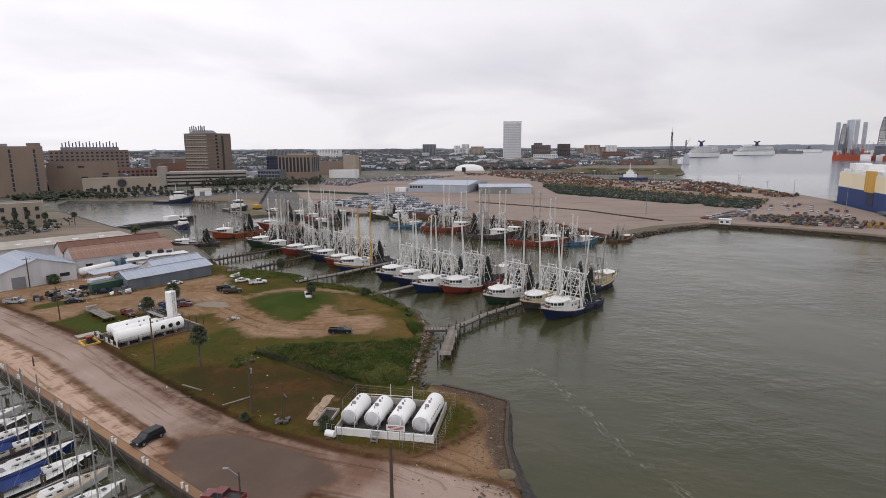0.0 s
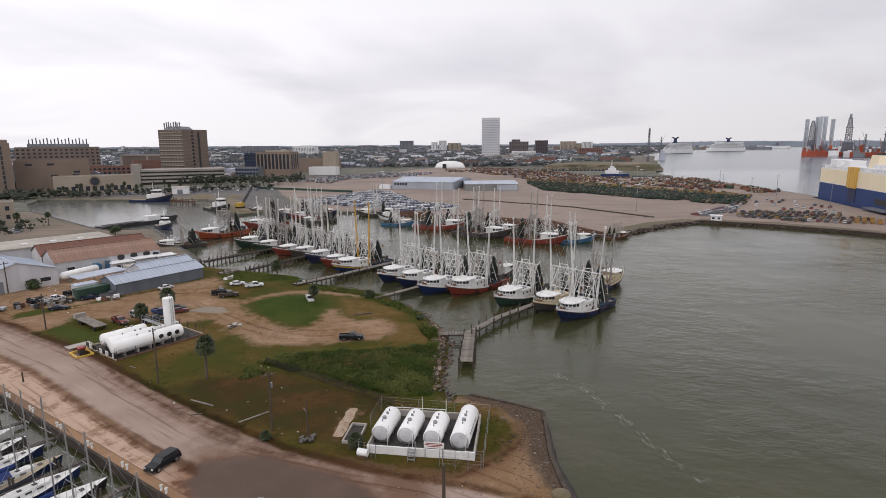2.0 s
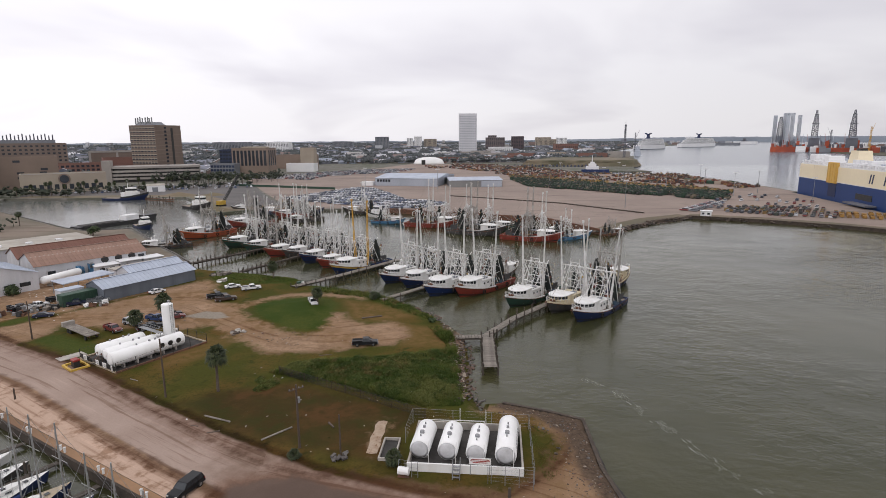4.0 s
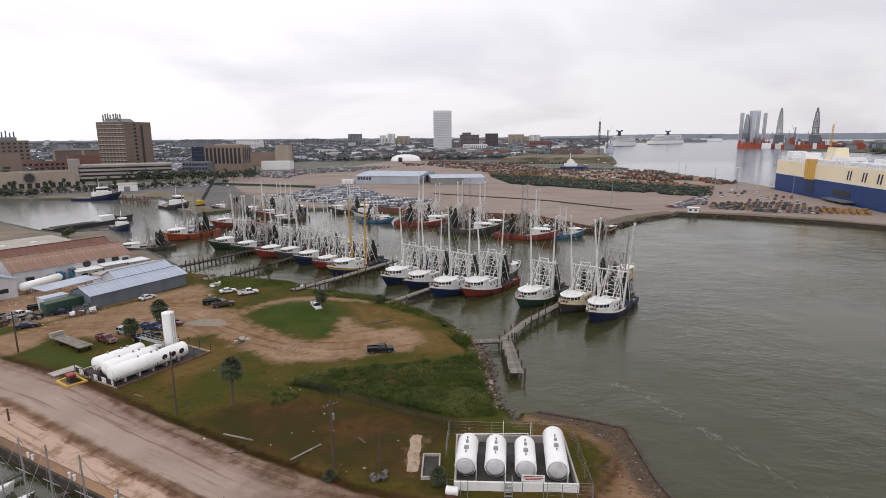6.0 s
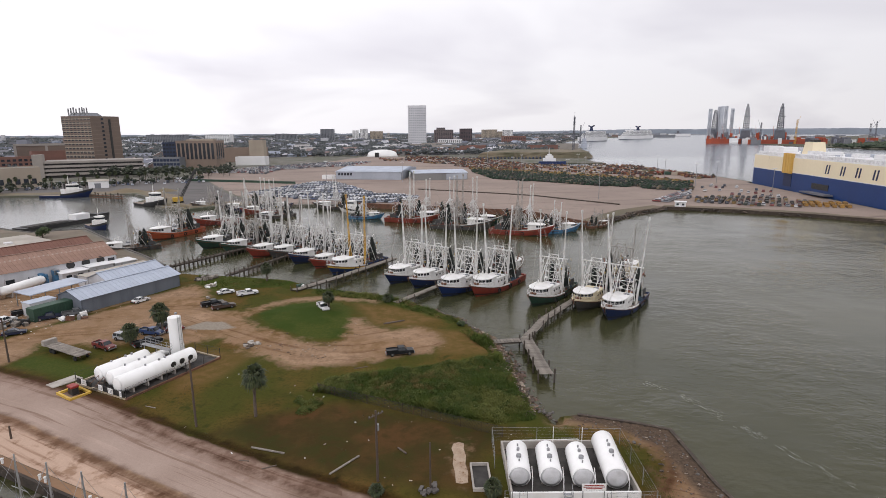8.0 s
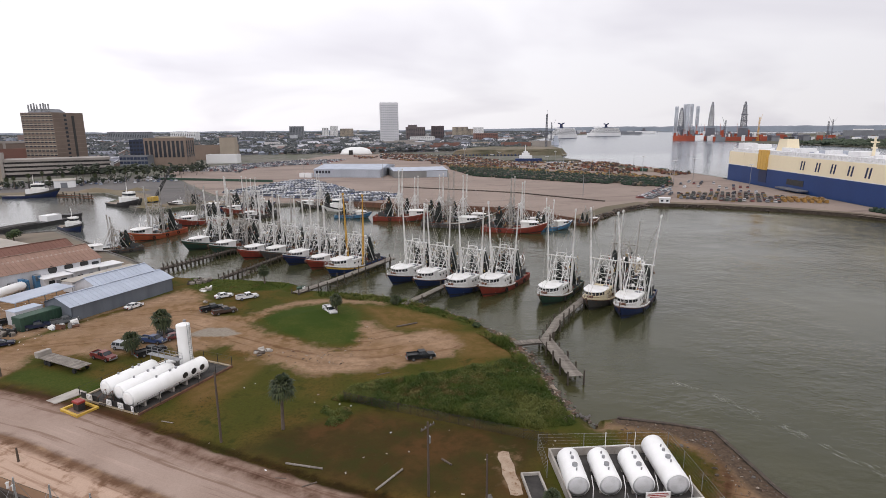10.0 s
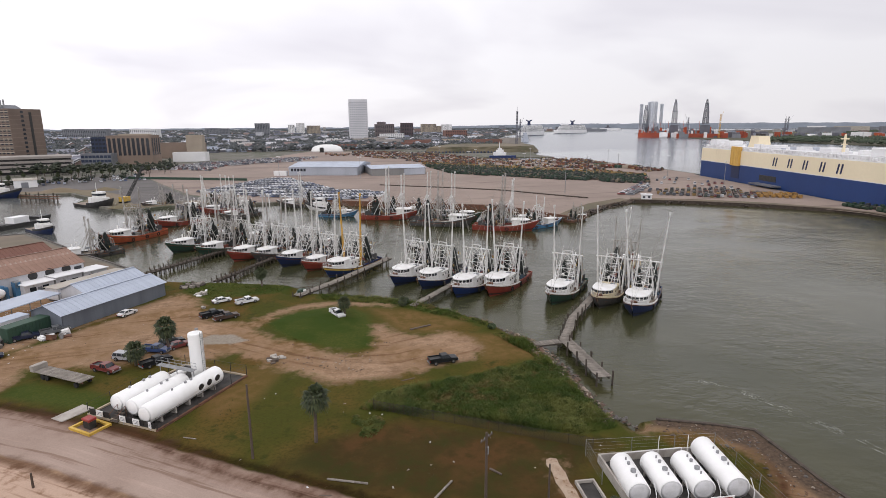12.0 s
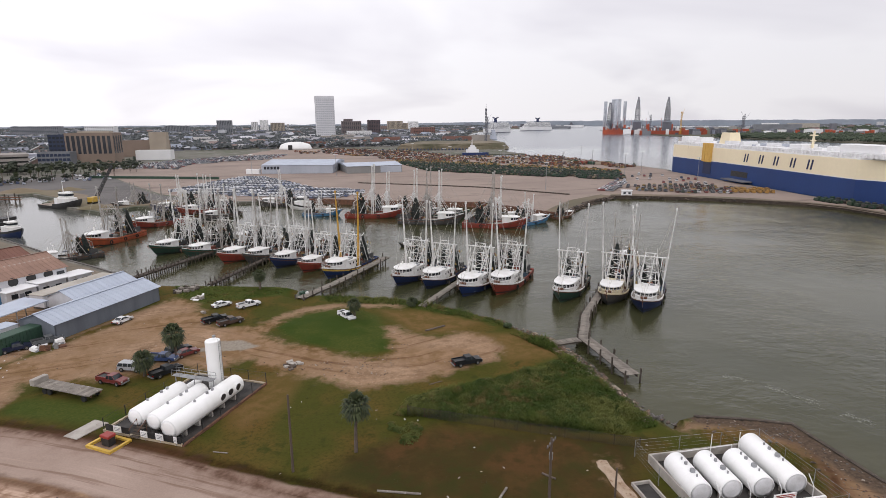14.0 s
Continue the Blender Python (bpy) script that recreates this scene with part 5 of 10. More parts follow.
        return finish(bm, "radar", "white_paint")

    def sat_dome():
        bm = B(); tube(bm, (4.8, -0.9, 4.4), (4.8, -0.9, 5.7), 0.24, 0.2, 8)
        return finish(bm, "aerial_dome", "white_paint")

    def whip():
        bm = B(); tube(bm, (3.6, -1.4, 4.2), (3.6, -1.4, 8.0), 0.03, 0.02, 4)
        return finish(bm, "whip_aerial", "white_paint")
    part("radar", cached("radar", radar), None, boat)
    part("aerial_dome", cached("sat_dome", sat_dome), None, boat)
    part("whip_aerial", cached("whip", whip), None, boat)

    def raft():
        bm = B(); box(bm, -0.6, 0.4, 3.56, 0.9, 1.5, 4.0)
        return finish(bm, "roof_locker", "far_grey")
    part("roof_locker", cached("raft", raft), None, boat)

    def bow_rail():
        bm = B()
        for sy in (1, -1):
            last = None
            for i in range(7):
                s = 0.72 + 0.27 * i / 6
                p = Vector(((s - 0.5) * L, sy * hull_half(s, beam), sheer(s) + 0.6))
                q = p + Vector((0.05, 0, 0.75))
                tube(bm, p, q, 0.03, 0.03, 4)
                if last:
                    tube(bm, last, q, 0.03, 0.03, 4)
                last = q
        return finish(bm, "bow_rail", "rig_white")
    if rails:
        part("bow_rail", cached("bow_rail", bow_rail), None, boat)["kind"] = "stuff"

    def anchor():
        bm = B(); tube(bm, (11.2, 0, 3.6), (12.6, 0, 3.8), 0.14, 0.12, 6); tube(bm, (12.3, -0.45, 3.45), (12.3, 0.45, 3.45), 0.08, 0.08, 5); tube(bm, (12.3, 0, 3.45), (12.1, 0, 2.45), 0.07, 0.07, 5)
        return finish(bm, "anchor", "rust")
    part("anchor", cached("anchor", anchor), None, boat)
    for x, sy in ((-7.0, 1), (-2.0, 1), (3.5, 1), (-5.0, -1), (1.0, -1)):
        part("fender_tyre", cached(("tyre", x, sy), lambda: tyre_ring(x, sy * (hull_half(x / L + 0.5, beam) + 0.2), 0.9)), None, boat, "black tyre fender")
    return boat


D0 = (-0.72, -0.69)
for x, y, hull, rig, upper, stripe, sc, H, lean, label in (
        (-20.0, 173.0, "hull_navy", "rig_white", "white_paint", None, 0.98, 21.5, 0.8, "navy-hulled steel shrimp boat with white cabin and raised outriggers"),
        (-13.9, 167.3, "hull_navy", "rig_white", "white_paint", None, 0.95, 22.0, 1.0, "dark navy shrimp boat with white wheelhouse beside a timber dock"),
        (-7.8, 158.0, "hull_blue", "rig_white", "white_paint", None, 1.0, 21.5, 0.7, "blue-hulled shrimp boat with broad white wheelhouse roof"),
        (0.3, 156.0, "hull_red", "rig_white", "white_paint", None, 1.02, 22.0, 1.3, "brick-red shrimp boat with white cabin and rust streaks"),
        (11.8, 145.2, "hull_green", "rig_white", "white_paint", None, 0.98, 22.5, 0.6, "dark green shrimp boat with white rig moored at the dock"),
        (20.8, 139.4, "hull_grey", "rig_white", "cream_paint", None, 0.97, 23.0, 1.0, "black-hulled shrimp boat with cream wheelhouse and dark nets"),
        (24.9, 132.3, "hull_navy", "rig_white", "white_paint", None, 1.0, 22.0, 1.8, "navy shrimp boat with white wheelhouse at the outer berth")):
    shrimp_boat(x, y, *D0, hull, label, rig, upper, stripe, sc, H, lean, seed=int(x + 50))
shrimp_boat(53.0, 170.5, 0.76, 0.65, "hull_navy", "old shrimp boat with cream bulwark and navy hull, rafted outside", "rig_grey", "cream_paint", None, 0.95, 17.0, 0.6, seed=2)
shrimp_boat(22.0, 184.0, 0.72, 0.69, "hull_grey", "dark weathered shrimp boat rafted astern of the others", "rig_grey", "white_paint", None, 0.8, 12.0, 0.6, seed=1, low=True)

for i, (x, y, hull, rig, upper, stripe, sc, H, label) in enumerate((
        (-82.3, 235.0, "hull_green", "rig_white", "white_paint", None, 1.0, 20.0, "green shrimp boat with low white wheelhouse in the packed row"),
        (-72.2, 225.6, "hull_green", "rig_grey", "white_paint", None, 0.98, 21.0, "dark green shrimp boat with grey rusty rig"),
        (-62.1, 215.6, "hull_red", "rig_white", "white_paint", None, 0.97, 22.0, "dark red shrimp boat with white rig in the packed row"),
        (-55.0, 212.0, "hull_grey", "rig_white", "white_paint", None, 0.95, 21.0, "grey-hulled shrimp boat with white cabin"),
        (-47.8, 203.5, "hull_navy", "rig_white", "white_paint", None, 0.97, 22.5, "navy shrimp boat with white bulwark in the packed row"),
        (-41.0, 196.0, "hull_red", "rig_white", "white_paint", None, 0.9, 20.0, "rust-red shrimp boat with small white wheelhouse"),
        (-35.7, 186.9, "hull_blue", "rig_yellow", "white_paint", "yellow_paint", 1.0, 22.5, "blue and yellow shrimp boat with tall yellow outriggers"))):
    shrimp_boat(x, y, -0.72, -0.69, hull, label, rig, upper, stripe, sc, H, 0.8, seed=i, group="packed row of shrimp boats", low=i not in (6,))
for i, (x, y, dx, dy, hull, rig, sc, H, label) in enumerate((
        (-106, 255.5, -0.55, -0.83, "hull_orange", "rig_grey", 1.15, 17.0, "long orange-red fishing boat with black nets hung aft"),
        (-115.5, 234.8, -0.9, -0.43, "hull_grey", "rig_grey", 0.85, 15.0, "weathered black trawler with white cabin at the shed quay"),
        (-95, 289, -0.75, -0.66, "hull_red", "rig_grey", 1.0, 17.0, "old red trawler with black nets in the inner basin"),
        (-70, 300, -0.75, -0.66, "hull_grey", "rig_white", 0.9, 17.0, "dark trawler with white mast frame in the inner basin"),
        (-92, 336, -0.97, -0.2, "hull_navy", "rig_white", 1.0, 17.0, "navy trawler with yellow bulwark along the far quay"),
        (-112, 356, -0.9, -0.4, "hull_grey", "rig_grey", 0.8, 15.0, "old trawler with tan deckhouse along the far quay"),
        (-58, 338, 0.95, -0.3, "hull_navy", "rig_white", 0.9, 18.0, "navy trawler with white rig along the far quay"),
        (-12, 292, 0.93, -0.36, "hull_sky", "rig_white", 0.75, 14.0, "small blue trawler tied stern to stern"),
        (13.5, 276, 0.93, -0.36, "hull_red", "rig_white", 1.15, 20.0, "long red trawler with white bow under the bulkhead"),
        (29, 269, 0.88, -0.47, "hull_grey", "rig_white", 1.0, 21.0, "white-decked grey trawler under the bulkhead"),
        (30, 250, 0.85, -0.52, "hull_grey", "rig_grey", 1.15, 20.0, "black trawler with dark nets and rusty rig"),
        (50.5, 232.5, 0.85, -0.52, "hull_red", "rig_grey", 1.1, 20.0, "dark red trawler with rusty mast frame"),
        (66, 240, 0.98, 0.1, "hull_sky", "rig_white", 0.85, 15.0, "light blue trawler with white wheelhouse"),
        (20, 284, 0.9, -0.43, "hull_grey", "rig_white", 0.95, 20.0, "grey trawler rafted behind a red one"),
        (38, 262, 0.86, -0.5, "hull_green", "rig_white", 1.0, 21.0, "green trawler rafted inside a black one"),
        (58, 244, 0.86, -0.5, "hull_grey", "rig_white", 0.95, 20.0, "dark trawler with tall white outriggers rafted inside"),
        (-80, 322, -0.9, -0.4, "hull_red", "rig_white", 0.95, 19.0, "red trawler with white rig near the far quay"),
        (-44, 336, -0.95, 0.2, "hull_grey", "rig_white", 0.95, 19.0, "grey trawler with yellow boom near the far quay"),
        (85, 250, 0.9, 0.42, "rust", "rig_grey", 0.6, 13.0, "derelict rust-brown trawler at the end of the bulkhead"))):
    shrimp_boat(x, y, dx, dy, hull, label, rig, "white_paint" if hull != "rust" else "rust", None, sc, H, 0.5, seed=i + 3, group="boats of the inner basin", low=True, rails=False)

for i, (x, y, hull, rig, sc, H, label) in enumerate((
        (-63.0, 255.0, "hull_grey", "rig_white", 0.95, 20.0, "dark shrimp boat in the second tier with white rig"),
        (-52.0, 246.5, "hull_red", "rig_white", 0.95, 21.0, "red shrimp boat in the second tier with hanging nets"),
        (-41.0, 236.0, "hull_navy", "rig_grey", 0.95, 20.0, "navy shrimp boat in the second tier with rusty rig"),
        (-30.5, 226.5, "hull_grey", "rig_white", 0.9, 20.0, "grey shrimp boat in the second tier with white outriggers"))):
    shrimp_boat(x, y, 0.72, 0.69, hull, label, rig, "white_paint", None, sc, H, 0.7, seed=i + 1, group="packed row of shrimp boats", low=True, rails=False)

# ---- docks ----
def dock(pts, width, z, label, piles=True, rail_h=1.3, spacing=3.2, skew=1.0, wood="timber"):
    """A plank dock along a line, on piles that stand up past the deck."""
    x0, y0 = pts[0]
    ob = thing("dock", pose(x0, y0, 0), label, "dock")
    rng = random.Random(int(x0 * 7 + y0))
    inv = Matrix.Translation((-x0, -y0, 0))
    for (ax, ay), (bx, by) in zip(pts, pts[1:]):
        m = inv @ facing(ax, ay, 0, bx - ax, by - ay)
        L = math.hypot(bx - ax, by - ay)
        for sy in (-1, 1):
            bm = B(); box(bm, 0, sy * width * 0.36 - 0.1, z - 0.45, L, sy * width * 0.36 + 0.1, z - 0.1, m)
            part("stringer", bm, "pile", ob)
        n = max(1, int(L / 0.62))
        for i in range(n):
            key = ("plank", round(width, 1), rng.randrange(3), wood)

            def plank():
                b2 = B(); k = key[2]
                box(b2, 0.02, -width / 2 - 0.06 * k, -0.06, 0.58, width / 2 + 0.05 * (2 - k), 0.0)
                return finish(b2, "plank", key[3])
            me = cached(key, plank)
            p = part("plank", me, None, ob)
            p.matrix_basis = m @ pose(i * L / n, 0, z + rng.uniform(-0.02, 0.03), 0, 0, rng.uniform(-1.5, 1.5))
        if piles:
            k = max(1, int(L / spacing))
            for i in range(k + 1):
                for sy in (-1, 1):
                    if rng.random() < 0.12:
                        continue
                    h = z + rail_h * rng.uniform(0.5, 1.15)
                    b2 = B(); tube(b2, (0, 0, -2.2), (rng.uniform(-0.1, 0.1), rng.uniform(-0.1, 0.1), h), 0.18, 0.15, 7)
                    p = part("post", b2, "pile", ob)
                    p.matrix_basis = m @ pose(i * L / k * skew, sy * (width / 2 + 0.18), 0)
    return ob


dock([(0.1, 105.4), (1.2, 113.5), (2.4, 122.4)], 2.3, 1.6, "weathered plank dock with tall dark piles near the shore")
dock([(1.8, 121.6), (9.8, 132.2), (17.2, 139.4), (25.1, 147.0), (33.5, 154.5)], 1.7, 1.6, "long weathered timber dock between moored shrimp boats")
dock([(-4.4, 121.9), (1.0, 121.6)], 1.9, 1.55, "short plank gangway from the bank to the dock", piles=False)
dock([(-20.4, 151.4), (-7.6, 164.0), (2.5, 174)], 1.7, 1.5, "narrow timber dock between the shrimp boats", rail_h=0.9, spacing=4.5)
dock([(-45.2, 167.0), (-35.4, 176.2), (-15.5, 198.6)], 2.2, 1.75, "timber dock with a ramp beside a blue shrimp boat", rail_h=1.0)
dock([(-65.3, 188.6), (-49.5, 212.6)], 1.5, 1.4, "narrow timber dock with a row of dark piles", rail_h=1.0, spacing=1.8, wood="old_timber")
dock([(-85.0, 202.4), (-65.8, 227.2)], 2.0, 1.5, "old timber dock with close-set dark piles", rail_h=1.1, spacing=1.6, wood="old_timber")
dock([(62, 246), (78, 250)], 2.0, 1.6, "rough timber landing under the bulkhead", rail_h=1.0)

# ---- fuel tanks on the point ----
def tank(name_m, L, r, label, parent_group, ends="tank_end", manholes=(), saddles=3, dome=0.12, lift=0.12):
    """A lying steel tank along its own x axis, resting on saddles at z = 0."""
    ob = thing("storage_tank", name_m, label, "storage tank", parent_group)
    zc = r + lift
    n = 28
    bm = B()
    xs = [(-L / 2 - dome, 0.90), (-L / 2 - dome * 0.4, 0.985), (-L / 2, 1.0), (-L / 6, 1.0), (L / 6, 1.0), (L / 2, 1.0), (L / 2 + dome * 0.4, 0.985), (L / 2 + dome, 0.90)]
    loft(bm, [[Vector((x, r * k * math.cos(2 * math.pi * i / n), zc + r * k * math.sin(2 * math.pi * i / n))) for i in range(n)] for x, k in xs], True, False)
    part("shell", bm, "tank_white", ob, smooth=True)
    for s in (-1, 1):
        bm = B()
        rings = [[Vector((s * (L / 2 + dome * (1 + 0.9 * (1 - k * k))), r * 0.9 * k * math.cos(2 * math.pi * i / n), zc + r * 0.9 * k * math.sin(2 * math.pi * i / n))) for i in range(n)] for k in (1.0, 0.7, 0.35, 0.05)]
        loft(bm, rings if s > 0 else [q[::-1] for q in rings])
        part("end_cap", bm, ends, ob, "grey domed end plate" if ends == "tank_end" else "", smooth=True)
    for x in (-L / 6, L / 6):
        bm = B()
        loft(bm, [[Vector((x + d, (r + 0.012) * math.cos(2 * math.pi * i / n), zc + (r + 0.012) * math.sin(2 * math.pi * i / n))) for i in range(n)] for d in (-0.035, 0.035)], True, False)
        part("weld_band", bm, "tank_white", ob)
    for i in range(saddles):
        x = -L * 0.38 + L * 0.76 * i / max(1, saddles - 1)
        bm = B(); prism(bm, [(x - 0.15, -r * 0.75), (x + 0.15, -r * 0.75), (x + 0.15, r * 0.75), (x - 0.15, r * 0.75)], 0, lift + 0.35)
        part("saddle", bm, "concrete", ob)
    for x, w in manholes:
        bm = B(); tube(bm, (x, 0, zc + r - 0.05), (x, 0, zc + r + 0.28), w, w, 12)
        part("manhole", bm, "black_paint" if w > 0.3 else "galv", ob, "dark manhole lid" if w > 0.3 else "")
    return ob


BW = 0.24
FARM = facing(-15.9, 75.0, GZ, 0.983, -0.185)
FARM_L, FARM_W = 14.6, 10.8
TANK_SPOTS = ((-13.45, 79.95, 5.5), (-9.9, 79.15, 5.4), (-6.35, 78.2, 5.4), (-2.35, 78.5, 8.0))
farm = thing("containment_wall", FARM, "low white-fronted concrete wall round four fuel tanks", "low wall", "", "structure")
for x0, y0, x1, y1, mt in ((0, 0, FARM_L, BW, "white_paint"), (0, FARM_W - BW, FARM_L, FARM_W, "concrete"), (0, BW, BW, FARM_W - BW, "concrete"), (FARM_L - BW, BW, FARM_L, FARM_W - BW, "concrete")):
    bm = B(); box(bm, x0, y0, -0.3, x1, y1, 1.15)
    part("wall_panel", bm, mt, farm)
bm = B(); box(bm, BW, BW, -0.3, FARM_L - BW, FARM_W - BW, 0.12)
part("floor_slab", bm, "bund_floor", farm)
for i, (x, y0, y1, r, lab) in enumerate(((2.1, 1.6, 7.0, 1.32, "white horizontal fuel tank with rust-stained hatch"), (5.6, 1.4, 6.8, 1.32, "white horizontal fuel tank with black valves on top"), (9.15, 1.2, 6.6, 1.32, "white horizontal fuel tank behind a warning sign"), (12.85, 0.9, 9.0, 1.38, "longer white horizontal fuel tank with faded letters"))):
    tx, ty, tl = TANK_SPOTS[i]
    m = facing(tx, ty, GZ + 0.12, 0.255, 0.967)
    tank(m, tl, r, lab, "fuel tanks on the point", manholes=((-0.9, 0.3), (0.5, 0.18), (1.4, 0.1), (-1.8, 0.09)))
    pm = thing("pipework", FARM @ pose(x, 0, 0.12), "thin steel vent and fill pipes beside a tank", "pipe")
    bm = B()
    chain(bm, [(0.5, y0 - 0.35, 0.0), (0.5, y0 - 0.35, 2.0), (0.5, y0 + 0.5, 3.0)], 0.05)
    chain(bm, [(-1.2, y0 - 0.4, 0.1), (1.4, y0 - 0.4, 0.1)], 0.06)
    if i in (1, 2):
        chain(bm, [(0.6, y1 + 1.2, 0), (0.6, y1 + 1.2, 4.6)], 0.045)
    part("pipe", bm, "rig_white", pm)
# faded letters on the long tank: plain bars
lettered = thing("tank_lettering", facing(-2.35, 78.5, GZ + 0.12, 0.255, 0.967), "faded blue block letters along the tank, worn away", "lettering")
for i in range(7):
    bm = B(); box(bm, -3.0 + i * 0.75, -1.30, 1.65, -2.6 + i * 0.75, -1.22, 2.15)
    part("letter_bar", bm, "galv", lettered)

sign = thing("warning_sign", FARM @ pose(9.2, -0.15, 0), "white warning board with red lines of writing", "sign")
bm = B(); box(bm, -1.35, -0.05, 1.5, 1.35, 0.02, 2.35); part("board", bm, "white_paint", sign)
for z, w in ((2.17, 1.1), (1.97, 1.2), (1.77, 0.9)):
    bm = B(); box(bm, -w, -0.062, z - 0.05, w, -0.05, z + 0.05); part("writing_bar", bm, "red_paint", sign)
for x in (-1.2, 1.2):
    bm = B(); tube(bm, (x, 0.05, 0), (x, 0.05, 2.3), 0.05, 0.05, 6); part("post", bm, "galv", sign)
steps = thing("steps", FARM @ pose(6.3, -0.1, 0), "small grey steel steps over the tank wall", "steps")
for i in range(4):
    bm = B(); box(bm, -0.45, -1.2 + i * 0.32, 0.2 + i * 0.3, 0.45, -0.92 + i * 0.32, 0.25 + i * 0.3); part("tread", bm, "galv", steps)
for x in (-0.45, 0.45):
    bm = B(); tube(bm, (x, -1.25, 0), (x, 0, 1.35), 0.05, 0.05, 5); tube(bm, (x, -1.25, 0), (x, -1.25, 1.0), 0.04, 0.04, 5); tube(bm, (x, -1.25, 1.0), (x, 0, 2.3), 0.04, 0.04, 5); part("stringer", bm, "galv", steps)


def fence(m, pts, h, label, mat="galv", spacing=2.6, mesh_wires=5, top=True, post_r=0.04):
    ob = thing("wire_fence", m, label, "fence")
    for (ax, ay), (bx, by) in zip(pts, pts[1:]):
        L = math.hypot(bx - ax, by - ay)
        k = max(1, round(L / spacing))
        for i in range(k + (1 if (bx, by) == pts[-1] else 0)):
            u = i / k
            bm = B(); tube(bm, (ax + (bx - ax) * u, ay + (by - ay) * u, -0.2), (ax + (bx - ax) * u, ay + (by - ay) * u, h), post_r, post_r, 5)
            part("post", bm, mat, ob)
        bm = B()
        for j in range(mesh_wires):
            z = h * (j + 1) / mesh_wires - 0.03
            tube(bm, (ax, ay, z), (bx, by, z), 0.018 if j == mesh_wires - 1 else 0.008, None, 3, False)
        part("wire", bm, mat, ob)
    return ob


fence(FARM, [(-1.2, 6.5), (-1.0, 12.2), (4.9, 12.0), (10.5, 11.8), (15.8, 11.6), (15.8, -1.4), (10.2, -1.8)], 2.3, "tall wire fence on thin posts behind the tanks", spacing=5.0)
fence(FARM, [(-0.8, -1.0), (1.6, -1.3)], 2.2, "short length of leaning wire fence", spacing=0.9)
fence(FARM, [(10.6, -1.9), (15.6, -2.6)], 2.6, "short wire fence panel before the tanks", spacing=1.7)
link = thing("chain_link_fence", facing(-37.7, 107.1, GZ, 24.9, -18.7), "dark sagging chain-link fence at the foot of the weeds", "fence")
LINK_L, LINK_H = math.hypot(24.9, 18.7), 1.5
for i in range(11):
    x = i * LINK_L / 10
    bm = B(); tube(bm, (x, 0, -0.2), (x + 0.05 * math.sin(i * 2.1), 0.06 * math.sin(i * 1.3), LINK_H + (0.25 if i == 0 else 0.05)), 0.05, 0.045, 6); part("post", bm, "old_timber", link)
bm = B()
for i in range(150):
    x = i * LINK_L / 150
    for dx in (-0.55, 0.55):
        q = min(max(x + dx, 0), LINK_L)
        tube(bm, (x, 0.02, 0.02), (q, 0.02, LINK_H - 0.08 - 0.05 * math.sin(q * 2.4) ** 2), 0.019, 0.019, 3, False)
part("mesh", bm, "black_paint", link, "rusted dark wire mesh")
bm = B(); chain(bm, [(i * LINK_L / 30, 0.02, LINK_H - 0.06 - 0.05 * math.sin(i * LINK_L / 30 * 2.4) ** 2) for i in range(31)], 0.02, 4); part("top_wire", bm, "black_paint", link)
pm = thing("pipework", FARM @ pose(0, 0, 0), "white pipe frame over the tank wall", "pipe")
bm = B(); chain(bm, [(1.3, 8.4, 0.1), (1.3, 8.4, 2.6), (9.5, 8.6, 2.6), (9.5, 8.6, 0.1)], 0.06); part("pipe", bm, "rig_white", pm)
bm = B(); tube(bm, (-0.9, -0.3, 0.75), (0.5, -0.5, 0.75), 0.5, 0.5, 12)
ob = thing("small_tank", FARM @ pose(0, -0.7, 0), "small white drum tank on a stand", "tank")
part("shell", bm, "tank_white", ob)
bm = B(); box(bm, -0.9, -0.8, 0, 0.5, 0.0, 0.3); part("stand", bm, "rust", ob)
pit = thing("concrete_pit", facing(-19.6, 77.6, GZ, 0.97, -0.16), "narrow open concrete pit with dark water", "pit", "", "structure")
for x0, y0, x1, y1 in ((0, 0, 2.3, 0.2), (0, 5.0, 2.3, 5.2), (0, 0.2, 0.2, 5.0), (2.1, 0.2, 2.3, 5.0)):
    bm = B(); box(bm, x0, y0, -0.3, x1, y1, 0.45); part("wall_panel", bm, "concrete", pit)
bm = B(); box(bm, 0.2, 0.2, -0.3, 2.1, 5.0, 0.08); part("floor_slab", bm, "bund_floor", pit)
slab = B(); prism(slab, [(-0.75, -4.3), (-0.1, -4.55), (0.7, -4.35), (0.85, -2.2), (0.68, -0.6), (0.9, 1.2), (0.72, 2.9), (0.85, 4.1), (0.2, 4.4), (-0.5, 4.2), (-0.85, 3.0), (-0.65, 1.6), (-0.9, -0.4), (-0.7, -2.4)], -0.1, 0.06)
solid("concrete_slab", slab, surface("sandy_pad", (0.40, 0.31, 0.23), (0.29, 0.20, 0.135), 0.7, 5, 0.95, wear=(0.20, 0.115, 0.06), wear_at=0.56, vary=0.25, bump=0.3), "broken pale concrete slab with brown stains in the grass", "slab", "structure", facing(-19.8, 83.8, GZ, 0.99, -0.15))

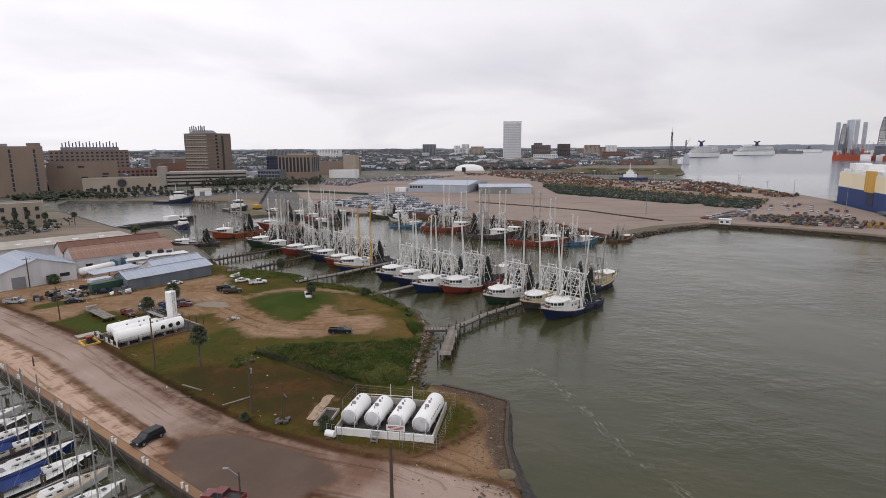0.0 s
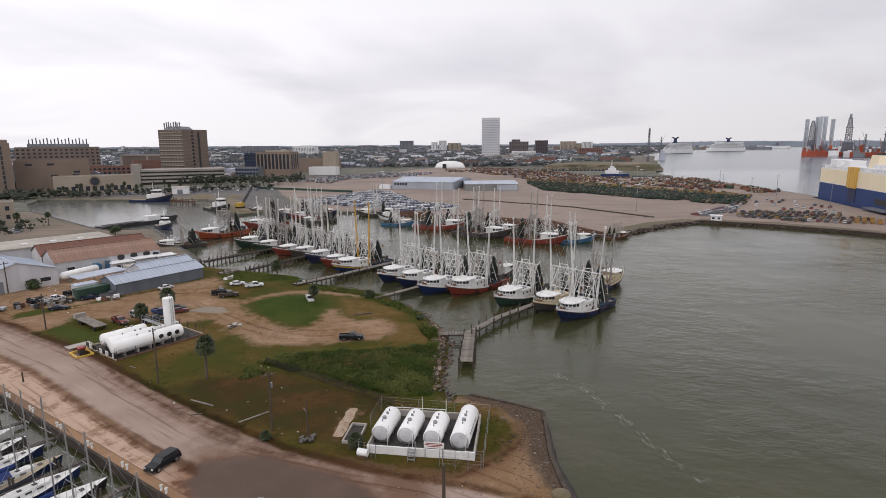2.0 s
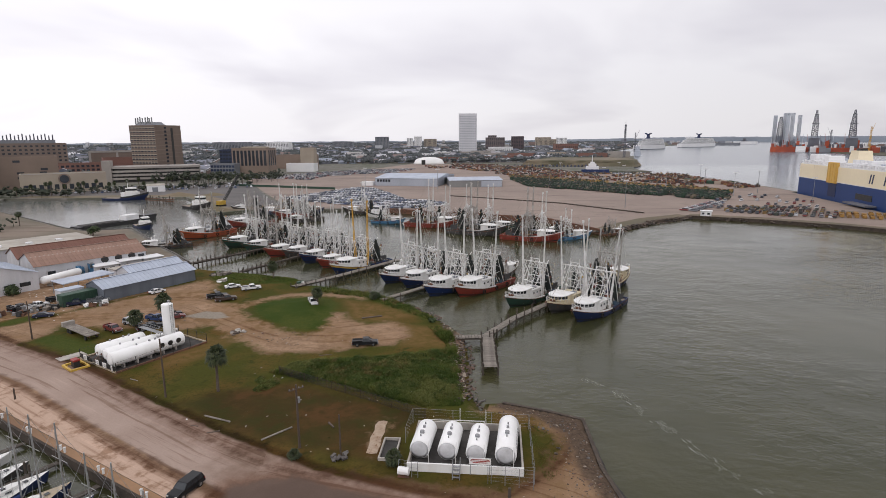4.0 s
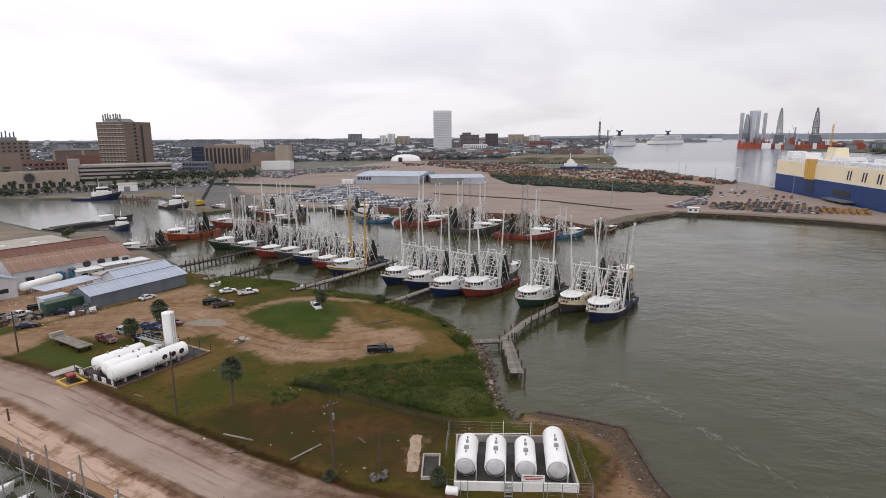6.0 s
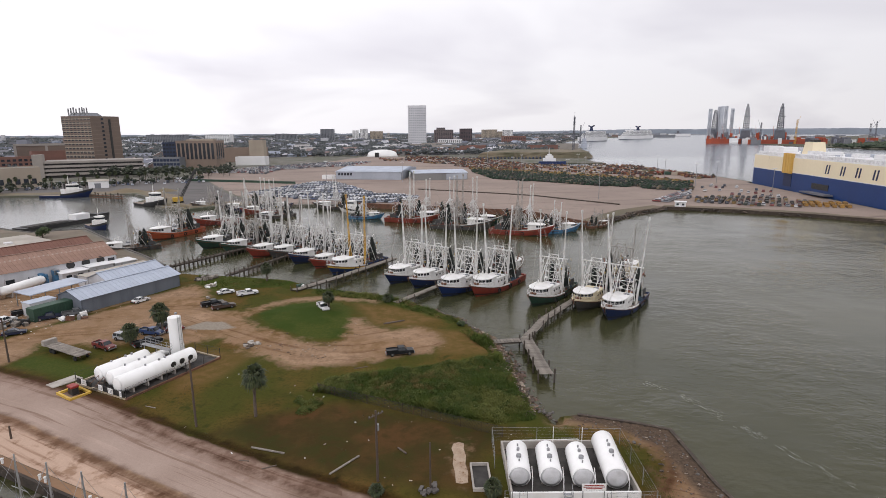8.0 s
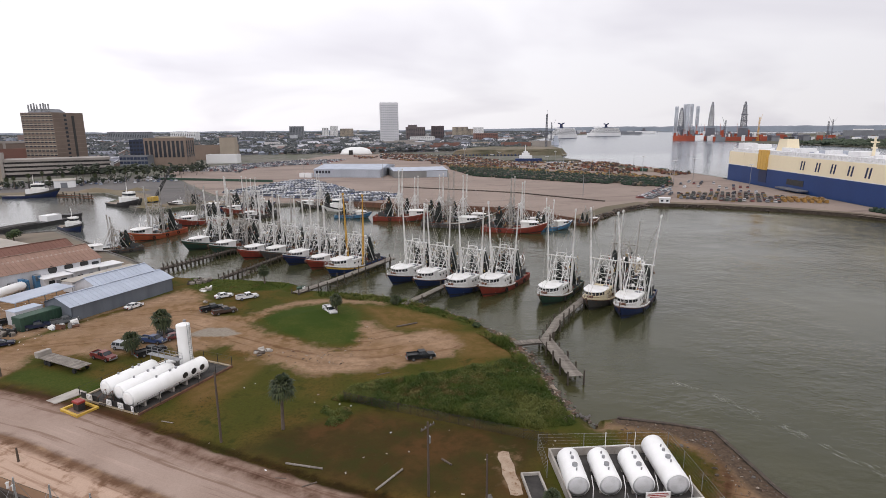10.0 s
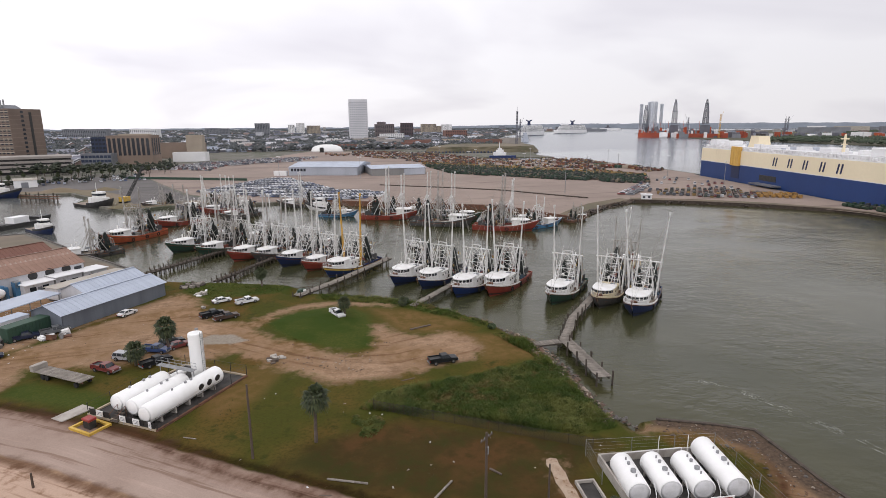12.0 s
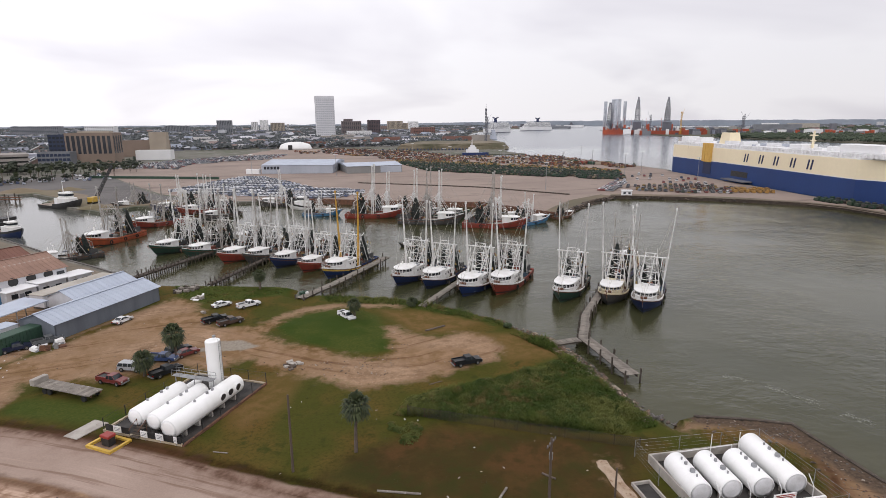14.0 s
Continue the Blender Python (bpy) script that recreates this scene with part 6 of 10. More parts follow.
# ---- tank group by the road ----
# long axis from the road corner towards the yard
AX = Vector((10.3, 13.2, 0)).normalized()
ROADT = facing(-66.9, 110.2, GZ, AX.x, AX.y)
yard = thing("containment_wall", ROADT, "low concrete kerb round the white tank group", "low wall", "", "structure")
for x0, y0, x1, y1 in ((-0.1, -0.15, 18.2, 0.15), (-0.15, 0.15, 0.15, 12.8), (18.0, 0.15, 18.3, 12.8), (-0.1, 12.8, 18.2, 13.1)):
    bm = B(); box(bm, x0, y0, -0.2, x1, y1, 0.32); part("kerb", bm, "teak" if y1 > 1 else "rust", yard)
bm = B(); box(bm, 0.15, 0.15, -0.2, 18.0, 12.8, 0.1); part("floor_slab", bm, "bund_floor", yard)
for y, x0, x1, r, lab in ((2.4, 0.6, 14.0, 1.36, "long white horizontal tank with three black round openings"), (5.75, 1.6, 10.4, 1.3, "white horizontal tank in the middle of the group"), (8.9, 1.7, 9.8, 1.36, "white horizontal tank with a grey walkway on top")):
    t_ob = tank(ROADT @ pose((x0 + x1) / 2, y, 0.1), x1 - x0, r, lab, "white tanks by the road", "tank_white", ((0.5, 0.2), (1.6, 0.2), (-2.0, 0.15)), 5, 0.3, 0.42)
    if y < 3:
        for x in (2.1, 3.8, 5.5):
            bm = B(); tube(bm, (x, -r * 0.93, r + 0.62), (x, -r * 1.03, r + 0.6), 0.5, 0.5, 16); part("port", bm, "black_paint", t_ob, "round black opening")
            bm = B(); tube(bm, (x, -r * 0.9, r + 0.61), (x, -r * 1.0, r + 0.6), 0.6, 0.6, 16); part("port_rim", bm, "tank_white", t_ob)
silo = thing("silo", ROADT @ pose(14.0, 5.9, 0.1), "tall white upright silo tank with a grey stain", "silo", "white tanks by the road")
bm = B(); n = 24
loft(bm, [[Vector((1.12 * k * math.cos(2 * math.pi * i / n), 1.12 * k * math.sin(2 * math.pi * i / n), z)) for i in range(n)] for z, k in ((0.9, 1.0), (8.2, 1.0), (8.35, 0.96))])
part("shell", bm, "tank_white", silo, smooth=False)
bm = B(); tube(bm, (0, 0, 0), (0, 0, 0.9), 0.95, 1.0, 16); part("skirt", bm, "concrete", silo)
bm = B(); tube(bm, (0.4, 0, 8.7), (0.4, 0, 9.0), 0.25, 0.25, 8); part("vent", bm, "galv", silo)
bm = B()
for x in (-0.25, 0.25):
    tube(bm, (x, -1.22, 0.2), (x, -1.22, 8.7), 0.03, 0.03, 4)
for i in range(22):
    tube(bm, (-0.25, -1.22, 0.5 + i * 0.37), (0.25, -1.22, 0.5 + i * 0.37), 0.02, 0.02, 4, False)
part("ladder", bm, "galv", silo)
walkway = thing("catwalk", ROADT @ pose(10.9, 5.2, 0.1), "steel catwalk with rails across the white tanks", "catwalk")
bm = B(); box(bm, -0.5, -1.5, 3.5, 0.5, 5.6, 3.58); part("grating", bm, "galv", walkway)
for x in (-0.5, 0.5):
    bm = B()
    for j in range(6):
        tube(bm, (x, -1.5 + j * 1.42, 3.5), (x, -1.5 + j * 1.42, 4.5), 0.03, 0.03, 4)
    tube(bm, (x, -1.5, 4.5), (x, 5.6, 4.5), 0.03, 0.03, 4); tube(bm, (x, -1.5, 4.0), (x, 5.6, 4.0), 0.025, 0.025, 4)
    part("rail", bm, "galv", walkway)
for y in (-1.4, 2.0, 5.4):
    bm = B(); tube(bm, (0, y, 0), (0, y, 3.5), 0.07, 0.07, 5); part("post", bm, "galv", walkway)
bm = B(); tube(bm, (-1.0, 0, 1.0), (1.9, 0, 1.0), 0.55, 0.55, 14)
ob = thing("small_tank", ROADT @ pose(12.6, 9.6, 0.1), "small white tank behind the tall silo", "tank"); part("shell", bm, "tank_white", ob)
bm = B(); box(bm, -0.6, -0.4, 0, 1.5, 0.4, 0.5); part("stand", bm, "rust", ob)
ob = thing("cabinet", ROADT @ pose(16.3, 8.2, 0.1), "small white equipment cabinet beside the silo", "cabinet")
bm = B(); box(bm, -0.6, -0.5, 0, 0.6, 0.5, 1.9); part("body", bevelled(bm, 0.04), "white_paint", ob)
bm = B(); box(bm, -0.45, -0.53, 0.2, 0.45, -0.5, 1.7); part("door", bm, "galv", ob)
fence(ROADT, [(0, 0), (18.2, 0), (18.2, 13), (0, 13)], 2.0, "dark wire fence round the white tank group", "black_paint", 3.4, 4, True, 0.06)
screen = thing("fence_screen", ROADT, "low black screen panels on the tank fence", "fence panel")
for y0, y1 in ((0.3, 2.3), (2.36, 4.4), (4.46, 6.5), (8.6, 10.6), (10.66, 12.6)):
    bm = B(); box(bm, -0.09, y0, 0.32, -0.03, y1, 1.25); part("panel", bm, "black_paint", screen)
stair = thing("steps", ROADT @ pose(0.4, 7.5, 0.1), "dark steel steps with rusty rails before the tanks", "steps")
for k in range(4):
    bm = B(); box(bm, -0.9 + k * 0.35, -0.7, 0.2 + k * 0.25, -0.5 + k * 0.35, 0.7, 0.26 + k * 0.25); part("tread", bm, "old_timber", stair)
for y in (-0.75, 0.75):
    bm = B(); tube(bm, (-0.9, y, 1.1), (0.6, y, 2.0), 0.04, 0.04, 5); part("rail", bm, "rust", stair)
    bm = B(); tube(bm, (0.6, y, 0.0), (0.6, y, 2.0), 0.04, 0.04, 5); part("post", bm, "rust", stair)
for i, (y, w) in enumerate(((1.0, 0.5), (3.5, 1.2), (6.0, 1.1), (10.4, 1.3))):
    ob = thing("notice_board", ROADT @ pose(-0.25, y, 0), "white notice board with a few lines of writing on the fence", "sign", "boards on the fence")
    bm = B(); box(bm, -0.03, -w / 2, 0.45, 0.03, w / 2, 1.35); part("board", bm, "white_paint", ob)
    for z in (0.7, 0.9, 1.1):
        bm = B(); box(bm, -0.042, -w * 0.35, z - 0.03, -0.03, w * 0.35, z + 0.03); part("writing_bar", bm, "far_grey", ob)
    bm = B(); tube(bm, (0.08, 0, 0), (0.08, 0, 1.4), 0.04, 0.04, 5); part("post", bm, "galv", ob)
pump = thing("fuel_pump", facing(-76.0, 114.4, GZ, 1, -0.93), "red-topped pump box inside a yellow kerb", "pump")
for x0, y0, x1, y1 in ((-2.2, -1.6, 2.2, -1.25), (-2.2, 1.25, 2.2, 1.6), (-2.2, -1.25, -1.85, 1.25), (1.85, -1.25, 2.2, 1.25)):
    bm = B(); box(bm, x0, y0, -0.1, x1, y1, 0.3); part("kerb", bm, "yellow_paint", pump, "yellow painted kerb")
bm = B(); box(bm, -0.7, -0.5, 0, 0.7, 0.5, 1.1); part("body", bevelled(bm, 0.05), "black_paint", pump)
bm = B(); box(bm, -0.8, -0.6, 1.1, 0.8, 0.6, 1.5); part("lid", bevelled(bm, 0.08), "red_paint", pump)
slab = B(); prism(slab, [(-2.2, -1.2), (2.3, -1.3), (2.1, 1.3), (-2.4, 1.1)], -0.1, 0.1)
solid("concrete_slab", slab, "concrete", "pale concrete pad beside the pump", "slab", "structure", facing(-79.5, 119.6, GZ, 1, 1))

# flat trailer in the grass
trailer = thing("flat_trailer", facing(-84.2, 132.4, GZ, 0.77, -0.64), "old grey flatbed trailer with a plank deck", "trailer")
for i in range(14):
    bm = B(); box(bm, -5.6 + i * 0.8, -1.25, 1.0, -4.84 + i * 0.8, 1.25, 1.12); part("plank", bm, "timber", trailer)
for y in (-0.8, 0.8):
    bm = B(); box(bm, -5.6, y - 0.08, 0.75, 5.6, y + 0.08, 1.0); part("beam", bm, "rust", trailer)
for x in (-3.6, -2.6, 4.4):
    for y in (-1.1, 1.1):
        bm = B(); tube(bm, (x, y - 0.14, 0.45), (x, y + 0.14, 0.45), 0.45, 0.45, 12); part("wheel", bm, "tyre", trailer)
bm = B(); box(bm, -6.6, -1.2, 0.9, -5.7, 1.2, 1.9); part("headboard", bm, "concrete", trailer)

# ---- poles ----
def utility_pole(x, y, h, label, arm=True, lean=0.0, r=0.17, lamp=False, drum=False, turn=0):
    ob = thing("utility_pole", pose(x, y, GZ - 0.3, lean, 0, turn), label, "pole", "poles")
    bm = B(); tube(bm, (0, 0, 0), (0, 0, h), r, r * 0.68, 10); part("pole", bm, "pole_wood", ob)
    if arm:
        bm = B(); box(bm, -1.1, -0.06, h - 0.7, 1.1, 0.06, h - 0.56); part("crossarm", bm, "pole_wood", ob)
        for q in (-0.95, -0.4, 0.4, 0.95):
            bm = B(); tube(bm, (q, 0, h - 0.56), (q, 0, h - 0.36), 0.05, 0.04, 6); part("insulator", bm, "far_grey", ob)
    if lamp:
        bm = B(); chain(bm, [(0, 0.1, h - 0.5), (0.2, 1.3, h + 0.35)], 0.045); part("lamp_arm", bm, "galv", ob)
        bm = B(); box(bm, 0.05, 1.2, h + 0.25, 0.35, 1.9, h + 0.42); part("lamp_head", bevelled(bm, 0.05), "galv", ob, "grey lamp head")
    if drum:
        bm = B(); tube(bm, (0.3, 0.12, h - 2.7), (0.3, 0.12, h - 1.9), 0.2, 0.2, 10); part("transformer", bm, "galv", ob, "pale grey transformer drum")
    return ob


utility_pole(-54.4, 99.6, 10.3, "tall dark bare wooden utility pole in the grass", arm=False)
utility_pole(-30.2, 81.8, 9.5, "wooden pole with a pale crossarm and transformer drum", arm=True, drum=True, turn=35)
utility_pole(-24.4, 78.6, 6.6, "bare wooden pole stump in the grass", arm=False, r=0.13)
utility_pole(-93.2, 130.6, 8.6, "dark wooden utility pole beside the grass verge", arm=True, turn=40)
utility_pole(-124.0, 163.0, 9.5, "wooden utility pole before the shed", turn=60)
utility_pole(-6.2, 59.2, 8.0, "dark heavy timber pole beside the dirt road", arm=False, r=0.24)
utility_pole(-24.0, 59.4, 4.2, "short dark pole with a small lamp", arm=False, r=0.12, lamp=True, turn=90)
utility_pole(-78.5, 101.3, 2.2, "short dark bollard post at the road edge", arm=False, r=0.16)
ob = thing("wire_spool", pose(-24.6, 78.9, GZ), "heap of grey scrap at the foot of a pole", "scrap")
rr = random.Random(4)
for i in range(9):
    bm = B(); box(bm, -0.4, -0.2, 0, 0.4, 0.2, 0.3, pose(rr.uniform(-0.9, 0.9), rr.uniform(-0.8, 0.8), rr.uniform(0, 0.3), rr.uniform(-30, 30), rr.uniform(-30, 30), rr.uniform(0, 180))); part("scrap_piece", bm, "dark_concrete", ob)

# ---- vehicles ----
def wheel(ob, x, y, r):
    def tyre():
        bm = B(); tube(bm, (0, -0.12, 0), (0, 0.12, 0), r, r, 16); return finish(bm, "tyre", "tyre")

    def rim():
        bm = B(); tube(bm, (0, -0.13, 0), (0, 0.13, 0), r * 0.58, r * 0.58, 10); return finish(bm, "rim", "rim")
    w = part("tyre", cached(("tyre", r), tyre), None, ob)
    w.matrix_basis = pose(x, y, r)
    part("rim", cached(("rim", r), rim), None, w)


def body_loft(profile, half, tuck=0.06):
    """A body drawn from a side outline: the flanks lean in a little above the waist."""
    bm = B()
    zs = [p[1] for p in profile]
    zmin, zmax = min(zs), max(zs)
    ring = lambda k, w: [Vector((x, k * (w - tuck * max(0, (z - zmin) / (zmax - zmin) - 0.5) * 2), z)) for x, z in profile]
    loft(bm, [ring(-1, half * 0.94), ring(-1, half), ring(1, half), ring(1, half * 0.94)])
    return bm


def greenhouse(bm, x0, x1, x2, x3, w0, w1, z0, z1):
    """A cabin: foot from x0 to x3, roof from x1 to x2."""
    lo = [Vector(p) for p in ((x0, -w0, z0), (x3, -w0, z0), (x3, w0, z0), (x0, w0, z0))]
    hi = [Vector(p) for p in ((x1, -w1, z1), (x2, -w1, z1), (x2, w1, z1), (x1, w1, z1))]
    return loft(bm, [lo, hi])


def vehicle(kind, colour, m, label, group=""):
    cat = {"pickup": "pickup truck", "sedan": "car", "suv": "car", "van": "van"}[kind]
    ob = thing({"pickup": "pickup_truck", "sedan": "car", "suv": "suv", "van": "van"}[kind], m, label, cat, group)
    W = 0.98 if kind != "sedan" else 0.9

    def body():
        if kind == "pickup":
            pr = [(-2.9, 0.45), (2.75, 0.42), (2.88, 0.75), (2.8, 1.0), (1.3, 1.14), (-2.9, 1.14)]
        elif kind == "sedan":
            pr = [(-2.4, 0.35), (2.3, 0.3), (2.42, 0.6), (2.25, 0.78), (1.0, 0.95), (-1.6, 0.98), (-2.35, 0.92)]
        else:
            pr = [(-2.45, 0.4), (2.35, 0.38), (2.5, 0.7), (2.35, 0.95), (1.15, 1.1), (-2.4, 1.12)]
        bm = body_loft(pr, W)
        return finish(bevelled(bm, 0.05), "body", "car_" + colour)

    def cabin_glass():
        bm = B()
        if kind == "pickup":
            greenhouse(bm, -0.55, -0.4, 0.85, 1.5, W - 0.06, W - 0.2, 1.1, 1.72)
        elif kind == "sedan":
            greenhouse(bm, -1.7, -1.0, 0.3, 1.1, W - 0.06, W - 0.24, 0.93, 1.38)
        else:
            greenhouse(bm, -2.38, -2.1, 0.5, 1.2, W - 0.05, W - 0.18, 1.08, 1.68)
        return finish(bm, "windows", "glass")

    def roof():
        bm = B()
        if kind == "pickup":
            box(bm, -0.48, -W + 0.2, 1.68, 0.86, W - 0.2, 1.78)
        elif kind == "sedan":
            box(bm, -1.02, -W + 0.22, 1.35, 0.34, W - 0.22, 1.43)
        else:
            box(bm, -2.14, -W + 0.16, 1.64, 0.55, W - 0.16, 1.74)
        bevelled(bm, 0.04)
        return finish(bm, "roof", "car_" + colour)

    def pillar_meshes():
        out = []
        pillars = {"pickup": ((-0.55, -0.42, 1.1, 1.7), (0.2, 0.2, 1.1, 1.7), (1.48, 0.85, 1.1, 1.7)), "sedan": ((-1.68, -1.0, 0.94, 1.37), (-0.3, -0.3, 0.94, 1.37), (1.08, 0.3, 0.94, 1.37)), "suv": ((-2.36, -2.1, 1.1, 1.66), (-1.2, -1.2, 1.1, 1.66), (-0.2, -0.2, 1.1, 1.66), (1.18, 0.5, 1.1, 1.66))}.get(kind, ())
        for xa, xb, za, zb in pillars:
            for s in (-1, 1):
                bm = B(); tube(bm, (xa, s * (W - 0.05), za), (xb, s * (W - 0.19), zb), 0.055, 0.05, 4)
                out.append(finish(bm, "pillar", "car_" + colour))
        return out
    part("body", cached(("body", kind, colour), body), None, ob)
    part("greenhouse", cached(("cabin", kind), cabin_glass), None, ob, "dark window glass")
    part("roof", cached(("roof", kind, colour), roof), None, ob)
    for me in cached(("pillars", kind, colour), pillar_meshes):
        part("pillar", me, None, ob)
    if kind == "pickup":
        def bed():
            bm = B(); box(bm, -2.8, -W + 0.12, 1.146, -0.75, W - 0.12, 1.16)
            return finish(bm, "bed", "black_paint")

        def rails():
            bm = B()
            for s in (-1, 1):
                box(bm, -2.88, s * (W - 0.11) - 0.06, 1.14, -0.6, s * (W - 0.11) + 0.06, 1.36)
            box(bm, -2.9, -W + 0.05, 1.14, -2.8, W - 0.05, 1.36)
            return finish(bm, "bed_side", "car_" + colour)
        part("bed", cached("bed", bed), None, ob, "dark load bed")
        part("bed_side", cached(("bedside", colour), rails), None, ob)
    r = 0.4 if kind != "sedan" else 0.33
    fx, bx = {"pickup": (1.85, -1.75), "sedan": (1.45, -1.4), "suv": (1.55, -1.5)}.get(kind, (1.6, -1.6))
    for x in (fx, bx):
        for s in (-1, 1):
            wheel(ob, x, s * (W - 0.06), r)

    def light(x, y, z, mt, nm):
        bm = B(); box(bm, x - 0.03, y - 0.17, z - 0.1, x + 0.03, y + 0.17, z + 0.1); return finish(bm, nm, mt)
    ex, rx, hz = {"pickup": (2.86, -2.91, 0.85), "sedan": (2.38, -2.39, 0.7), "suv": (2.46, -2.45, 0.82)}.get(kind, (2.4, -2.4, 0.8))
    for s in (-1, 1):
        part("headlight", cached(("hl", kind, s), lambda: light(ex, s * (W - 0.25), hz, "lamp_white", "headlight")), None, ob)
        part("tail_light", cached(("tl", kind, s), lambda: light(rx, s * (W - 0.2), hz, "lamp_red", "tail_light")), None, ob)

    def bumper(x):
        bm = B(); box(bm, x - 0.07, -W + 0.08, 0.38, x + 0.07, W - 0.08, 0.6)
        return finish(bm, "bumper", "galv" if kind == "pickup" else "black_paint")
    part("bumper", cached(("bumper", kind, 1), lambda: bumper(ex + 0.05)), None, ob)
    part("bumper", cached(("bumper", kind, 0), lambda: bumper(rx - 0.05)), None, ob)
    return ob


for kind, colour, x, y, a, label in (
        ("pickup", "black", -23.1, 119.7, 2, "black crew pickup parked on the dirt track"),
        ("pickup", "white", -37.6, 150.2, -72, "white pickup parked beneath a small palm"),
        ("sedan", "white", -81.6, 165.4, 55, "white sedan parked beside the blue shed"),
        ("sedan", "white", -62.3, 168.6, 25, "white car parked on the grass"),
        ("pickup", "white", -56.6, 166.0, 22, "white pickup truck parked on the grass"),
        ("pickup", "black", -63.6, 158.6, 25, "black pickup parked beside another truck"),
        ("pickup", "brown", -60.6, 155.8, 24, "dark brown pickup with dirt on its sides"),
        ("pickup", "red", -78.6, 134.2, -38, "faded red pickup on the dirt by the trailer"),
        ("suv", "silver", -76.4, 138.4, -28, "silver sport utility car parked under the trees"),
        ("pickup", "blue", -71.9, 140.6, -25, "blue pickup parked beside the palms"),
        ("pickup", "black", -70.9, 134.6, 35, "black pickup parked behind the tank fence"),
        ("sedan", "red", -68.2, 141.8, 30, "red car parked behind the tank group"),
        ("suv", "black", -69.6, 143.6, 30, "dark car parked under the palm"),
        ("suv", "black", -42.1, 73.4, 245, "black sport utility car standing on the wet road"),
        ("pickup", "red", -26.0, 59.4, 165, "dark red pickup with a loaded bed on the wet road"),
        ("pickup", "silver", -115.4, 145.6, 8, "silver pickup parked at the road corner"),
        ("pickup", "black", -109.2, 152.8, 70, "black truck among scrap by the shed"),
        ("pickup", "white", -106.0, 154.4, 60, "white work truck with clutter by the shed"),
        ("pickup", "black", -104.6, 160.6, 30, "dark pickup in the shed yard"),
        ("sedan", "darkblue", -99.9, 146.2, 20, "dark car parked on the verge"),
        ("pickup", "darkblue", -97.6, 155.6, 20, "dark blue truck loaded with scrap"),
        ("pickup", "grey", -93.0, 157.6, 25, "grey flatbed truck beside the green shed")):
    vehicle(kind, colour, pose(x, y, GZ + 0.02, 0, 0, a) @ Matrix.Scale(0.89, 4), label, "parked vehicles")

# ---- sheds by the water ----
def gable_shed(name, m, L, W, eave, ridge, wall, roof, label, ribs=True, over=0.4, skew=0.0):
    """A shed along its own x axis from 0 to L, W deep, ridge along x."""
    ob = thing(name, m, label, "shed")
    bm = B()
    t = 0.25
    for y0, y1 in ((0, t), (W - t, W)):
        box(bm, 0, y0, -0.3, L, y1, eave)
    part("wall", bm, wall, ob)
    for x0, x1 in ((0, t), (L - t, L)):
        bm = B()
        pts = [(0, -0.3), (W, -0.3), (W, eave), (W / 2, ridge), (0, eave)]
        loft(bm, [[Vector((x, p[0], p[1])) for p in pts] for x in (x0 - 0.01, x1 + 0.01)])
        part("gable_wall", bm, wall, ob)
    for s in (0, 1):
        slope = (ridge - eave) / (W / 2)
        y_e, y_r = (-over, W / 2) if s == 0 else (W + over, W / 2)
        z_e = eave - slope * over + 0.06
        n = max(1, int(L / 1.1)) if ribs else 1
        for i in range(n):
            xa, xb = -over + (L + 2 * over) * i / n, -over + (L + 2 * over) * (i + 1) / n
            key = ("sheet", round(xb - xa, 2), round(W, 1), round(ridge - eave, 2), s, roof, round(over, 1))

            def sheet():
                b2 = B()
                w = xb - xa
                pts = [(0, 0.0), (w - 0.10, 0.0), (w - 0.07, 0.06), (w - 0.0, 0.06), (w, -0.05), (0, -0.05)]
                loft(b2, [[Vector((p[0], y_e, z_e + p[1])) for p in pts], [Vector((p[0], y_r, ridge + 0.06 + p[1])) for p in pts]])
                return finish(b2, "roof_sheet", roof)
            p = part("roof_sheet", cached(key, sheet), None, ob)
            p.matrix_basis = pose(xa, 0, 0)
    bm = B(); box(bm, -over, W / 2 - 0.25, ridge + 0.08, L + over, W / 2 + 0.25, ridge + 0.17); part("ridge_cap", bm, roof, ob)
    return ob


def windows_on(ob, items, mat="glass", name="window_pane"):
    for x0, y0, z0, x1, y1, z1 in items:
        bm = B(); box(bm, x0, y0, z0, x1, y1, z1); part(name, bm, mat, ob)


# blue-roofed shed by the dirt yard
bl = gable_shed("workshop", facing(-91.8, 158.3, GZ, 15.8, 20.3), 26.0, 9.0, 3.4, 5.0, "wall_blue", "roof_blue", "long low blue-grey metal shed with pale blue roof")
gable_shed("workshop", facing(-91.0, 172.5, GZ, 15.8, 20.3), 16.0, 8.0, 3.9, 5.6, "wall_white", "roof_blue", "second blue-roofed bay joined behind the shed")
ob = thing("open_shelter", facing(-104.5, 163.5, GZ, 15.8, 20.3), "flat pale blue roof on posts beside the shed", "shelter")
bm = B(); box(bm, 0, 0, 3.5, 13.5, 7.0, 3.7, pose(0, 0, 0, 0, -1.5, 0)); part("roof", bm, "roof_blue", ob)
for x in (0.3, 6.6, 13.0):
    for y in (0.3, 6.7):
        bm = B(); tube(bm, (x, y, 0), (x, y, 3.6), 0.1, 0.1, 6); part("post", bm, "galv", ob)
ob = thing("site_container", facing(-96.5, 157.2, GZ, 15.8, 20.3), "dark green metal container against the shed", "container")
bm = B(); box(bm, -4.6, 0.2, 0, 4.0, 3.2, 3.0); part("body", bevelled(bm, 0.06), "green_paint", ob)
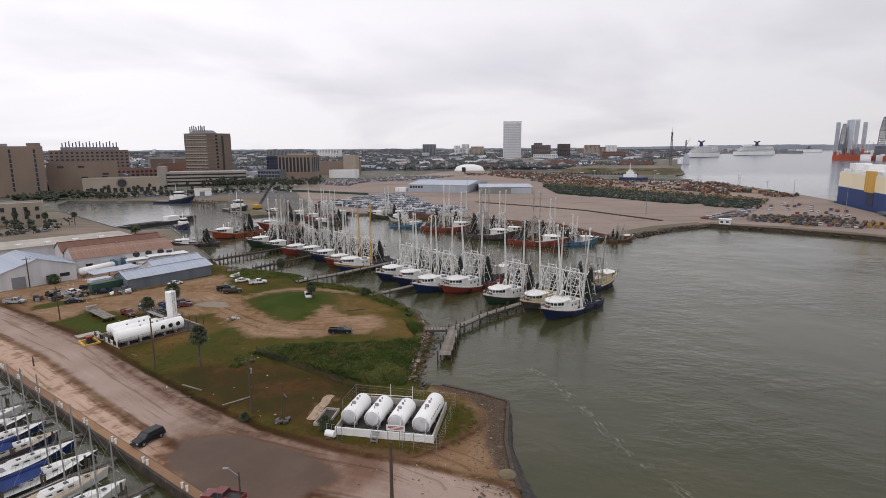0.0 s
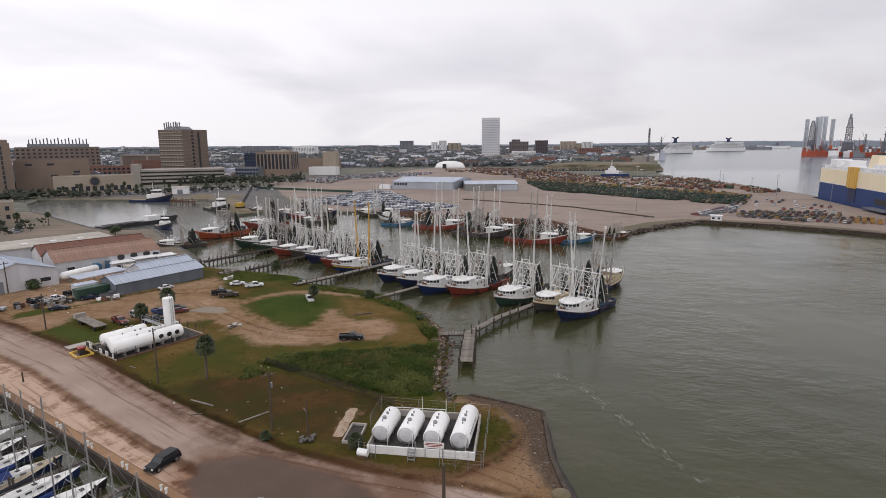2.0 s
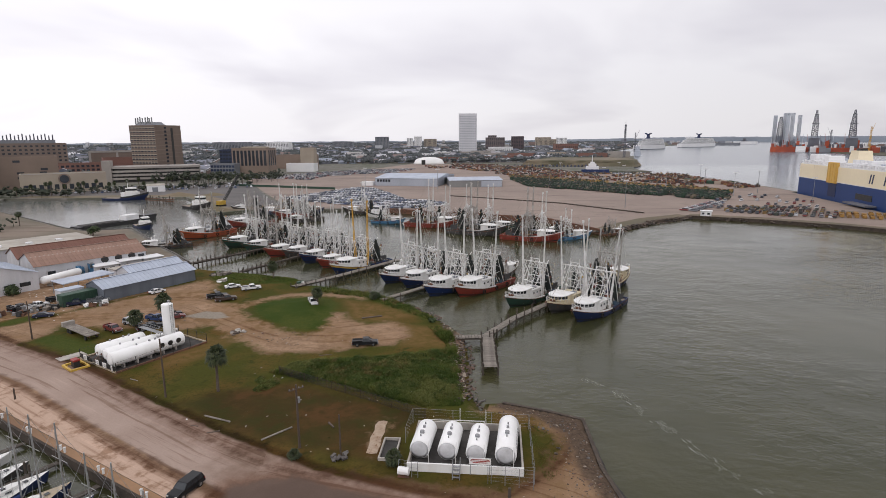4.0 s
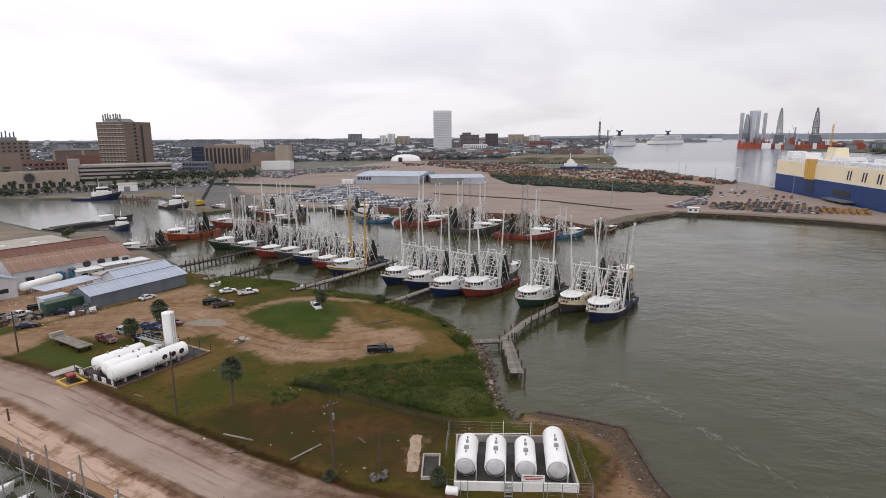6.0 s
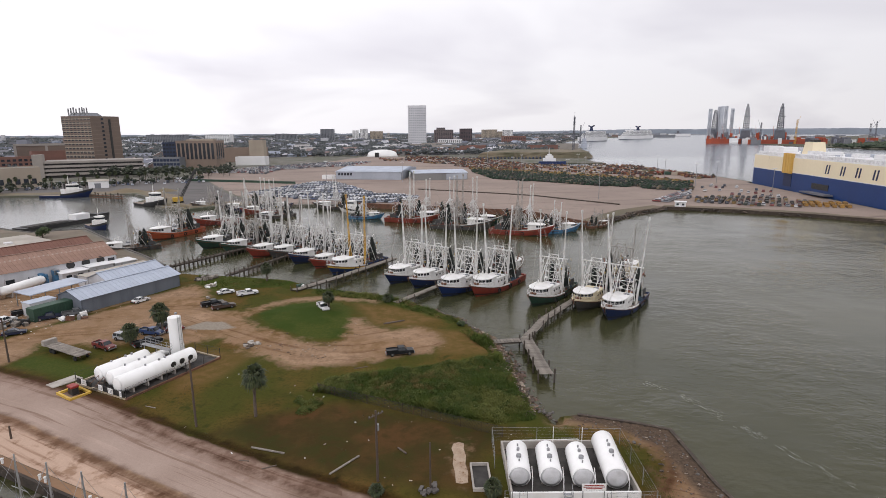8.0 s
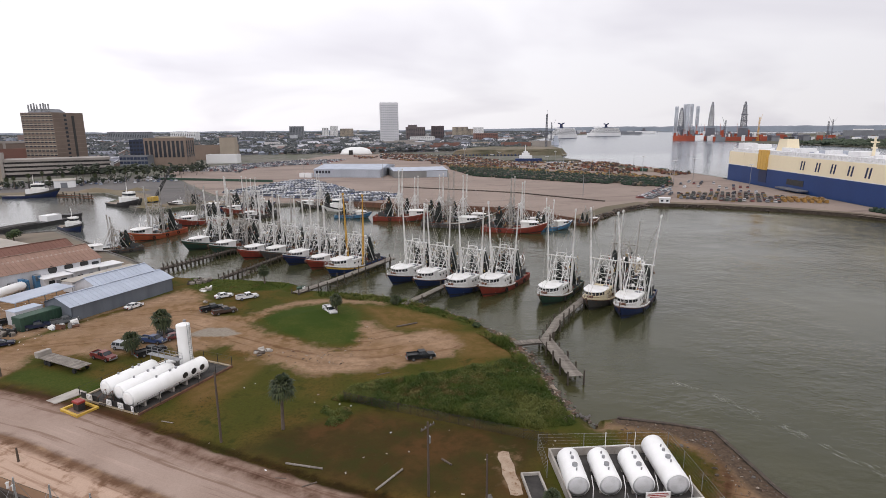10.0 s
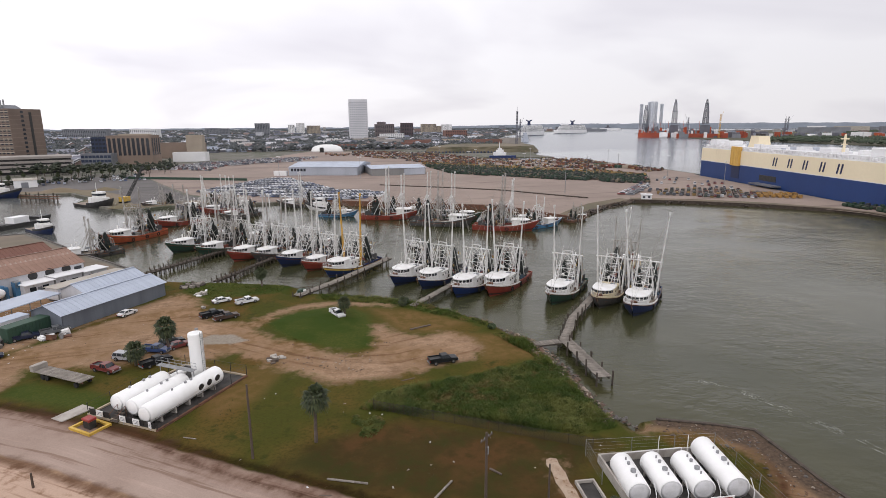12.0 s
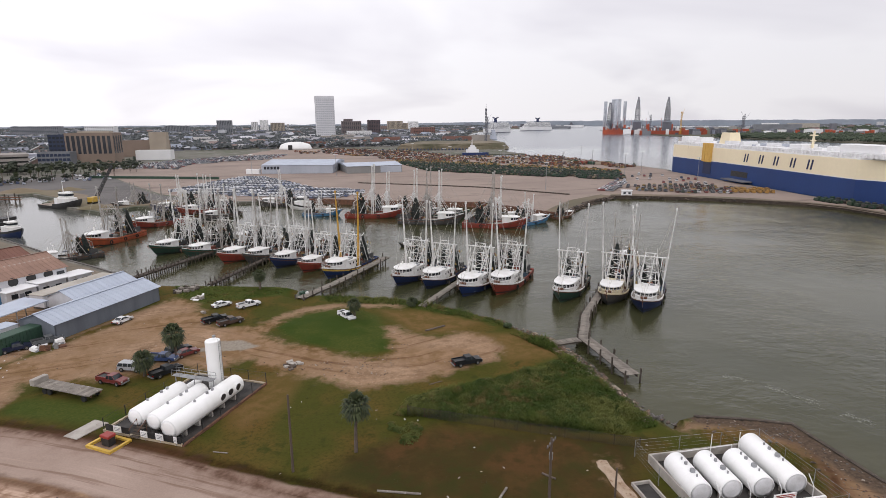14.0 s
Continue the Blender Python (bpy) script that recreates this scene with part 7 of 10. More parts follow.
for i in range(13):
    bm = B(); box(bm, -4.4 + i * 0.64, 0.13, 0.15, -4.1 + i * 0.64, 0.2, 2.85); part("rib", bm, "green_paint", ob)
ob = thing("site_container", facing(-100.3, 160.0, GZ, 15.8, 20.3), "white box container with a flat roof", "container")
bm = B(); box(bm, -2.8, 0, 0, 2.8, 3.4, 3.1); part("body", bevelled(bm, 0.06), "wall_white", ob)
bm = B(); box(bm, -2.9, -0.05, 3.1, 2.9, 3.45, 3.2); part("roof", bm, "roof_blue", ob)
ob = thing("long_trailer_home", facing(-99.0, 180.5, GZ, 15.8, 20.3), "long white mobile office with a pale roof", "mobile office")
bm = B(); box(bm, 0, 0, 0.5, 19, 4.2, 3.3); part("body", bevelled(bm, 0.08), "wall_white", ob)
bm = B(); box(bm, -0.2, -0.2, 3.3, 19.2, 4.4, 3.45); part("roof", bm, "roof_tan", ob)
windows_on(ob, [(1.0 + 3 * i, -0.04, 1.6, 2.2 + 3 * i, 0.02, 2.6) for i in range(6)])
bm = B(); box(bm, 0.3, 0.4, 0, 18.7, 3.8, 0.5); part("footing", bm, "dark_concrete", ob)

# rust-roofed warehouse
WH = facing(-121.2, 180.2, GZ, 21.5, 21.0)
wh = gable_shed("warehouse", WH, 31.0, 16.0, 5.0, 8.0, "wall_white", "roof_rust", "long white warehouse under a rust-brown sheet roof")
for i, x in enumerate((18.5, 22.5, 26.5)):
    d = thing("roof_dormer", WH @ pose(x, 0, 3.2), "small dark rounded window hood in the warehouse wall", "window hood", "window hoods")
    bm = B(); tube(bm, (0, -0.15, 0.9), (0, 0.05, 0.9), 1.1, 1.1, 14); part("hood", bm, "black_paint", d)
windows_on(wh, [(28.5, -0.05, 3.0, 30.4, 0.02, 4.2), (3, -0.05, 1.8, 5, 0.02, 3.0), (8, -0.05, 1.8, 9.5, 0.02, 2.8)])
gable_shed("warehouse", facing(-132.6, 191.6, GZ, 21.5, 21.0), 33.0, 14.0, 5.0, 7.8, "wall_white", "roof_rust_dark", "second long warehouse bay with darker rust roof")
ob = thing("flat_warehouse", facing(-171.0, 183.0, 1.3, 0.695, 0.72), "broad low warehouse with a dusty tan flat roof", "warehouse")
bm = B(); box(bm, 0, -1, -0.3, 62, 19, 5.2); part("wall", bm, "wall_white", ob)
bm = B(); box(bm, -0.5, -1.5, 5.2, 62.5, 19.5, 5.5); part("roof", bm, "roof_tan", ob)
for i in range(6):
    bm = B(); box(bm, 6 + i * 9, 4, 5.5, 8 + i * 9, 6, 6.0); part("roof_vent", bm, "far_white", ob)
wsh = gable_shed("white_shed", facing(-116.5, 173.5, GZ, -0.78, 0.63), 22.0, 20.0, 5.0, 8.2, "wall_white", "roof_blue", "white gabled shed with pale blue metal roof")
windows_on(wsh, [(-0.06, 2.0, 1.6, 0.02, 4.6, 2.7), (-0.06, 6.5, 1.6, 0.02, 8.2, 2.6), (4, 19.98, 1.4, 5, 20.06, 3.4), (7, 19.98, 1.4, 8, 20.06, 3.4)])
windows_on(wsh, [(-0.06, 13.5, 0, 0.02, 17.0, 3.4)], "far_grey", "door")
for i, (x, y, w, h) in enumerate(((-111.0, 190.4, 6.5, 3.0), (-106.0, 195.3, 6.5, 3.4), (-101.0, 200.2, 6.0, 3.2))):
    ob = thing("white_hut", facing(x, y, GZ, 21.5, 21.0), "small white clapboard hut with a flat roof against the warehouse", "hut", "white huts")
    bm = B(); box(bm, 0, -4.6, 0, w, 0.2, h); part("wall", bm, "wall_white", ob)
    bm = B(); box(bm, -0.3, -5.2, h, w + 0.3, 0.5, h + 0.16); part("roof", bm, "far_white", ob)
    windows_on(ob, [(1.0, -4.66, 1.2, 2.4, -4.58, 2.3), (w - 2.6, -4.66, 1.2, w - 1.2, -4.58, 2.3)])
    bm = B(); box(bm, w / 2 - 0.5, -4.66, 0, w / 2 + 0.5, -4.58, 2.1); part("door", bm, "far_grey", ob)
gas = thing("gas_tank", facing(-114.4, 180.6, GZ, 3.4, 9.5), "long white horizontal gas tank in the yard", "storage tank")
bm = B(); n = 18
loft(bm, [[Vector((x, 1.15 * k * math.cos(2 * math.pi * i / n), 2.0 + 1.15 * k * math.sin(2 * math.pi * i / n))) for i in range(n)] for x, k in ((-6.6, 0.2), (-6.3, 0.7), (-5.7, 1.0), (5.7, 1.0), (6.3, 0.7), (6.6, 0.2))]); part("shell", bm, "tank_white", gas, smooth=True)
for x in (-4, 4):
    bm = B(); box(bm, x - 0.2, -0.9, 0, x + 0.2, 0.9, 1.2); part("saddle", bm, "concrete", gas)
ob = thing("ice_machine", facing(-113.8, 187.6, GZ, 21.5, 21.0), "blue machinery and pipes against the warehouse wall", "machine")
rr = random.Random(11)
for i in range(10):
    bm = B(); x, z = rr.uniform(-3, 3), rr.uniform(0, 2.4); box(bm, x, -2.2, z if i > 4 else 0, x + rr.uniform(0.7, 1.6), -0.6, z + rr.uniform(0.9, 1.8)); part("machine_block", bevelled(bm, 0.05), "hull_sky" if i % 3 else "galv", ob)

# ---- scrap and yard clutter ----
def heap(x, y, r, n, mats, label, hmax=1.2, seed=1, name="scrap_heap"):
    rng = random.Random(seed)
    ob = thing(name, pose(x, y, GZ), label, "scrap")
    for mt in mats:
        for i in range(n // len(mats)):
            bm = B()
            a, q = rng.uniform(0, 6.28), r * math.sqrt(rng.random())
            w, d, h = rng.uniform(0.2, 0.9), rng.uniform(0.15, 0.6), rng.uniform(0.15, hmax)
            box(bm, -w, -d, 0, w, d, h, pose(q * math.cos(a), q * math.sin(a), 0, rng.uniform(-12, 12), rng.uniform(-12, 12), rng.uniform(0, 180)))
            part("scrap_piece", bm, mt, ob)
    return ob


heap(-108.5, 150.5, 4.0, 24, ("black_paint", "rust", "galv"), "heap of dark scrap and machine parts in the yard", 1.6, 3)
heap(-103.0, 153.0, 3.0, 18, ("black_paint", "timber"), "dark heap of crates beside the trucks", 1.4, 5)
heap(-92.5, 155.2, 2.6, 15, ("galv", "white_paint", "rust"), "scrap and tubs beside the green container", 1.2, 8)
heap(-51.0, 130.2, 1.6, 12, ("concrete", "rock"), "small heap of broken concrete beside the track", 0.4, 9, "rubble_heap")
heap(-67.6, 176.2, 1.2, 8, ("white_paint", "concrete"), "pale bundle of tarpaulin on the dirt", 1.1, 12, "tarpaulin_heap")
heap(-70.5, 185.5, 3.0, 24, ("pile", "timber"), "pile of old timbers by the shore", 0.7, 14, "timber_heap")
heap(-66.0, 165.2, 0.01, 2, ("concrete",), "pale concrete block on the dirt", 0.5, 15, "block")
heap(-43.8, 170.0, 1.2, 6, ("white_paint", "green_paint"), "pale boards and green crates at the dock ramp", 1.2, 16, "crate_heap")
for i, (x, y, a, L, w) in enumerate(((-43.8, 91.2, -28, 5.0, 0.2), (-43.2, 87.3, 15, 1.8, 0.14), (-46.5, 89.4, -20, 1.4, 0.12), (-22.3, 137.5, 15, 4.8, 0.3), (-34.0, 85.9, 41, 4.9, 0.2), (-62.5, 107.0, -30, 2.0, 0.12), (-30.5, 115.0, 10, 2.4, 0.15), (-26.6, 87.6, -60, 1.8, 0.2))):
    ob = thing("timber_log", pose(x, y, GZ, 0, 0, a), "loose weathered timber lying in the grass", "log", "loose timbers")
    bm = B(); box(bm, -L / 2, -w * 0.6, 0.0, L / 2, w * 0.6, w * 0.9); part("timber", bevelled(bm, 0.03), "timber" if i in (0, 4, 5) else "bark", ob)

# ---- palms, shrubs, grass ----
def palm(x, y, h, label, crown=1.9, seed=1, dead=True, base=GZ, trunk_r=0.19):
    rng = random.Random(seed)
    ob = thing("palm_tree", pose(x, y, base - 0.1, 0, 0, rng.uniform(0, 360)), label, "palm tree", "palms")
    bm = B()
    lean = rng.uniform(-0.25, 0.25)
    rings = []
    for i in range(9):
        u = i / 8
        r = trunk_r * (1.25 - 0.35 * u) * (1 + 0.06 * (i % 2))
        rings.append([Vector((lean * u * u + r * math.cos(2 * math.pi * k / 9), r * math.sin(2 * math.pi * k / 9), h * u)) for k in range(9)])
    loft(bm, rings)
    part("trunk", bm, "bark", ob)

    def fronds(n, e0, e1, length, seed2):
        r2 = random.Random(seed2)
        bm = B()
        for i in range(n):
            a = 2.399 * i + r2.uniform(-0.2, 0.2)
            e = e0 + (e1 - e0) * (i / n) + r2.uniform(-0.12, 0.12)
            L = length * r2.uniform(0.75, 1.15)
            d = Vector((math.cos(a) * math.cos(e), math.sin(a) * math.cos(e), math.sin(e)))
            side = Vector((-math.sin(a), math.cos(a), 0))
            up = side.cross(d) * -1
            root = Vector((lean, 0, h - 0.1)) + d * 0.1
            hub = root + d * L * 0.36
            for j in range(9):
                b = (j - 4) / 4 * 1.25 + r2.uniform(-0.06, 0.06)
                v = d * math.cos(b) + side * math.sin(b)
                tip = hub + v * L * 0.62 * (1 - 0.18 * abs(j - 4) / 4) + Vector((0, 0, -0.24 * L * r2.uniform(0.4, 1.5)))
                mid = hub + v * L * 0.34 + up * 0.03
                w = side * math.cos(b) * 0.085 * L - d * math.sin(b) * 0.085 * L
                p = [bm.verts.new(q) for q in (hub, mid - w * 0.7, tip, mid + w * 0.7)]
                bm.faces.new(p)
            tube(bm, root, hub, 0.035, 0.02, 3, False)
        return bm
    part("crown", fronds(54, 1.4, -1.05, crown * 0.84, seed), "palm_leaf", ob, "rounded crown of green fan leaves")
    if dead and h > 3.5:
        part("dead_leaves", fronds(12, -0.85, -1.35, crown * 0.72, seed + 50), "leaf_dead", ob, "hanging brown dead leaves")
    return ob


palm(-46.5, 100.9, 6.6, "tall fan palm with a full crown in the grass", 2.45, 2, trunk_r=0.19)
palm(-36.2, 148.6, 3.6, "small fan palm standing over a white truck", 2.1, 3)
palm(-53.3, 179.6, 3.9, "fan palm with a leaning trunk on the green bank", 2.3, 4)
palm(-69.7, 140.2, 5.2, "fan palm with dark full crown beside parked cars", 2.8, 5)
palm(-22.5, 152.6, 1.4, "low bushy palm on the shore bank", 1.5, 6, False)
palm(-17.6, 76.3, 1.3, "dense bushy palm beside the fuel tanks", 1.5, 8, False)
palm(-30.6, 79.5, 0.6, "low young palm in the grass", 1.2, 9, False)
palm(-74.2, 135.2, 3.0, "dense broad young palm beside a silver car", 2.4, 10, False)


def leafy(x, y, r, h, label, seed, mat="leaf", n=420, trunk=True, base=GZ, leaf=0.28, name="shrub", group="shrubs"):
    rng = random.Random(seed)
    ob = thing(name, pose(x, y, base - 0.05), label, name.replace("_", " "), group)
    blobs = [(rng.uniform(-0.5, 0.5) * r, rng.uniform(-0.5, 0.5) * r, h * rng.uniform(0.35, 0.8), rng.uniform(0.4, 0.75) * r) for _ in range(7)]
    if trunk:
        bm = B()
        tube(bm, (0, 0, -0.2), (0, 0, h * 0.45), 0.10 * r + 0.03, 0.05 * r + 0.02, 7)
        for bx, by, bz, br in blobs:
            tube(bm, (0, 0, h * 0.25), (bx * 0.8, by * 0.8, bz), 0.05 * r, 0.02 * r, 5)
        part("trunk", bm, "bark", ob)
    bm = B()
    for i in range(n):
        bx, by, bz, br = blobs[i % 7]
        v = Vector((rng.gauss(0, 1), rng.gauss(0, 1), rng.gauss(0, 1))).normalized()
        q = br * rng.uniform(0.6, 1.05)
        c = Vector((bx + v.x * q, by + v.y * q, max(0.1, bz + v.z * q * 0.75)))
        a, b = v.orthogonal().normalized(), None
        b = v.cross(a)
        t = rng.uniform(0, 6.28)
        a, b = a * math.cos(t) + b * math.sin(t), b * math.cos(t) - a * math.sin(t)
        s = leaf * rng.uniform(0.6, 1.3)
        tilt = v * rng.uniform(-0.5, 0.5) * s
        bm.faces.new([bm.verts.new(p) for p in (c + a * s, c + b * s * 0.6 + tilt, c - a * s, c - b * s * 0.6)])
    part("crown", bm, mat, ob)
    return ob


leafy(-119.5, 166.5, 2.2, 3.0, "dense dark shrub before the white shed", 24, leaf=0.35)
leafy(-21.5, 153.6, 1.0, 1.6, "small dark shrub on the shore bank", 25)
leafy(-8.6, 132.5, 0.8, 0.9, "low green shrub on the rocky bank", 26)
leafy(-148, 266, 3.2, 4.2, "dark shrub beside the basin quay", 27, leaf=0.5)


def tufts(region, count, h0, h1, seed, label, avoid=(), mat="grass_blade"):
    """Clumps of grass blades over a stretch of ground."""
    rng = random.Random(seed)
    xs, ys = [p[0] for p in region], [p[1] for p in region]
    bm_v, bm_f = [], []
    pts_x = np.array([rng.uniform(min(xs), max(xs)) for _ in range(count * 4)])
    pts_y = np.array([rng.uniform(min(ys), max(ys)) for _ in range(count * 4)])
    ok = inside_distance(region, pts_x, pts_y) > 0.2
    ok &= inside_distance(SHORE, pts_x, pts_y) > 2.6
    for q in avoid:
        ok &= inside_distance(q, pts_x, pts_y) < -0.2
    for x, y in zip(pts_x[ok][:count], pts_y[ok][:count]):
        patch = noise.noise((x * 0.15, y * 0.15, 5.0))
        h = (h0 + (h1 - h0) * rng.random()) * max(0.25, 1 + 1.5 * patch)
        for k in range(6):
            a = rng.uniform(0, 6.28)
            ex, ey = math.cos(a), math.sin(a)
            w, out = rng.uniform(0.03, 0.085), rng.uniform(0.5, 1.3) * h
            bx, by = x + rng.uniform(-0.25, 0.25), y + rng.uniform(-0.25, 0.25)
            i = len(bm_v)
            bm_v += [(bx - ey * w, by + ex * w, GZ - 0.1), (bx + ey * w, by - ex * w, GZ - 0.1), (bx + ex * out, by + ey * out, GZ + h * rng.uniform(0.7, 1.1))]
            bm_f.append((i, i + 1, i + 2))
    me = bpy.data.meshes.new("grass")
    me.from_pydata(bm_v, [], bm_f)
    me.materials.append(M[mat])
    return tagged(new("grass", me), label, "grass", "", "stuff")


tufts(TALL, 15000, 0.15, 0.7, 1, "tall rank green grass and weeds on the point")
tufts(BANK, 1400, 0.3, 1.0, 2, "weedy green grass along the shore bank")
tufts([(-66, 110), (-46, 89), (-20, 75), (-17, 88), (-26, 102), (-40, 110), (-46, 118), (-56, 122)], 320, 0.03, 0.07, 3, "short rough grass with bare soil patches", (), "turf_blade")
tufts(HILL, 1500, 0.05, 0.15, 4, "short green grass on the low mound")
tufts([(-74, 192), (-45, 179), (-47, 172), (-66, 172), (-72, 181)], 1600, 0.08, 0.25, 5, "green grass on the north bank")
tufts([(-6, 130), (-3, 120), (-4, 104), (-5, 93), (-9, 92), (-8, 105), (-7, 118), (-10, 130)], 900, 0.3, 0.9, 6, "weeds along the rocky shore")
tufts([(1.5, 86), (5, 82), (3.5, 73), (0.5, 70), (1.2, 78)], 350, 0.1, 0.35, 7, "patch of grass beside the fuel tanks")

def mounds(region, count, r0, r1, seed, label):
    """Low billowing mounds of weeds: many small leaves over a lumpy dome."""
    rng = random.Random(seed)
    xs, ys = [p[0] for p in region], [p[1] for p in region]
    vs, fs = [], []
    px = np.array([rng.uniform(min(xs), max(xs)) for _ in range(count * 5)])
    py = np.array([rng.uniform(min(ys), max(ys)) for _ in range(count * 5)])
    ok = (inside_distance(region, px, py) > 1.0) & (inside_distance(SHORE, px, py) > 2.8)
    for x, y in list(zip(px[ok], py[ok]))[:count]:
        R = rng.uniform(r0, r1)
        hh = R * rng.uniform(0.35, 0.65)
        for k in range(int(230 * R)):
            a, u = rng.uniform(0, 6.28), rng.random() ** 0.6
            cx, cy = x + R * u * math.cos(a) * rng.uniform(0.8, 1.2), y + R * u * math.sin(a) * rng.uniform(0.8, 1.2)
            cz = GZ + hh * max(0.05, 1 - u * u) * rng.uniform(0.75, 1.1)
            s = rng.uniform(0.04, 0.12)
            i = len(vs)
            t = rng.uniform(0, 6.28)
            for q in range(4):
                w = t + q * 1.571
                vs.append((cx + s * math.cos(w) * rng.uniform(0.6, 1.3), cy + s * math.sin(w) * rng.uniform(0.6, 1.3), cz + rng.uniform(-0.12, 0.12)))
            fs.append((i, i + 1, i + 2, i + 3))
    me = bpy.data.meshes.new("weeds")
    me.from_pydata(vs, [], fs)
    me.materials.append(M["weed"])
    return tagged(new("weeds", me), label, "weeds", "", "stuff")


mounds(TALL, 130, 0.8, 2.4, 11, "billowing dark green weeds and vines on the point")
mounds(BANK, 26, 0.6, 1.3, 12, "leafy weeds on the shore bank")
mounds([(-44, 104), (-40, 108), (-36, 103), (-40, 97)], 12, 0.5, 1.1, 13, "low weeds beside the bare soil")

# wire fence along the weeds
fence = thing("wire_fence", pose(0, 0, 0), "sagging rusty wire fence along the weeds", "fence")
FENCE = [(-37.4, 107.1), (-30.3, 101.9), (-22.2, 95.5), (-19.6, 93.2)]
for (ax, ay), (bx, by) in zip(FENCE, FENCE[1:]):
    d = math.hypot(bx - ax, by - ay)
    cnt = int(d / 2.4) + 1
    for i in range(cnt):
        x, y = ax + (bx - ax) * i / cnt, ay + (by - ay) * i / cnt
        bm = B(); tube(bm, (x, y, GZ - 0.2), (x + 0.05 * (i % 3 - 1), y, GZ + 1.35), 0.035, 0.03, 5); part("post", bm, "rust" if i % 3 else "pole_wood", fence)
    for z in (0.35, 0.7, 1.0, 1.25):
        bm = B(); tube(bm, (ax, ay, GZ + z), (bx, by, GZ + z), 0.008, 0.008, 3, False); part("wire", bm, "rust", fence)

# ---- stones along the shore ----
def stone_mesh(k, mats=("rock", "brick_rubble", "dark_concrete")):
    rng = random.Random(k + 70)
    bm = B()
    bmesh.ops.create_icosphere(bm, subdivisions=1, radius=1.0)
    for v in bm.verts:
        v.co *= rng.uniform(0.7, 1.15)
        v.co.z *= 0.6
    return finish(bm, "stone", mats[k % 3])


riprap = thing("stone_revetment", pose(-3.5, 110, 0), "loose stones and broken concrete along the shore", "rocks", "", "structure")
rng = random.Random(5)
RIP = [(-2.5, 92.3), (-4.3, 97.5), (-3.7, 104.5), (-2.8, 111), (-2.2, 118.5), (-2.3, 124.6), (-4.2, 128.3), (-5.9, 137), (-10.6, 146.5), (-16.5, 154.8)]
for i in range(290):
    u = rng.random() * (len(RIP) - 1)
    k = int(u)
    (ax, ay), (bx, by) = RIP[k], RIP[k + 1]
    f = u - k
    s = rng.uniform(0.16, 0.42) * (1.5 if rng.random() < 0.15 else 1)
    off = rng.uniform(-2.0, 0.9)
    d = math.hypot(bx - ax, by - ay)
    x, y = ax + (bx - ax) * f + off * (by - ay) / d, ay + (by - ay) * f - off * (bx - ax) / d
    p = part("stone", cached(("stone", i % 9), lambda: stone_mesh(i % 9)), None, riprap)
    p.matrix_basis = Matrix.Translation((x + 3.5, y - 110, max(0.0, -off * 0.5))) @ Euler((rng.uniform(-0.4, 0.4), rng.uniform(-0.4, 0.4), rng.uniform(0, 6.28))).to_matrix().to_4x4() @ Matrix.Diagonal((s * rng.uniform(0.8, 1.7), s, s, 1))
bulk = thing("rubble_bank", pose(6, 80, 0), "broken slabs and rubble along the bulkhead", "rubble", "", "structure")
LINE = [(9.0, 60), (8.4, 66), (8.2, 73), (9.6, 84.8), (5.6, 87.6), (-0.5, 91.4)]
for i in range(280):
    u = rng.random() * (len(LINE) - 1)
    k = int(u)
    (ax, ay), (bx, by) = LINE[k], LINE[k + 1]
    f = u - k
    off = -0.2 - rng.random() ** 2 * 5.0
    d = math.hypot(bx - ax, by - ay)
    s = rng.uniform(0.05, 0.14) * (2.2 if rng.random() < 0.1 else 1)
    x, y = ax + (bx - ax) * f + off * (by - ay) / d, ay + (by - ay) * f - off * (bx - ax) / d
    p = part("stone", cached(("stone", i % 9), lambda: stone_mesh(i % 9)), None, bulk)
    p.matrix_basis = Matrix.Translation((x - 6, y - 80, GZ + 0.02)) @ Euler((0, 0, rng.uniform(0, 6.28))).to_matrix().to_4x4() @ Matrix.Diagonal((s * rng.uniform(0.8, 1.8), s, s, 1))
lot_stones = thing("stone_revetment", pose(110, 272, 0), "dark brown boulders along the edge of the storage lot", "rocks", "", "structure")
LOT_EDGE = [(75, 245), (92, 260), (114, 277), (138, 289), (166, 271), (190, 249)]
for i in range(240):
    u = rng.random() * 5
    u = u if u < 3 or rng.random() < 0.4 else u * 0.6
    k = min(4, int(u))
    (ax, ay), (bx, by) = LOT_EDGE[k], LOT_EDGE[k + 1]
    f, off, s = u - k, rng.uniform(-1.2, 1.9), rng.uniform(0.35, 0.95)
    d = math.hypot(bx - ax, by - ay)
    x, y = ax + (bx - ax) * f + off * (by - ay) / d, ay + (by - ay) * f - off * (bx - ax) / d
    p = part("stone", cached(("wet_stone", i % 9), lambda: stone_mesh(i % 9, ("wet_rock", "old_timber", "rock"))), None, lot_stones)
    p.matrix_basis = Matrix.Translation((x - 110, y - 272, 1.35 if off < 0 else 1.1 - off * 0.65)) @ Euler((rng.uniform(-0.4, 0.4), rng.uniform(-0.4, 0.4), rng.uniform(0, 6.28))).to_matrix().to_4x4() @ Matrix.Diagonal((s * rng.uniform(0.9, 1.8), s, s, 1))
ob = thing("boulder", pose(8.0, 64.5, GZ), "large tan boulder at the edge of the point", "boulder")
bm = B(); bmesh.ops.create_icosphere(bm, subdivisions=2, radius=1.0)
for v in bm.verts:
    v.co = Vector((v.co.x * 1.3, v.co.y * 0.95, v.co.z * 0.75)) * (1 + 0.25 * noise.noise(v.co * 1.4))
part("stone", bm, "verge", ob)

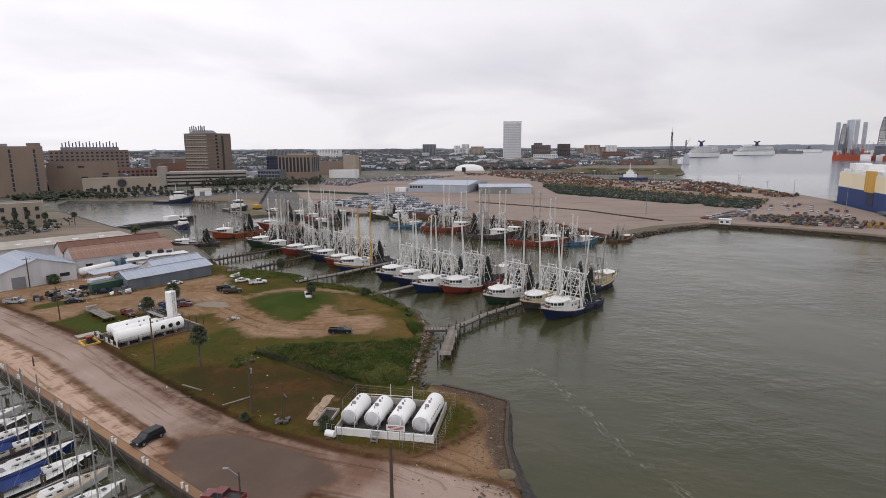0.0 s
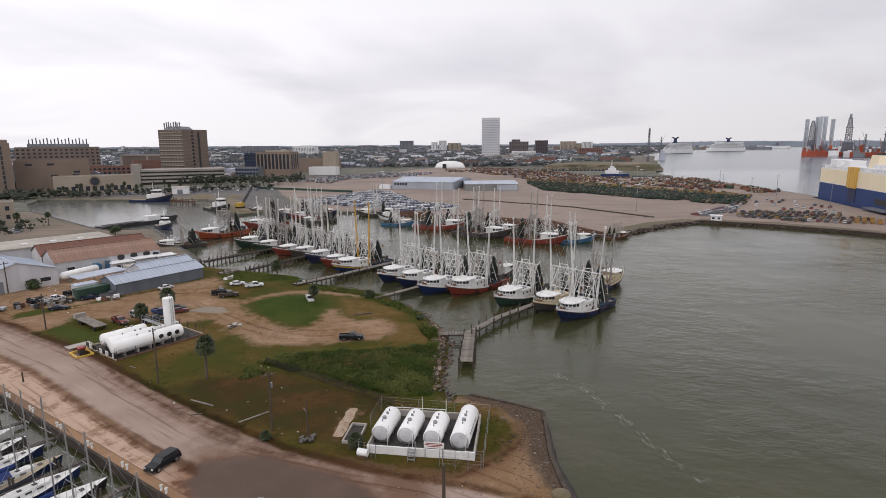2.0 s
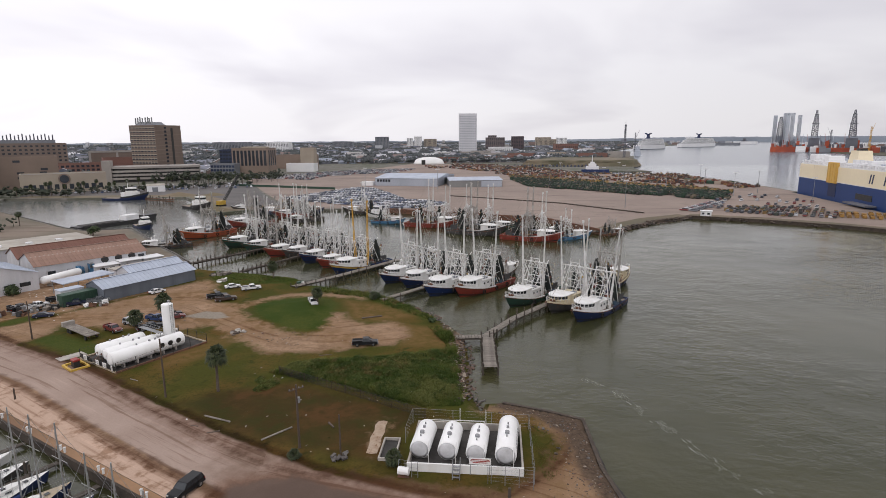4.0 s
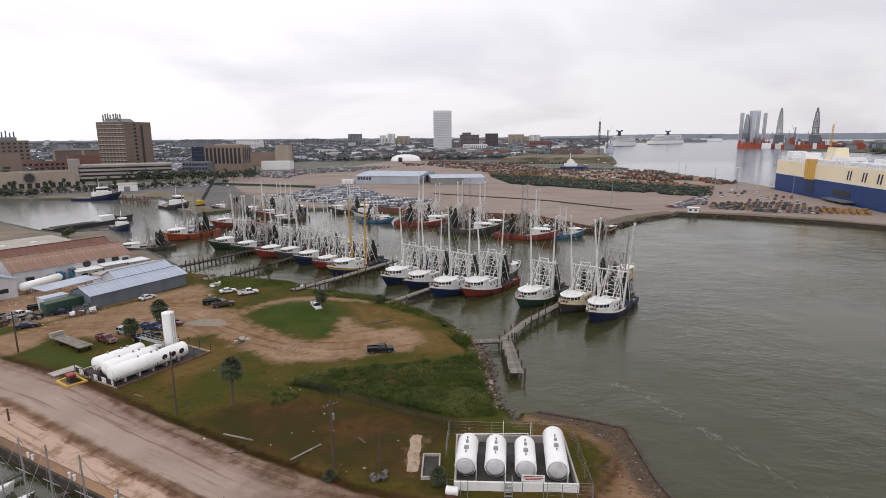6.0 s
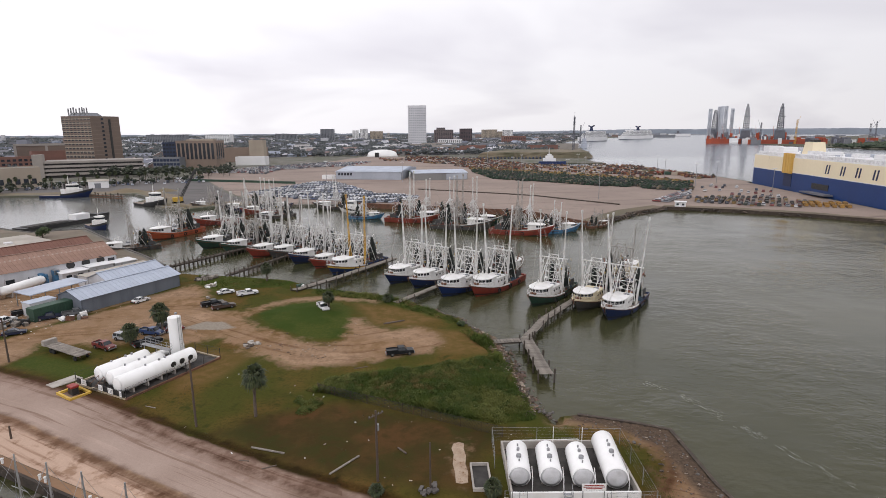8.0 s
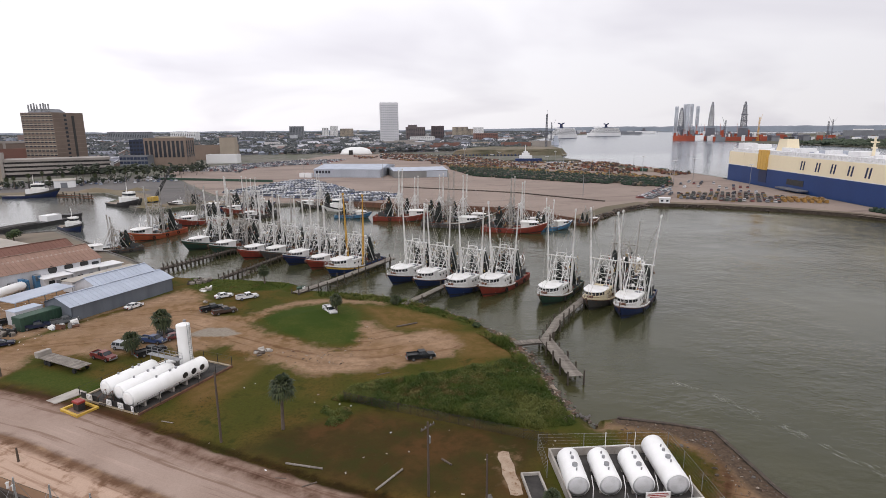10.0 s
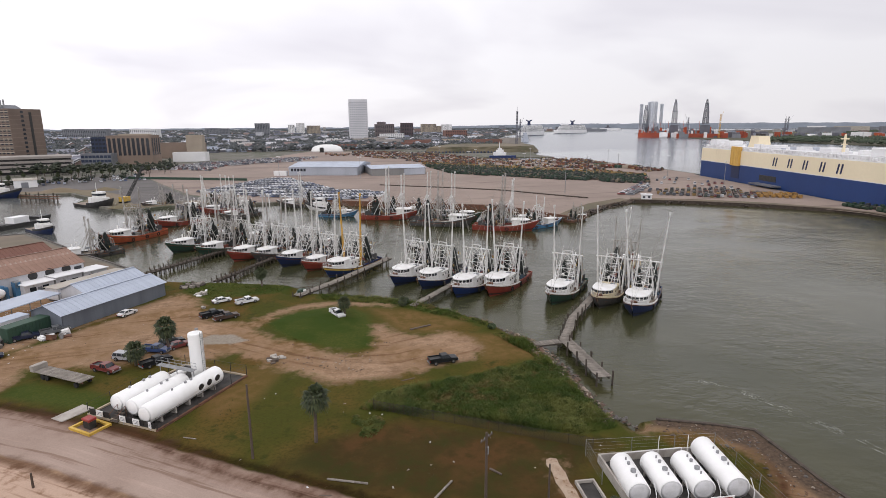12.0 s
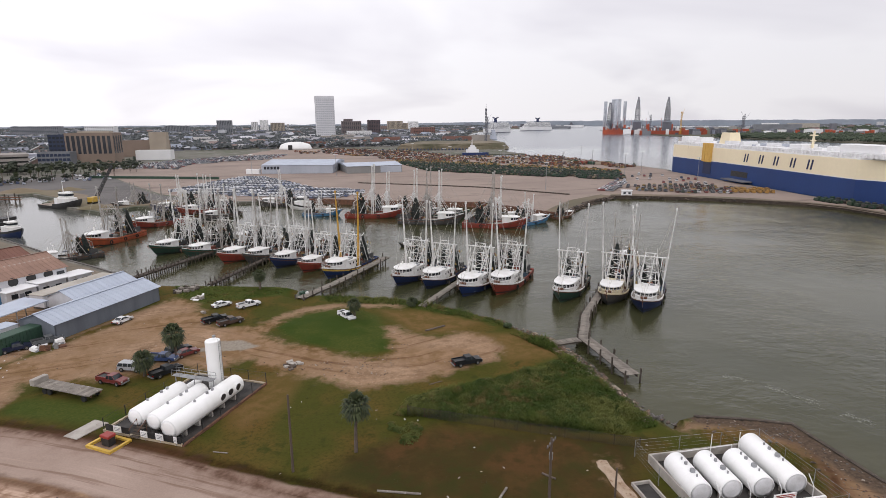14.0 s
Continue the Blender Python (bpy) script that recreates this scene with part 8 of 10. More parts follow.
# ---- yacht basin ----
def sail_hull(L, beam, mat):
    bm = B()
    S = [0, 0.1, 0.25, 0.45, 0.65, 0.8, 0.92, 1.0]
    for side in (1, -1):
        vs = []
        for s in S:
            b = beam / 2 * max(0.02, (0.72 + 0.28 * math.sin(math.pi * min(1, s / 0.9))) * (1 - max(0, (s - 0.45) / 0.55) ** 2.2))
            z = 0.95 + 0.35 * s * s
            x = (s - 0.5) * L
            vs.append([bm.verts.new(p) for p in ((x * 0.9, side * b * 0.45, -0.4), (x * 0.95, side * b * 0.9, 0.15), (x, side * b, z))])
        for a, c in zip(vs, vs[1:]):
            for i in range(2):
                f = (a[i], c[i], c[i + 1], a[i + 1])
                bm.faces.new(f if side < 0 else f[::-1])
    bmesh.ops.remove_doubles(bm, verts=bm.verts[:], dist=0.005)
    return finish(bm, "hull", mat, True)


def sail_deck(L, beam, mat):
    bm = B()
    S = [i / 14 for i in range(15)]
    row = lambda k: [bm.verts.new(((s - 0.5) * L, k * beam / 2 * max(0.02, (0.72 + 0.28 * math.sin(math.pi * min(1, s / 0.9))) * (1 - max(0, (s - 0.45) / 0.55) ** 2.2)), 0.95 + 0.35 * s * s + 0.01)) for s in S]
    a, c = row(1), row(-1)
    for i in range(14):
        bm.faces.new((c[i], c[i + 1], a[i + 1], a[i]))
    return finish(bm, "deck", mat)


def sailboat(x, y, a, L, hull, deck, cover, label, mast=12.5, group="sailing yachts"):
    beam = L * 0.29
    ob = thing("sailing_yacht", pose(x, y, 0, 0, 0, a), label, "sailing boat", group)
    part("hull", cached(("sh", L, hull), lambda: sail_hull(L, beam, hull)), None, ob)
    part("deck", cached(("sd", L, deck), lambda: sail_deck(L, beam, deck)), None, ob)
    bm = B(); prism(bm, [(-L * 0.16, -beam * 0.27), (L * 0.2, -beam * 0.2), (L * 0.26, 0), (L * 0.2, beam * 0.2), (-L * 0.16, beam * 0.27)], 1.0, 1.6, top=0.86)
    part("cabin", bm, "gelcoat", ob)
    for s in (-1, 1):
        for q in (-0.1, 0.0, 0.1):
            bm = B(); box(bm, q * L - 0.35, s * beam * 0.235 - 0.03, 1.22, q * L + 0.35, s * beam * 0.235 + 0.03, 1.42); part("cabin_window", bm, "glass", ob)
    bm = B(); box(bm, -L * 0.42, -beam * 0.18, 1.0, -L * 0.18, beam * 0.18, 1.06); part("cockpit", bm, "far_grey", ob)
    for q in (0.28, 0.08, -0.05):
        bm = B(); box(bm, q * L - 0.25, -0.25, 1.25 if q > 0.2 else 1.55, q * L + 0.25, 0.25, 1.33 if q > 0.2 else 1.66); part("hatch", bm, "glass", ob)
    bm = B(); tube(bm, (L * 0.08, 0, 1.2), (L * 0.08, 0, mast), 0.10, 0.07, 7); part("mast", bm, "alloy", ob)
    for z in (mast * 0.45, mast * 0.72):
        bm = B(); tube(bm, (L * 0.08, -beam * 0.36, z), (L * 0.08, beam * 0.36, z), 0.035, 0.035, 4); part("spreader", bm, "alloy", ob)
    bm = B(); tube(bm, (L * 0.07, 0, 2.3), (-L * 0.32, 0, 2.25), 0.07, 0.06, 6); part("boom", bm, "alloy", ob)
    if cover:
        bm = B(); n = 8
        loft(bm, [[Vector((q * L, 0.22 * k * math.cos(2 * math.pi * i / n), 2.5 + 0.3 * k * math.sin(2 * math.pi * i / n))) for i in range(n)] for q, k in ((0.065, 1.1), (-0.05, 1.0), (-0.2, 0.8), (-0.31, 0.4))]); part("sail_cover", bm, cover, ob, "cloth cover on the boom")
    if cover == "sail_cover":
        bm = B()
        loft(bm, [[Vector((q * L, -beam * 0.36, 1.75)), Vector((q * L, -beam * 0.16, 2.2)), Vector((q * L, 0, 2.42)), Vector((q * L, beam * 0.16, 2.2)), Vector((q * L, beam * 0.36, 1.75))] for q in (-0.40, -0.28, -0.14, 0.0)], False, False)
        part("awning", bm, "sail_cover", ob, "blue cloth awning over the cockpit")
    bm = B()
    for p in ((L * 0.49, 0, 1.3), (-L * 0.49, 0, 1.0), (L * 0.06, beam * 0.48, 1.0), (L * 0.06, -beam * 0.48, 1.0)):
        tube(bm, p, (L * 0.08, 0, mast - 0.2), 0.018, 0.018, 3, False)
    part("rigging", bm, "galv", ob)["kind"] = "stuff"
    bm = B()
    for s in (-1, 1):
        pts = []
        for i in range(9):
            q = i / 8
            b = beam / 2 * max(0.02, (0.72 + 0.28 * math.sin(math.pi * min(1, q / 0.9))) * (1 - max(0, (q - 0.45) / 0.55) ** 2.2)) * 0.97
            p = Vector(((q - 0.5) * L * 0.98, s * b, 0.97 + 0.35 * q * q))
            tube(bm, p, p + Vector((0, 0, 0.6)), 0.015, 0.015, 3, False); pts.append(p + Vector((0, 0, 0.6)))
        chain(bm, pts, 0.012, 3)
    part("guard_rail", bm, "galv", ob)
    return ob


WD = Vector((104.9, -77.6, 0)).normalized()
WN = Vector((-WD.y, WD.x, 0)) * -1
def along(u, v):
    """u metres along the yacht-basin wall from its left end, v metres out over the water."""
    p = Vector((-134.5, 137.2, 0)) + WD * u + WN * v
    return p.x, p.y


YA = math.degrees(math.atan2(-WN.y, -WN.x)) + 2
for u, v, L, hull, deck, cover, mast, label in (
        (84, 8.6, 11.5, "gelcoat", "gelcoat", "sail_cover_red", 12.0, "white sailing yacht with a dark red sail cover"),
        (88.6, 8.6, 11.5, "hull_grey", "gelcoat", "sail_cover_dark", 12.5, "grey-hulled sailing yacht with wet white decks"),
        (93.4, 8.6, 12.0, "hull_navy", "gelcoat", "sail_cover_dark", 13.0, "navy-hulled sailing yacht tied bow to the quay"),
        (98.4, 8.6, 12.5, "hull_navy", "teak", "sail_cover", 13.5, "sailing yacht with teak decks and a blue awning"),
        (103.5, 8.6, 12.5, "hull_blue", "gelcoat", "sail_cover_dark", 14.0, "blue-hulled white-decked yacht with a dark sail cover"),
        (109, 8.6, 14.0, "black_paint", "gelcoat", "sail_cover", 14.5, "large dark-hulled yacht with white decks"),
        (114.6, 8.6, 12.0, "gelcoat", "teak", None, 13.0, "sailing yacht with tan decks and bare boom"),
        (119.4, 8.6, 12.0, "gelcoat", "gelcoat", None, 13.5, "white sailing yacht with fittings on the foredeck"),
        (124.4, 8.6, 11.0, "gelcoat", "gelcoat", None, 12.5, "white yacht with narrow bow close to the wall"),
        (129.5, 8.6, 11.0, "gelcoat", "gelcoat", "sail_cover", 12.5, "white sailing yacht beside a finger pier")):
    x, y = along(u, v)
    sailboat(x, y, YA, L, hull, deck, cover, label, mast)
for u in (72.0, 81.6, 91.0, 100.9, 111.8, 122.0):
    x0, y0 = along(u, 0.6)
    x1, y1 = along(u, 14.5)
    ob = thing("finger_pier", facing(x0, y0, 0, x1 - x0, y1 - y0), "narrow dark finger pier between the yachts", "pier", "finger piers")
    L = math.hypot(x1 - x0, y1 - y0)
    bm = B(); box(bm, 0, -0.45, 0.55, L, 0.45, 0.7); part("deck", bm, "pile", ob)
    for q in (3.5, 8.5, 12.8):
        for s in (-1, 1):
            bm = B(); tube(bm, (q, s * 0.6, -1.5), (q, s * 0.6, 2.4), 0.16, 0.14, 7); part("post", bm, "pile", ob)
def pedestal():
    bm = B(); box(bm, -0.16, -0.16, 0, 0.16, 0.16, 0.9); bevelled(bm, 0.03)
    me1 = finish(bm, "post", "white_paint")
    bm = B(); box(bm, -0.24, -0.24, 0.9, 0.24, 0.24, 1.12); bevelled(bm, 0.05)
    return me1, finish(bm, "cap", "lamp_white")
for u in (62, 71, 80, 89.5, 99, 108.3, 117.3, 127):
    for du in (0, 1.1):
        x, y = along(u + du, -0.5)
        ob = thing("power_pedestal", pose(x, y, 1.37) @ Matrix.Scale(0.7, 4), "small white power pedestal on the quay", "power pedestal", "power pedestals")
        a, c = cached("pedestal", pedestal)
        part("post", a, None, ob); part("cap", c, None, ob)

# ---- litter, clods and flat debris ----
def scatter(region, count, s0, s1, seed, mat, label, name="litter", flat=0.5):
    rng = random.Random(seed)
    xs, ys = [p[0] for p in region], [p[1] for p in region]
    px = np.array([rng.uniform(min(xs), max(xs)) for _ in range(count * 4)])
    py = np.array([rng.uniform(min(ys), max(ys)) for _ in range(count * 4)])
    ok = (inside_distance(region, px, py) > 0) & (inside_distance(SHORE, px, py) > 1.0)
    vs, fs = [], []
    for x, y in zip(px[ok][:count], py[ok][:count]):
        s, a = rng.uniform(s0, s1) * (2 if rng.random() < 0.06 else 1), rng.uniform(0, 6.28)
        c, d = math.cos(a), math.sin(a)
        k = rng.uniform(1.0, 2.6)
        b = len(vs)
        z = GZ + 0.05
        for qx, qy, qz in ((-k, -1, 0), (k, -1, 0), (k * 0.8, 1, 0), (-k, 0.8, 0), (0, 0, flat * 2)):
            vs.append((x + s * (qx * c - qy * d), y + s * (qx * d + qy * c), z + s * qz))
        fs += [(b, b + 1, b + 4), (b + 1, b + 2, b + 4), (b + 2, b + 3, b + 4), (b + 3, b, b + 4)]
    me = bpy.data.meshes.new(name)
    me.from_pydata(vs, [], fs)
    me.materials.append(M[mat])
    return tagged(new(name, me), label, "debris", "", "stuff")


M["debris_mix"] = island_colours("debris_mix", [(0.10, 0.07, 0.05), (0.2, 0.15, 0.11), (0.06, 0.045, 0.035), (0.3, 0.25, 0.2), (0.14, 0.08, 0.055)], 0.9)
M["litter_mix"] = island_colours("litter_mix", [(0.6, 0.58, 0.55), (0.4, 0.36, 0.3), (0.7, 0.7, 0.7), (0.25, 0.2, 0.16), (0.5, 0.42, 0.32)], 0.8)
scatter([(3, 60), (3, 72), (6, 84), (-2, 91), (8, 88), (10, 85), (9, 60)], 300, 0.03, 0.08, 1, "debris_mix", "small rubble and clods on the bare shore", "rubble")
scatter([(-12, 71), (4, 70), (6, 58), (-8, 57), (-11, 63)], 70, 0.03, 0.09, 2, "debris_mix", "clods and stones on the muddy road", "rubble")
scatter([(-66, 110), (-46, 89), (-20, 75), (-4, 92), (-4, 116), (-30, 112), (-56, 122)], 40, 0.04, 0.1, 3, "litter_mix", "pale scraps of litter in the grass")
scatter([(-95, 140), (-70, 137), (-40, 118), (-14, 120), (-14, 132), (-35, 128), (-60, 152), (-72, 178), (-92, 160)], 160, 0.03, 0.09, 4, "debris_mix", "loose stones on the dirt yard", "rubble")
scatter([(-54, 132), (-46, 124), (-38, 120), (-30, 130), (-30, 142), (-34, 128), (-48, 131)], 120, 0.04, 0.12, 5, "debris_mix", "broken stone on the dirt loop", "rubble")
scatter([(-6, 131), (-3, 127), (-2.6, 119), (-3, 104), (-4.5, 96), (-8, 92), (-7, 104), (-6, 118)], 500, 0.06, 0.2, 6, "debris_mix", "brick rubble along the shore", "rubble")
scatter([(-120, 172), (-96, 142), (-92, 160), (-104, 178)], 120, 0.05, 0.15, 7, "litter_mix", "scraps in the shed yard")

# ---- town buildings ----
def block(name, m, L, W, h, wall, label, floors=0, bays=0, side_bays=0, z0=4.0, glass="far_glass", ww=0.6, wh=0.55, roof=None, category="building", parapet=0.9, faces="ft"):
    """A building with its front along its own x axis (front is y = 0), windows as panes set into shallow recesses."""
    ob = thing(name, m, label, category, "town buildings")
    bm = B(); box(bm, 0, 0, -0.5, L, W, h); part("wall", bm, wall, ob)
    bm = B(); box(bm, 0.5, 0.5, h, L - 0.5, W - 0.5, h + 0.06); part("roof", bm, roof or "far_roof", ob)
    for x0, y0, x1, y1 in ((0, 0, L, 0.5), (0, W - 0.5, L, W), (0, 0.5, 0.5, W - 0.5), (L - 0.5, 0.5, L, W - 0.5)):
        bm = B(); box(bm, x0, y0, h, x1, y1, h + parapet); part("parapet", bm, wall, ob)
    if floors and bays:
        fh = (h - z0) / floors
        bw = L / bays

        def pane():
            b2 = B(); box(b2, 0, -0.12, 0, bw * ww, 0.05, fh * wh); return finish(b2, "window", glass)
        me = pane()
        for i in range(floors):
            for j in range(bays):
                p = part("window", me, None, ob); p.matrix_basis = pose((j + 0.5 - ww / 2) * bw, 0, z0 + i * fh + fh * 0.2)
    if floors and side_bays:
        fh = (h - z0) / floors
        bw = W / side_bays

        def pane2():
            b2 = B(); box(b2, -0.05, 0, 0, 0.12, bw * ww, fh * wh); return finish(b2, "window", glass)
        me = pane2()
        for i in range(floors):
            for j in range(side_bays):
                if "r" in faces or "t" in faces:
                    p = part("window", me, None, ob); p.matrix_basis = pose(L, (j + 0.5 - ww / 2) * bw, z0 + i * fh + fh * 0.2)
    return ob


# brick slab tower with two faces towards the basin
bt = block("hospital_tower", facing(-301.0, 663.0, 2, 30, -14), 36.0, 36.0, 55.0, "brown_brick", "tall brown brick tower with rows of square windows", 12, 8, 0, 6.0, "far_glass", 0.66, 0.6)
side = facing(-301.0, 663.0, 2, 30, -14)
for i in range(12):
    for j in (2,):
        bm = B(); box(bm, 35.95, 10.5 + j, 8 + i * 4.0, 36.12, 13.5 + j, 10.2 + i * 4.0); part("window", bm, "far_glass", bt)
# Flat black strip in place of a recess: its shade is only colour.
bm = B(); box(bm, 35.9, 21.5, 1, 36.1, 24.5, 53); part("recess", bm, "black_paint", bt, "black strip painted as the shade of a vertical recess")
for i in range(12):
    bm = B(); box(bm, 0.3, -0.2, 8.2 + i * 4.04, 35.7, -0.02, 9.1 + i * 4.04); part("spandrel", bm, "tan_light", bt, "pale spandrel band")
for i in range(11):
    bm = B(); box(bm, 35.95, 0.2, 9.8 + i * 4.0, 36.06, 35.8, 10.2 + i * 4.0); part("band", bm, "tan_stone", bt)
bm = B(); prism(bm, [(3, 5), (26, 5), (26, 26), (3, 26)], 55.9, 59.5, top=0.7); part("roof_house", bm, "far_grey", bt, "sloped grey plant house on the roof")
for i, fx in enumerate((4.0, 6.2, 10.5, 12.7, 18.0, 20.2, 23.6, 25.8)):
    bm = B(); tube(bm, (fx, 6 + i % 2, 57), (fx, 6 + i % 2, 63.6 + 0.6 * (i % 3)), 0.8, 0.7, 7); part("roof_flue", bm, "galv", bt)

# office slab with dark vertical strips
ob = block("office_building", facing(-209.0, 716.0, 2, 47, -9), 45.0, 26.0, 29.0, "tan_stone", "tan office block with tall dark window strips", 0, 0, category="building")
for j in range(9):
    bm = B(); box(bm, 1.6 + j * 4.8, -0.15, 9, 4.5 + j * 4.8, 0.05, 27); part("window_strip", bm, "far_glass", ob)
for j in range(4):
    bm = B(); box(bm, 44.95, 2.5 + j * 6, 9, 45.15, 5.6 + j * 6, 27); part("window_strip", bm, "far_glass", ob)
bm = B(); box(bm, 10, 6, 29.9, 40, 18, 31.5); part("roof_house", bm, "tan_light", ob)
ob = block("office_building", facing(-224.0, 719.0, 2, 18, -3), 17.8, 24.0, 27.5, "blue_glass", "dark blue glass wing beside the tan office block", 6, 5, 0, 3, "far_glass", 0.7, 0.5)
block("clinic_building", facing(-232.0, 706.0, 2, 40, -8), 30.0, 14.0, 11.0, "far_grey", "low dark glass podium before the office block", 2, 8, 0, 2, "blue_glass", 0.85, 0.6)
block("brick_hall", facing(-181.0, 822.0, 2, 52, -8), 55.0, 30.0, 17.5, "tan_stone", "long low tan brick hall", 0, 0)
block("plant_tower", facing(-142.0, 806.0, 2, 19, -3), 19.0, 14.0, 27.5, "tan_light", "pale square stair tower behind the tan hall", 0, 0)
block("white_store", facing(-150.0, 742.0, 2, 40, -7), 36.0, 16.0, 9.0, "far_white", "low white storage building", 0, 0)

# parking deck: slabs round a solid black block that stands for the shade inside
ob = thing("parking_deck", facing(-290.0, 590.0, 1.3, 78, 26), "grey concrete parking deck with dark open storeys", "parking deck", "town buildings")
bm = B(); box(bm, 1, 1, 0, 79, 33, 14.2); part("core", bm, "black_paint", ob)
for i in range(4):
    bm = B(); box(bm, 0, 0, 2.3 + i * 3.6, 80, 34, 4.3 + i * 3.6); part("slab", bm, "far_concrete", ob)
bm = B(); box(bm, -8, -1, 0, 0, 16, 21); part("stair_tower", bm, "far_concrete", ob)
ob = block("assembly_hall", facing(-386.0, 742.0, 2, 55, 26), 60.0, 40.0, 26.0, "brown_brick", "brown brick hall framed by pale concrete", 0, 0)
for x0, x1, z0, z1 in ((-0.4, 2.2, 0, 27), (57.8, 60.4, 0, 27), (29, 31.5, 0, 26), (-0.4, 60.4, 25.2, 27.6)):
    bm = B(); box(bm, x0, -0.6, z0, x1, -0.05, z1); part("frame", bm, "far_concrete", ob)
block("brick_school", facing(-392.0, 650.0, 2, 56, 31), 66.0, 26.0, 14.5, "red_brick", "low red brick building behind the basin", 3, 14, 0, 2)
block("brick_school", facing(-345.0, 690.0, 2, 56, 31), 50.0, 26.0, 19.5, "red_brick", "red brick wing with flat roof", 0, 0)
ob = block("research_building", facing(-460.0, 662.0, 2, 68, 42.5), 82.0, 26.0, 36.5, "brown_brick", "long brown laboratory block with many roof stacks", 7, 16, 0, 8, "far_glass", 0.5, 0.45)
bm = B(); box(bm, 12, 5, 37.4, 72, 20, 41.0); part("roof_house", bm, "far_grey", ob, "dark plant house on the roof")
for i in range(17):
    bm = B(); tube(bm, (14 + i * 3.5, 8, 41), (14 + i * 3.5, 8, 46.0 + (i * 7 % 3)), 0.7, 0.6, 6); part("roof_flue", bm, "rig_steel", ob)
ob = block("hospital_wing", facing(-384.0, 462.0, 2, 36, 27), 48.0, 40.0, 41.0, "tan_stone", "massive tan windowless hospital wing with dark slits", 0, 0)
for x in (12, 24, 41):
    for i in range(9):
        bm = B(); box(bm, x, -0.2, 4 + i * 4, x + 1.5, 0.05, 7.2 + i * 4); part("window", bm, "far_glass", ob)
bm = B(); box(bm, 37, 4, 41.9, 47, 18, 44.5); part("roof_house", bm, "tan_stone", ob)
bm = B(); box(bm, -4, 3, 41.9, 24, 18, 44.0); part("roof_house", bm, "far_roof", ob)
ob = block("hospital_wing", facing(-358.0, 510.0, 2, 40, 25), 56.0, 30.0, 26.0, "tan_stone", "lower tan hospital wing with few windows", 0, 0)
for x, z in ((8, 22), (24, 22), (26, 12), (42, 12), (26, 8), (42, 8), (43, 15)):
    bm = B(); box(bm, x, -0.2, z, x + 5, 0.05, z + 1.8); part("window", bm, "far_glass", ob)
ob = block("arcade_building", facing(-304.0, 474.0, 2, 50, 28), 58.0, 22.0, 13.5, "tan_light", "low cream arcade building with arched centre", 0, 0)
for i in range(11):
    bm = B(); box(bm, 2 + i * 5, -0.2, 2, 5 + i * 5, 0.05, 6); part("window", bm, "far_glass", ob)
bm = B(); tube(bm, (29, -0.6, 10), (29, 0.2, 10), 4.2, 4.2, 18); part("arch", bm, "tan_stone", ob)
bm = B(); tube(bm, (29, -0.8, 10), (29, 0.0, 10), 3.2, 3.2, 18); part("arch_window", bm, "far_glass", ob)
ob = block("beige_house", facing(-262.0, 286.0, 1.3, 38, 25), 46.0, 16.0, 10.5, "tan_light", "beige two-storey building among palms", 2, 9, 0, 1.5, "far_glass", 0.35, 0.5)
block("grey_house", facing(-250.0, 272.0, 1.3, 34, 24), 24.0, 10.0, 5.0, "far_grey", "grey flat-roofed house beside the basin", 1, 6, 0, 1.2)

# white tower
ob = block("office_tower", facing(147.0, 1392.0, 2, 43, -5), 43.5, 40.0, 95.0, "tower_white", "tall white office tower with fine horizontal bands", 0, 0, category="skyscraper", parapet=3)
for i in range(21):
    bm = B(); box(bm, 1.2, -0.25, 10 + i * 4.0, 42.3, 0.05, 11.7 + i * 4.0); part("window_band", bm, "tower_glass", ob)
for i in range(10):
    bm = B(); box(bm, 1.0 + i * 4.6, -0.6, 0, 1.8 + i * 4.6, -0.25, 93); part("fin", bm, "tower_white", ob)
for x, y, w, d, h, mt, lab in (
        (254, 1632, 54, 30, 40, "hazy_brick", "dark brick hotel in the old town"), (262, 1640, 24, 20, 46, "hazy_brick", "dark upper storeys of a brick hotel"), (333, 1648, 35, 25, 43, "dark_brick", "dark brown square block in the old town"),
        (-74, 2060, 46, 30, 45, "far_grey", "grey slab block far in the town"), (75, 2300, 30, 22, 46, "far_white", "pale high-rise far in the town"), (45, 2310, 24, 22, 40, "far_white", "pale slab far in the town"),
        (110, 2250, 50, 30, 36, "tan_light", "tan apartment block far in the town"), (560, 2250, 60, 30, 40, "tan_light", "cream apartment block far in the town"), (610, 2250, 50, 30, 32, "tan_light", "cream apartment wing far in the town"), (640, 2230, 40, 30, 38, "far_white", "pale block with a stepped roof far in the town"),
        (-620, 2000, 120, 40, 30, "far_grey", "grey stadium-like hall far in the town"), (-250, 2300, 80, 30, 28, "far_grey", "long grey block far in the town"), (-400, 1800, 70, 40, 30, "far_white", "pale curved-roof hall far in the town"), (420, 1500, 60, 40, 22, "red_brick", "red brick warehouse in the old town"), (230, 1440, 60, 30, 16, "far_white", "white low store before the tower")):
    block("town_block", facing(x, y, 2, 1, -0.12), w, d, h, mt, lab, max(2, int(h / 4)), max(4, int(w / 5)), 0, 4, "far_glass", 0.55, 0.45)

